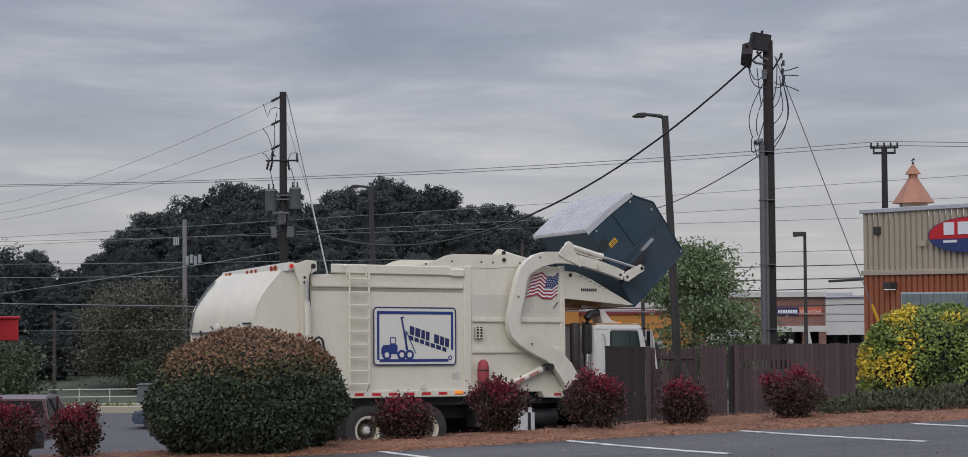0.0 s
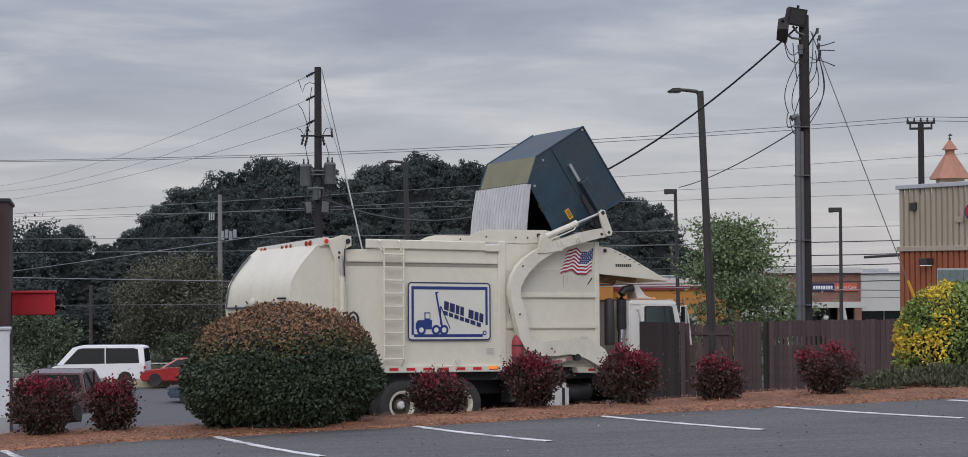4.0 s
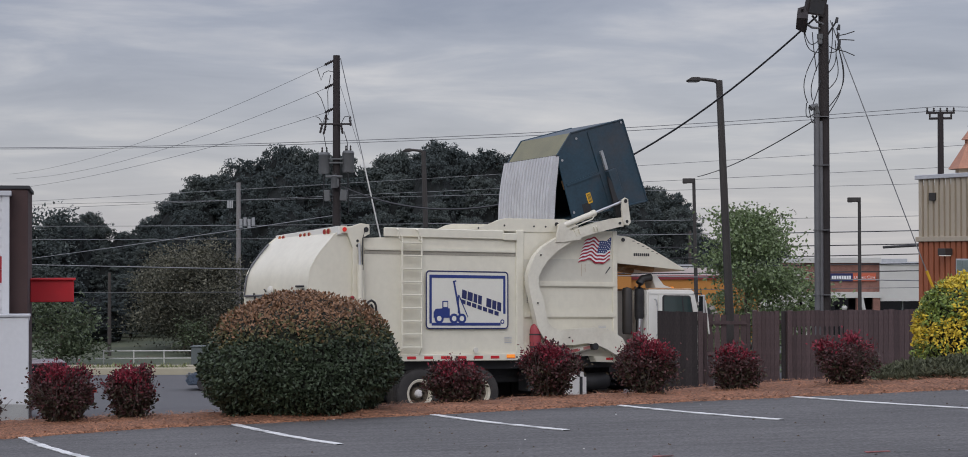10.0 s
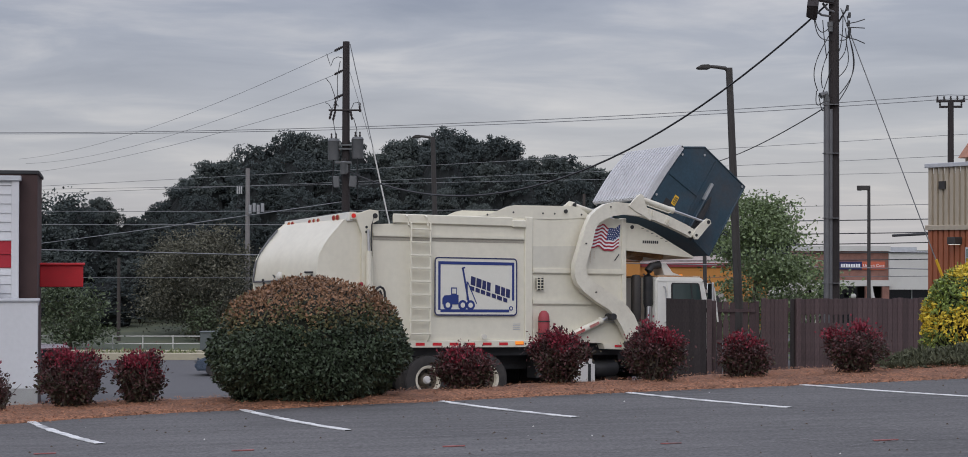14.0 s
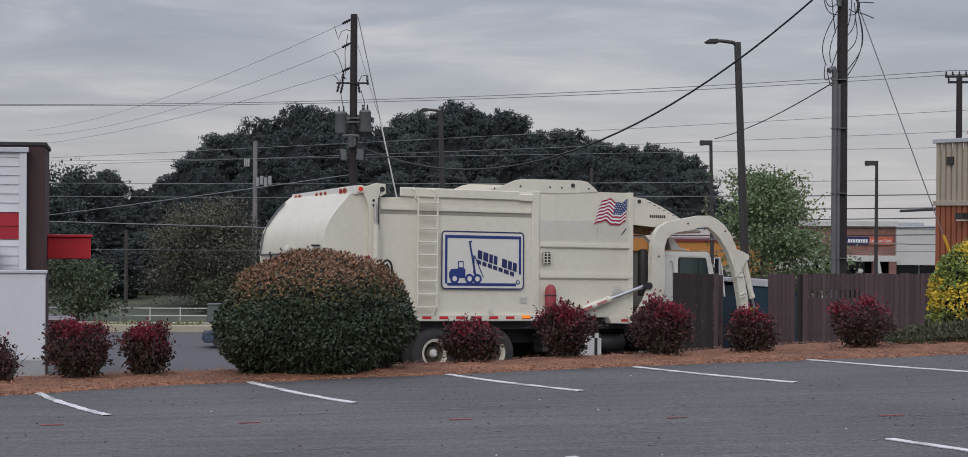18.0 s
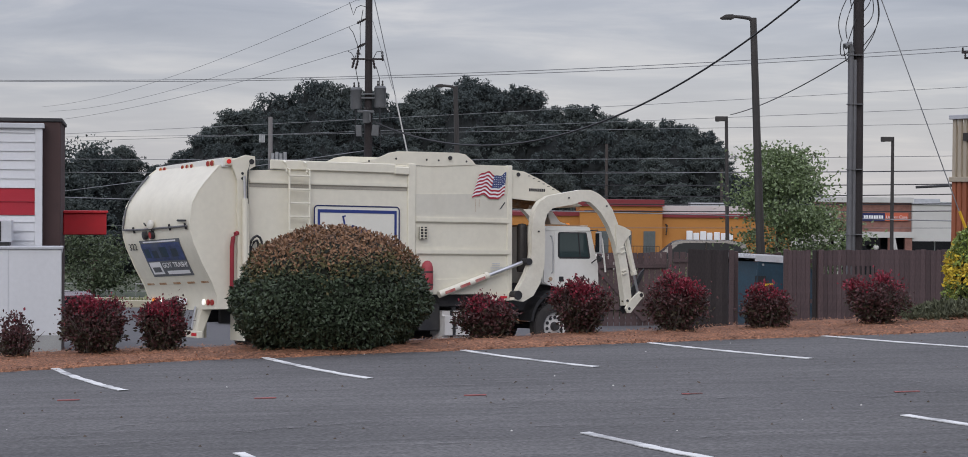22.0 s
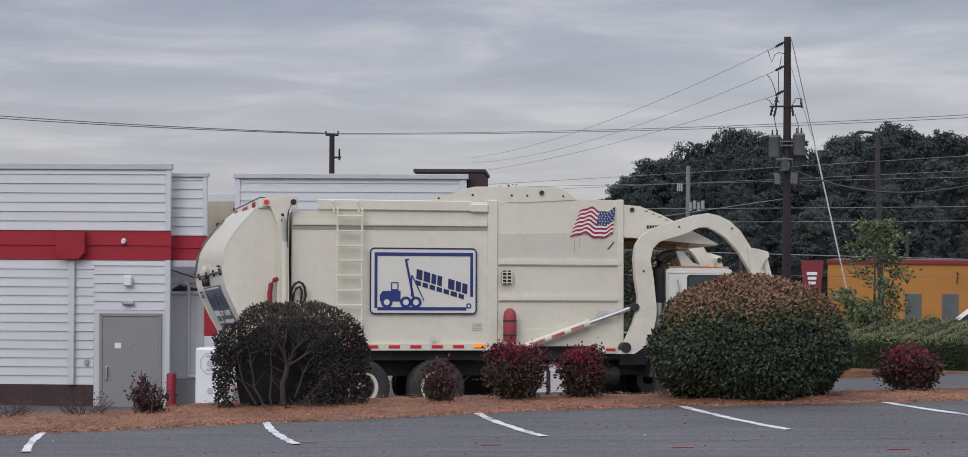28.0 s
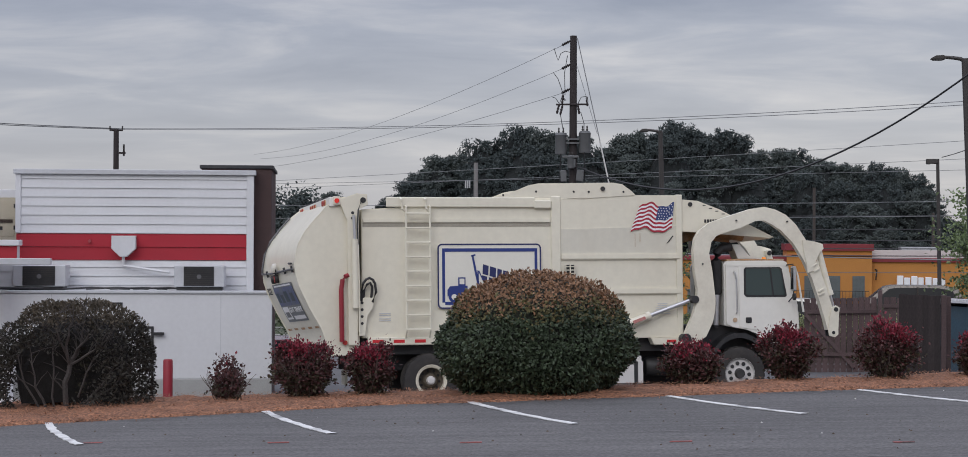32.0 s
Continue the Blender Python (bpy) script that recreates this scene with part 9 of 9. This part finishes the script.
def build_lines():
    HP, EP = (-32.2, 94.7, 9.0), (19.62, 82.7, 9.85)
    for dz, dy in ((0.0, 0.0), (0.22, 0.5)):
        line((HP[0], HP[1] + dy, HP[2] + dz * 0.3), (EP[0], EP[1] + dy, EP[2] + dz), 0.55, 0.016, M_PALEWIRE, "grey overhead power line", 30)
        line((HP[0], HP[1] + dy, HP[2] + dz * 0.3), (-70, 88, 11.6 + dz), 0.4, 0.023, M_CAN, "grey overhead power line")
        line((EP[0], EP[1] + dy, EP[2] + dz), (60, 80, 10.6 + dz), 0.5, 0.016, M_PALEWIRE, "grey overhead power line")
    # thick service cable between the two wooden poles
    line((7.92, 46.2, 9.3), (-5.5, 65.6, 5.9), 2.4, 0.029, M_WIRE, "thick black service cable between the poles", 30, "service_cable")
    line((7.83, 46.2, 6.72), (9.02, 84.0, 7.0), 0.18, 0.018, M_WIRE, "thin black cable from the service pole")
    # stays
    line((8.25, 46.2, 9.2), (11.1, 45.95, 1.5), 0.0, 0.013, M_PALEWIRE, "steel stay wire of the service pole", 4, "stay_wire")
    line((10.55, 45.98, 3.0), (11.45, 45.93, 0.55), 0.0, 0.035, M_YELLOW, "yellow plastic stay guard", 3, "stay_guard")
    line((-5.5, 65.6, 10.4), (-4.6, 65.1, 6.5), 0.0, 0.016, M_PALEWIRE, "steel stay wire of the transformer pole", 4, "stay_wire")
    line((-5.5, 65.6, 9.4), (-4.75, 65.1, 7.0), 0.0, 0.012, M_PALEWIRE, "steel stay wire of the transformer pole", 4, "stay_wire")
    line((-4.66, 65.1, 6.75), (-3.25, 64.6, 0.5), 0.0, 0.026, M_STUCCO, "white plastic stay guard", 3, "stay_guard")
    # fan of thin lines running left from the transformer pole
    for z, q in ((10.17, (-34, 130, 9.3)), (9.34, (-33, 128, 8.9)), (8.48, (-38, 128, 7.9))):
        line((-6.07, 65.85, z), q, 0.7, 0.0085, M_PALEWIRE, "thin grey line fanning out from the transformer pole")
    # distribution lines low before the wood
    for z0, z1, y0, y1, s, m in ((5.3, 6.3, 108, 84, 0.5, M_PALEWIRE), (4.55, 5.6, 108, 84, 0.5, M_PALEWIRE), (1.6, 2.5, 100, 84, 0.25, M_CAN)):
        line((-40, y0, z0), (60, y1, z1), s, 0.015, m, "grey line before the wood", 30)
    for z0, z1 in ((6.05, 10.3), (5.8, 8.9), (6.35, 7.35)):
        line((-40, 108, z0), (60, 69, z1), 0.25, 0.011, M_PALEWIRE, "grey line before the wood", 30)
    for z0, z1 in ((4.9, 5.3), (4.2, 4.6), (3.6, 4.2), (3.2, 3.5), (2.83, 3.1)):
        line((3, 100, z0 - 0.3), (60, 96, z1 + 0.9), 0.4, 0.026, M_WIRE, "dark line over the far street", 20)
    line((-40, 108, 1.9), (-5.8, 65.8, 4.85), 0.15, 0.016, M_PALEWIRE, "pale cable to the transformer pole", 20)
    line((-42, 91, 3.55), (30, 64.3, 2.3), 0.1, 0.02, M_PALEWIRE, "pale cable before the wood", 20)
    bm = B()
    rod(bm, (20.2, 98, 3.9), (23.0, 97.9, 4.05), 0.07, seg=6)
    tagged(part("splice_case", bm, M_WIRE), "black cable splice case on the far line", "cable splice")


build_lines()


# ---- roadside beyond the drive ----
def roadside():
    t = thing("pipe_railing", None, "pale green pipe railing along the road", "railing")
    for k in range(22):
        x = -44 + k * 1.75
        y = 104.5 + 0.2 * (x + 25) * 0.3 + 4.5
        bm = B()
        rod(bm, (x, y, -2.95), (x, y, -1.95), 0.035, seg=6)
        part("rail_post", bm, M_STUCCO, t)
    for z in (-2.02, -2.45):
        bm = B()
        rod(bm, (-44, 107.86, z), (-7.25, 110.06, z), 0.032, seg=6)
        part("rail_bar", bm, M_STUCCO, t)
    c = thing("road_curb", None, "pale worn concrete curb of the road", "curb", kind="structure")
    for z, y, h in ((-2.62, 98.5, 0.22), (-2.75, 103.0, 0.25)):
        bm = B()
        box(bm, -60, -4, y, y + 0.5, z - 0.3, z + h, 0.02)
        part("curb_stone", bm, M_CURB, c)
    pts = []
    rnd = random.Random(101)
    for _ in range(1500):
        x, y = rnd.uniform(-40, -8), rnd.uniform(99.2, 102.5)
        if noise.noise(Vector((x * 0.35, y * 0.2, 3))) > 0.05:
            pts.append(((x, y, -2.62 + rnd.random() * 0.15), (0, 0, 1)))
    g = leaves("verge_grass", pts, 0.22, M_HEDGE, None, 102, up=1.2, narrow=0.3)
    tagged(g, "rough grassy verge of the road", "grass", kind="stuff")
    b = thing("utility_cabinet", pose(-16.6, 108.5, -2.8), "dark green utility cabinet behind the railing", "cabinet")
    block("cabinet_body", b, -1.1, 1.1, -0.5, 0.5, 0.0, 1.05, M_SHUTTER, 0.03)
    block("cabinet_lid", b, -1.15, 1.15, -0.55, 0.55, 1.05, 1.12, M_SHUTTER, 0.02)


roadside()


# ---- cars ----
def car(name, label, paint, ln, w, h, kind="sedan", group="cars", m=None):
    """x runs forward. Body in a few lofted sections, glass, wheels and lamps as parts."""
    t = thing(name, m, label, "car", group)
    if kind == "sedan":
        low = [(-0.5, 0.30), (-0.49, 0.60), (-0.44, 0.66), (-0.30, 0.67), (0.12, 0.66), (0.36, 0.60), (0.47, 0.50), (0.5, 0.34), (0.47, 0.18), (-0.47, 0.18)]
        top = [(-0.36, 0.66), (-0.22, 0.94), (-0.10, 1.0), (0.06, 0.99), (0.24, 0.66)]
    elif kind == "suv":
        low = [(-0.5, 0.30), (-0.5, 0.58), (-0.48, 0.62), (-0.30, 0.63), (0.15, 0.62), (0.40, 0.57), (0.48, 0.48), (0.5, 0.32), (0.47, 0.16), (-0.48, 0.16)]
        top = [(-0.48, 0.62), (-0.42, 0.95), (-0.30, 1.0), (0.04, 1.0), (0.10, 0.97), (0.26, 0.61)]
    elif kind == "van":
        low = [(-0.5, 0.2), (-0.5, 0.55), (-0.4, 0.56), (0.3, 0.55), (0.44, 0.48), (0.5, 0.36), (0.49, 0.16), (-0.49, 0.14)]
        top = [(-0.5, 0.55), (-0.48, 0.96), (-0.42, 1.0), (0.18, 1.0), (0.24, 0.96), (0.40, 0.52)]
    else:
        low = [(-0.5, 0.34), (-0.5, 0.60), (-0.12, 0.61), (0.22, 0.61), (0.44, 0.57), (0.5, 0.48), (0.5, 0.22), (-0.5, 0.22)]
        top = [(-0.14, 0.6), (-0.12, 0.95), (-0.06, 1.0), (0.10, 1.0), (0.15, 0.96), (0.26, 0.6)]
    hw = w / 2
    bm = B()
    P = [(x * ln, z * h) for x, z in low]
    prism(bm, P, -hw, hw, 0.06)
    smooth(part("body", bm, paint, t), 35)
    bm = B()
    T = [(x * ln, z * h) for x, z in top]
    zb, zt = T[0][1], max(z for _, z in T)
    inset = lambda z: hw * (0.97 - 0.17 * (z - zb) / max(0.01, zt - zb))
    loft(bm, [[(x, -inset(z), z) for x, z in T], [(x, inset(z), z) for x, z in T]])
    smooth(part("roof_cabin", bm, paint, t), 35)
    # side glass, windscreens
    cx = sum(x for x, _ in T) / len(T)
    for s in (-1, 1):
        G = [(cx + (x - cx) * 0.86, zb + (z - zb) * 0.84 + 0.015 * h) for x, z in T]
        bm = B()
        a = [bm.verts.new((x, s * (inset(z) + 0.012), z)) for x, z in G]
        bm.faces.new(a)
        part("side_window", bm, M_TINT, t)
        bm = B()
        box(bm, cx - 0.03, cx + 0.03, s * inset(zb) - 0.03, s * inset(zb) + 0.03, zb, zt - 0.05)
        part("door_pillar", bm, paint, t)
    for i, j in ((0, 1), (len(T) - 2, len(T) - 1)):
        (xa, za), (xb, zc) = T[i], T[j]
        d = -0.012 if i == 0 else 0.012
        bm = B()
        pa, pb = (xa + (xb - xa) * 0.1, za + (zc - za) * 0.1), (xa + (xb - xa) * 0.9, za + (zc - za) * 0.9)
        v = [bm.verts.new((pa[0] + d, -inset(pa[1]) * 0.88, pa[1] + 0.008)), bm.verts.new((pa[0] + d, inset(pa[1]) * 0.88, pa[1] + 0.008)), bm.verts.new((pb[0] + d, inset(pb[1]) * 0.88, pb[1] + 0.008)), bm.verts.new((pb[0] + d, -inset(pb[1]) * 0.88, pb[1] + 0.008))]
        bm.faces.new(v)
        part("windscreen", bm, M_TINT, t)
    r = 0.34 if kind in ("sedan",) else 0.38
    for x in (-0.30 * ln, 0.31 * ln):
        for s in (-1, 1):
            wh = thing("wheel", pose(x, s * (hw - 0.09), r))
            wh.parent = t
            bm = B()
            lathe(bm, [(r * 0.6, -0.1), (r * 0.95, -0.11), (r, -0.08), (r, 0.08), (r * 0.95, 0.11), (r * 0.6, 0.1)], Matrix.Rotation(radians(90), 4, "X"), 20)
            smooth(part("tyre", bm, M_RUBBER, wh))
            bm = B()
            lathe(bm, [(r * 0.62, 0.09), (r * 0.5, 0.06), (r * 0.2, 0.09), (0, 0.095)], Matrix.Rotation(radians(-90 * s), 4, "X"), 16)
            part("rim", bm, M_GALV, wh)
    for s in (-1, 1):
        zt2 = P[1][1] * 0.9
        bm = B()
        box(bm, -0.505 * ln, -0.485 * ln, s * hw * 0.95 - 0.12, s * hw * 0.95 + 0.02, zt2 - 0.16, zt2, 0.01)
        part("tail_light", bm, M_REDLENS, t)
        bm = B()
        box(bm, 0.475 * ln, 0.497 * ln, s * hw * 0.8 - 0.15, s * hw * 0.8 + 0.15, h * 0.44, h * 0.53, 0.01)
        part("headlight", bm, M_CAN, t)
    bm = B()
    box(bm, -0.51 * ln, -0.50 * ln, -0.26, 0.26, P[0][1] + 0.02, P[0][1] + 0.15)
    part("plate_bar", bm, M_SIGNWHITE, t)
    return t


car("parked_car", "slate blue sedan parked by the road", M_CARBLUE, 4.6, 1.8, 1.42, "sedan", m=pose(-12.2, 87.4, drive_z(-12.2, 87.4), 0, 0, 185))
car("parked_suv", "cream white sport utility car behind the hedge", M_CARWHITE, 4.7, 1.85, 1.75, "suv", m=pose(1.15, 68.6, -0.53, 0, 0, 176))
car("parked_suv", "dark taupe sport utility car behind the enclosure", M_CARTAUPE, 5.3, 1.95, 1.95, "suv", m=pose(6.3, 74.2, -0.35, 0, 0, 178))
CAR_RED = car("passing_pickup", "dark maroon pickup driving off along the service drive", M_CARMAROON, 5.4, 1.95, 1.72, "pickup")
CAR_DARK = car("road_sedan", "black sedan driving along the road", M_CARBLACK, 4.8, 1.85, 1.45, "sedan", "road traffic")
CAR_VAN = car("road_van", "white van driving along the road", M_SIGNWHITE, 5.2, 2.0, 2.1, "van", "road traffic")
CAR_RED2 = car("road_hatchback", "red car driving along the road", M_CARRED, 4.3, 1.75, 1.45, "sedan", "road traffic")

TRUCK_OB, ARMS, CYLS, WHEELS = build_truck()
BIN_OB, LIDS = build_container()

# ---- what moves ----
# seconds, place and turn of the truck
TRUCK = [
    (0.0, 1.240, 42.522, -0.007, -1.91, 1.10, 29.98), (17.5, 1.240, 42.522, -0.007, -1.91, 1.10, 29.98), (18.0, 1.239, 42.528, -0.010, -1.91, 1.08, 29.96),
    (18.5, 1.152, 42.485, -0.011, -1.91, 1.07, 29.91), (19.0, 0.959, 42.389, -0.005, -1.92, 1.01, 29.95), (19.5, 0.676, 42.239, 0.002, -1.92, 0.90, 29.96),
    (20.0, 0.315, 42.049, 0.010, -1.92, 0.83, 30.05), (20.5, -0.123, 41.819, 0.015, -1.91, 0.82, 30.23), (21.0, -0.623, 41.589, 0.019, -1.89, 0.82, 31.07),
    (21.5, -1.215, 41.339, 0.021, -1.87, 0.87, 32.62), (22.0, -1.841, 41.063, 0.022, -1.83, 1.00, 34.47), (22.5, -2.497, 40.747, 0.017, -1.80, 1.11, 36.45),
    (23.0, -3.188, 40.374, 0.018, -1.78, 1.22, 38.41), (23.5, -3.883, 39.946, 0.023, -1.75, 1.26, 40.11), (24.0, -4.548, 39.469, 0.030, -1.73, 1.17, 41.27),
    (24.5, -5.206, 38.934, 0.046, -1.72, 1.07, 41.84), (25.0, -5.897, 38.271, 0.069, -1.74, 0.95, 40.93), (25.5, -6.444, 37.591, 0.099, -1.81, 0.80, 37.88),
    (26.0, -6.879, 36.932, 0.129, -1.90, 0.60, 33.19), (26.5, -7.287, 36.391, 0.150, -1.98, 0.40, 28.95), (27.5, -7.506, 36.003, 0.158, -2.02, 0.27, 26.35),
    (28.5, -7.406, 35.856, 0.167, -2.07, 0.13, 23.76), (29.0, -7.068, 36.006, 0.170, -2.07, 0.07, 23.73), (29.5, -6.536, 36.247, 0.175, -2.08, -0.03, 23.80),
    (30.0, -5.823, 36.519, 0.184, -2.08, -0.14, 23.24), (30.5, -4.918, 36.813, 0.191, -2.09, -0.27, 22.08), (31.0, -3.978, 37.091, 0.203, -2.09, -0.33, 20.80),
    (31.5, -3.094, 37.354, 0.215, -2.10, -0.36, 19.85), (32.0, -2.286, 37.590, 0.229, -2.12, -0.34, 19.07),
]

# seconds, arm raised by, container tipped by (degrees)
LIFT = [(0.0, 57.6, 41.5), (0.5, 70, 53), (1.0, 83.6, 69.8), (1.3, 86, 88), (1.6, 86.6, 105), (2.0, 86.6, 125), (2.5, 86.6, 144), (3.0, 86.6, 154), (3.5, 86.6, 134), (4.0, 86.6, 125), (4.5, 86.6, 139), (5.0, 86.6, 132), (5.5, 86.6, 119.4), (6.0, 86.6, 99.3),
        (6.5, 86.6, 128), (7.0, 86.6, 119.4), (7.5, 86.6, 95), (8.0, 86.6, 107), (8.5, 86.6, 141), (9.0, 86.6, 148.6), (9.5, 86.6, 130), (10.0, 86.6, 109.7), (10.5, 86.6, 109), (11.0, 86.6, 130), (11.5, 86.6, 115), (12.0, 86.6, 99.3), (12.5, 83.5, 95),
        (13.0, 71.9, 79), (13.5, 61.2, 66), (14.0, 53.2, 57.2), (14.5, 45.3, 49), (15.2, 32, 35), (15.9, 20, 23), (16.5, 9, 11), (17.0, 1.2, 1.5), (17.4, -3, 0.0), (17.8, -6, 0.0), (18.4, -8.4, 0.0), (20.0, -8.4, 0.0), (21.8, -8, 0.0), (22.5, -6, 0.0), (23.2, -3, 0.0), (24.0, 0, 0.0), (32.0, 0, 0.0)]
REST = 17.2


def ccw(deg):
    """Turn in the truck's side plane that lifts the nose by deg."""
    return Matrix.Rotation(radians(-deg), 4, "Y")


def truck_at(t):
    ts = [r[0] for r in TRUCK]
    v = [interp(t, ts, [r[k] for r in TRUCK]) for k in range(1, 7)]
    return pose(*v)


def foot_at(alpha):
    a = radians(alpha)
    x, z = FOOT[0] - PIVOT[0], FOOT[1] - PIVOT[1]
    return PIVOT[0] + x * math.cos(a) - z * math.sin(a), PIVOT[1] + x * math.sin(a) + z * math.cos(a)


def bin_local(alpha, phi):
    """The container hangs on the forks, its tipping offset fitted to the camera's view."""
    fx, fz = foot_at(alpha)
    tip = [0, 41, 57, 70, 99, 110, 119, 149, 156]
    ax = interp(phi, tip, [0.06, 0.06, 0.01, -0.05, -0.17, -0.20, -0.24, -0.24, -0.21])
    az = interp(phi, tip, [0.83, 0.83, 0.81, 0.77, 0.94, 0.99, 1.05, 1.24, 1.30])
    return Matrix.Translation((fx, 0, fz)) @ ccw(phi) @ Matrix.Translation((-ax, 0, -az))


def fork_at(t, a, f):
    """Turn of the fork on its arm."""
    return f - a if t <= 17.0 else interp(t, [17.0, 18.0, 20.0, 22.0, 22.6, 23.3, 32], [0.3, 6, 20, 64, 80, 98, 98])


def motions():
    walk(TRUCK_OB, [(r[0], pose(*r[1:])) for r in TRUCK])
    px, pz = PIVOT
    for arm, fork, barrel, ram, ym in ARMS:
        walk(arm, [(t, Matrix.Translation((px, 0, pz)) @ ccw(a)) for t, a, f in LIFT])
        foot = Vector((FOOT[0] - px, FOOT[1] - pz))
        top = Vector((CYL_TOP[0] - px, CYL_TOP[1] - pz))
        rows, aim, push = [], [], []
        for t, a, f in LIFT:
            rel = fork_at(t, a, f)
            rows.append((t, Matrix.Translation((foot.x, 0, foot.y)) @ ccw(rel)))
            k = radians(rel)
            end = foot + Vector((CRANK[0] * math.cos(k) - CRANK[1] * math.sin(k), CRANK[0] * math.sin(k) + CRANK[1] * math.cos(k)))
            turn = ccw(math.degrees(math.atan2(end.y - top.y, end.x - top.x)))
            aim.append((t, Matrix.Translation((top.x, ym, top.y)) @ turn))
            push.append((t, Matrix.Translation((end.x, ym, end.y)) @ turn))
        walk(fork, rows)
        walk(barrel, aim)
        walk(ram, push)
    for c, r in CYLS:
        y = c.location.y
        base = Vector((-0.95, 1.12))
        rows, ram = [], []
        for t, a, f in LIFT:
            k = radians(a)
            ex, ez = 1.14 - px, 1.86 - pz
            tip = Vector((px + ex * math.cos(k) - ez * math.sin(k), pz + ex * math.sin(k) + ez * math.cos(k)))
            d = tip - base
            rows.append((t, Matrix.Translation((base.x, y, base.y)) @ ccw(math.degrees(math.atan2(d.y, d.x)))))
            ram.append((t, Matrix.Translation((d.length, 0, 0))))
        walk(c, rows)
        walk(r, ram)
    # the container follows the forks until it stands on the pad again
    rest = truck_at(0.0) @ bin_local(0.0, 0.0)
    x, y, z = (truck_at(0.0) @ bin_local(-1.0, 0.0)).translation
    ground = pose(x, y, drive_z(x + 0.8, y + 0.4) - 0.02, 0, 0, 30)
    rows = [(t, truck_at(t) @ bin_local(a, f)) for t, a, f in LIFT if t < REST]
    rows += [(17.4, ground), (32.0, ground)]
    walk(BIN_OB, rows)
    for lid in LIDS:
        rows = []
        for t, a, f in LIFT:
            shut = 174.3 + f
            w = smoothstep(52, 75, f)
            hang = shut * (1 - w) + min(shut, 252 + (f - 84) * 0.5, 264) * w
            rel = hang - 180 - f
            rows.append((t, Matrix.Translation((CB[0], 0, CB[1] + 0.045)) @ ccw(rel)))
        walk(lid, rows)
    # wheels roll with the way of the truck
    steps = [(17.5, 0.0)]
    t, way = 17.5, 0.0
    while t < 31.99:
        a, b = truck_at(t).translation, truck_at(t + 0.25).translation
        h = truck_at(t).to_3x3() @ Vector((1, 0, 0))
        way += (b - a).dot(h)
        t += 0.25
        steps.append((t, way))
    for w in WHEELS:
        at = w.location.copy()
        walk(w, [(0.0, Matrix.Translation(at))] + [(t, Matrix.Translation(at) @ Matrix.Rotation(d / 0.52, 4, "Y")) for t, d in steps])
    # traffic
    def drive(ob, rows):
        walk(ob, [(t, pose(x, y, drive_z(x, y) + dz, 0, 0, a)) for t, x, y, dz, a in rows])
    drive(CAR_RED, [(0.0, -13.0, 58.4, 0.0, 84), (4.0, -13.0, 58.4, 0.0, 85), (5.5, -13.1, 58.6, 0.0, 90), (6.5, -13.5, 59.2, 0.0, 104), (7.5, -14.0, 59.8, 0.0, 112), (8.5, -14.4, 60.3, 0.0, 118), (9.5, -14.9, 60.8, 0.0, 122), (10.5, -15.2, 61.1, 0.0, 124), (12.0, -15.3, 61.2, 0.0, 124), (32.0, -15.3, 61.2, 0.0, 124)])
    drive(CAR_DARK, [(0.0, 14.0, 100.2, 0.05, 180), (2.5, -15.8, 100.2, 0.05, 180), (6.0, -57.5, 100.2, 0.05, 180), (32.0, -367.0, 100.2, 0.05, 180)])
    drive(CAR_VAN, [(0.0, 26.0, 100.4, 0.05, 180), (3.5, -14.6, 100.4, 0.05, 180), (7.0, -55.0, 100.4, 0.05, 180), (32.0, -345.0, 100.4, 0.05, 180)])
    drive(CAR_RED2, [(0.0, 31.0, 98.4, 0.05, 180), (3.5, -9.8, 98.4, 0.05, 180), (7.0, -50.0, 98.4, 0.05, 180), (32.0, -337.0, 98.4, 0.05, 180)])


motions()
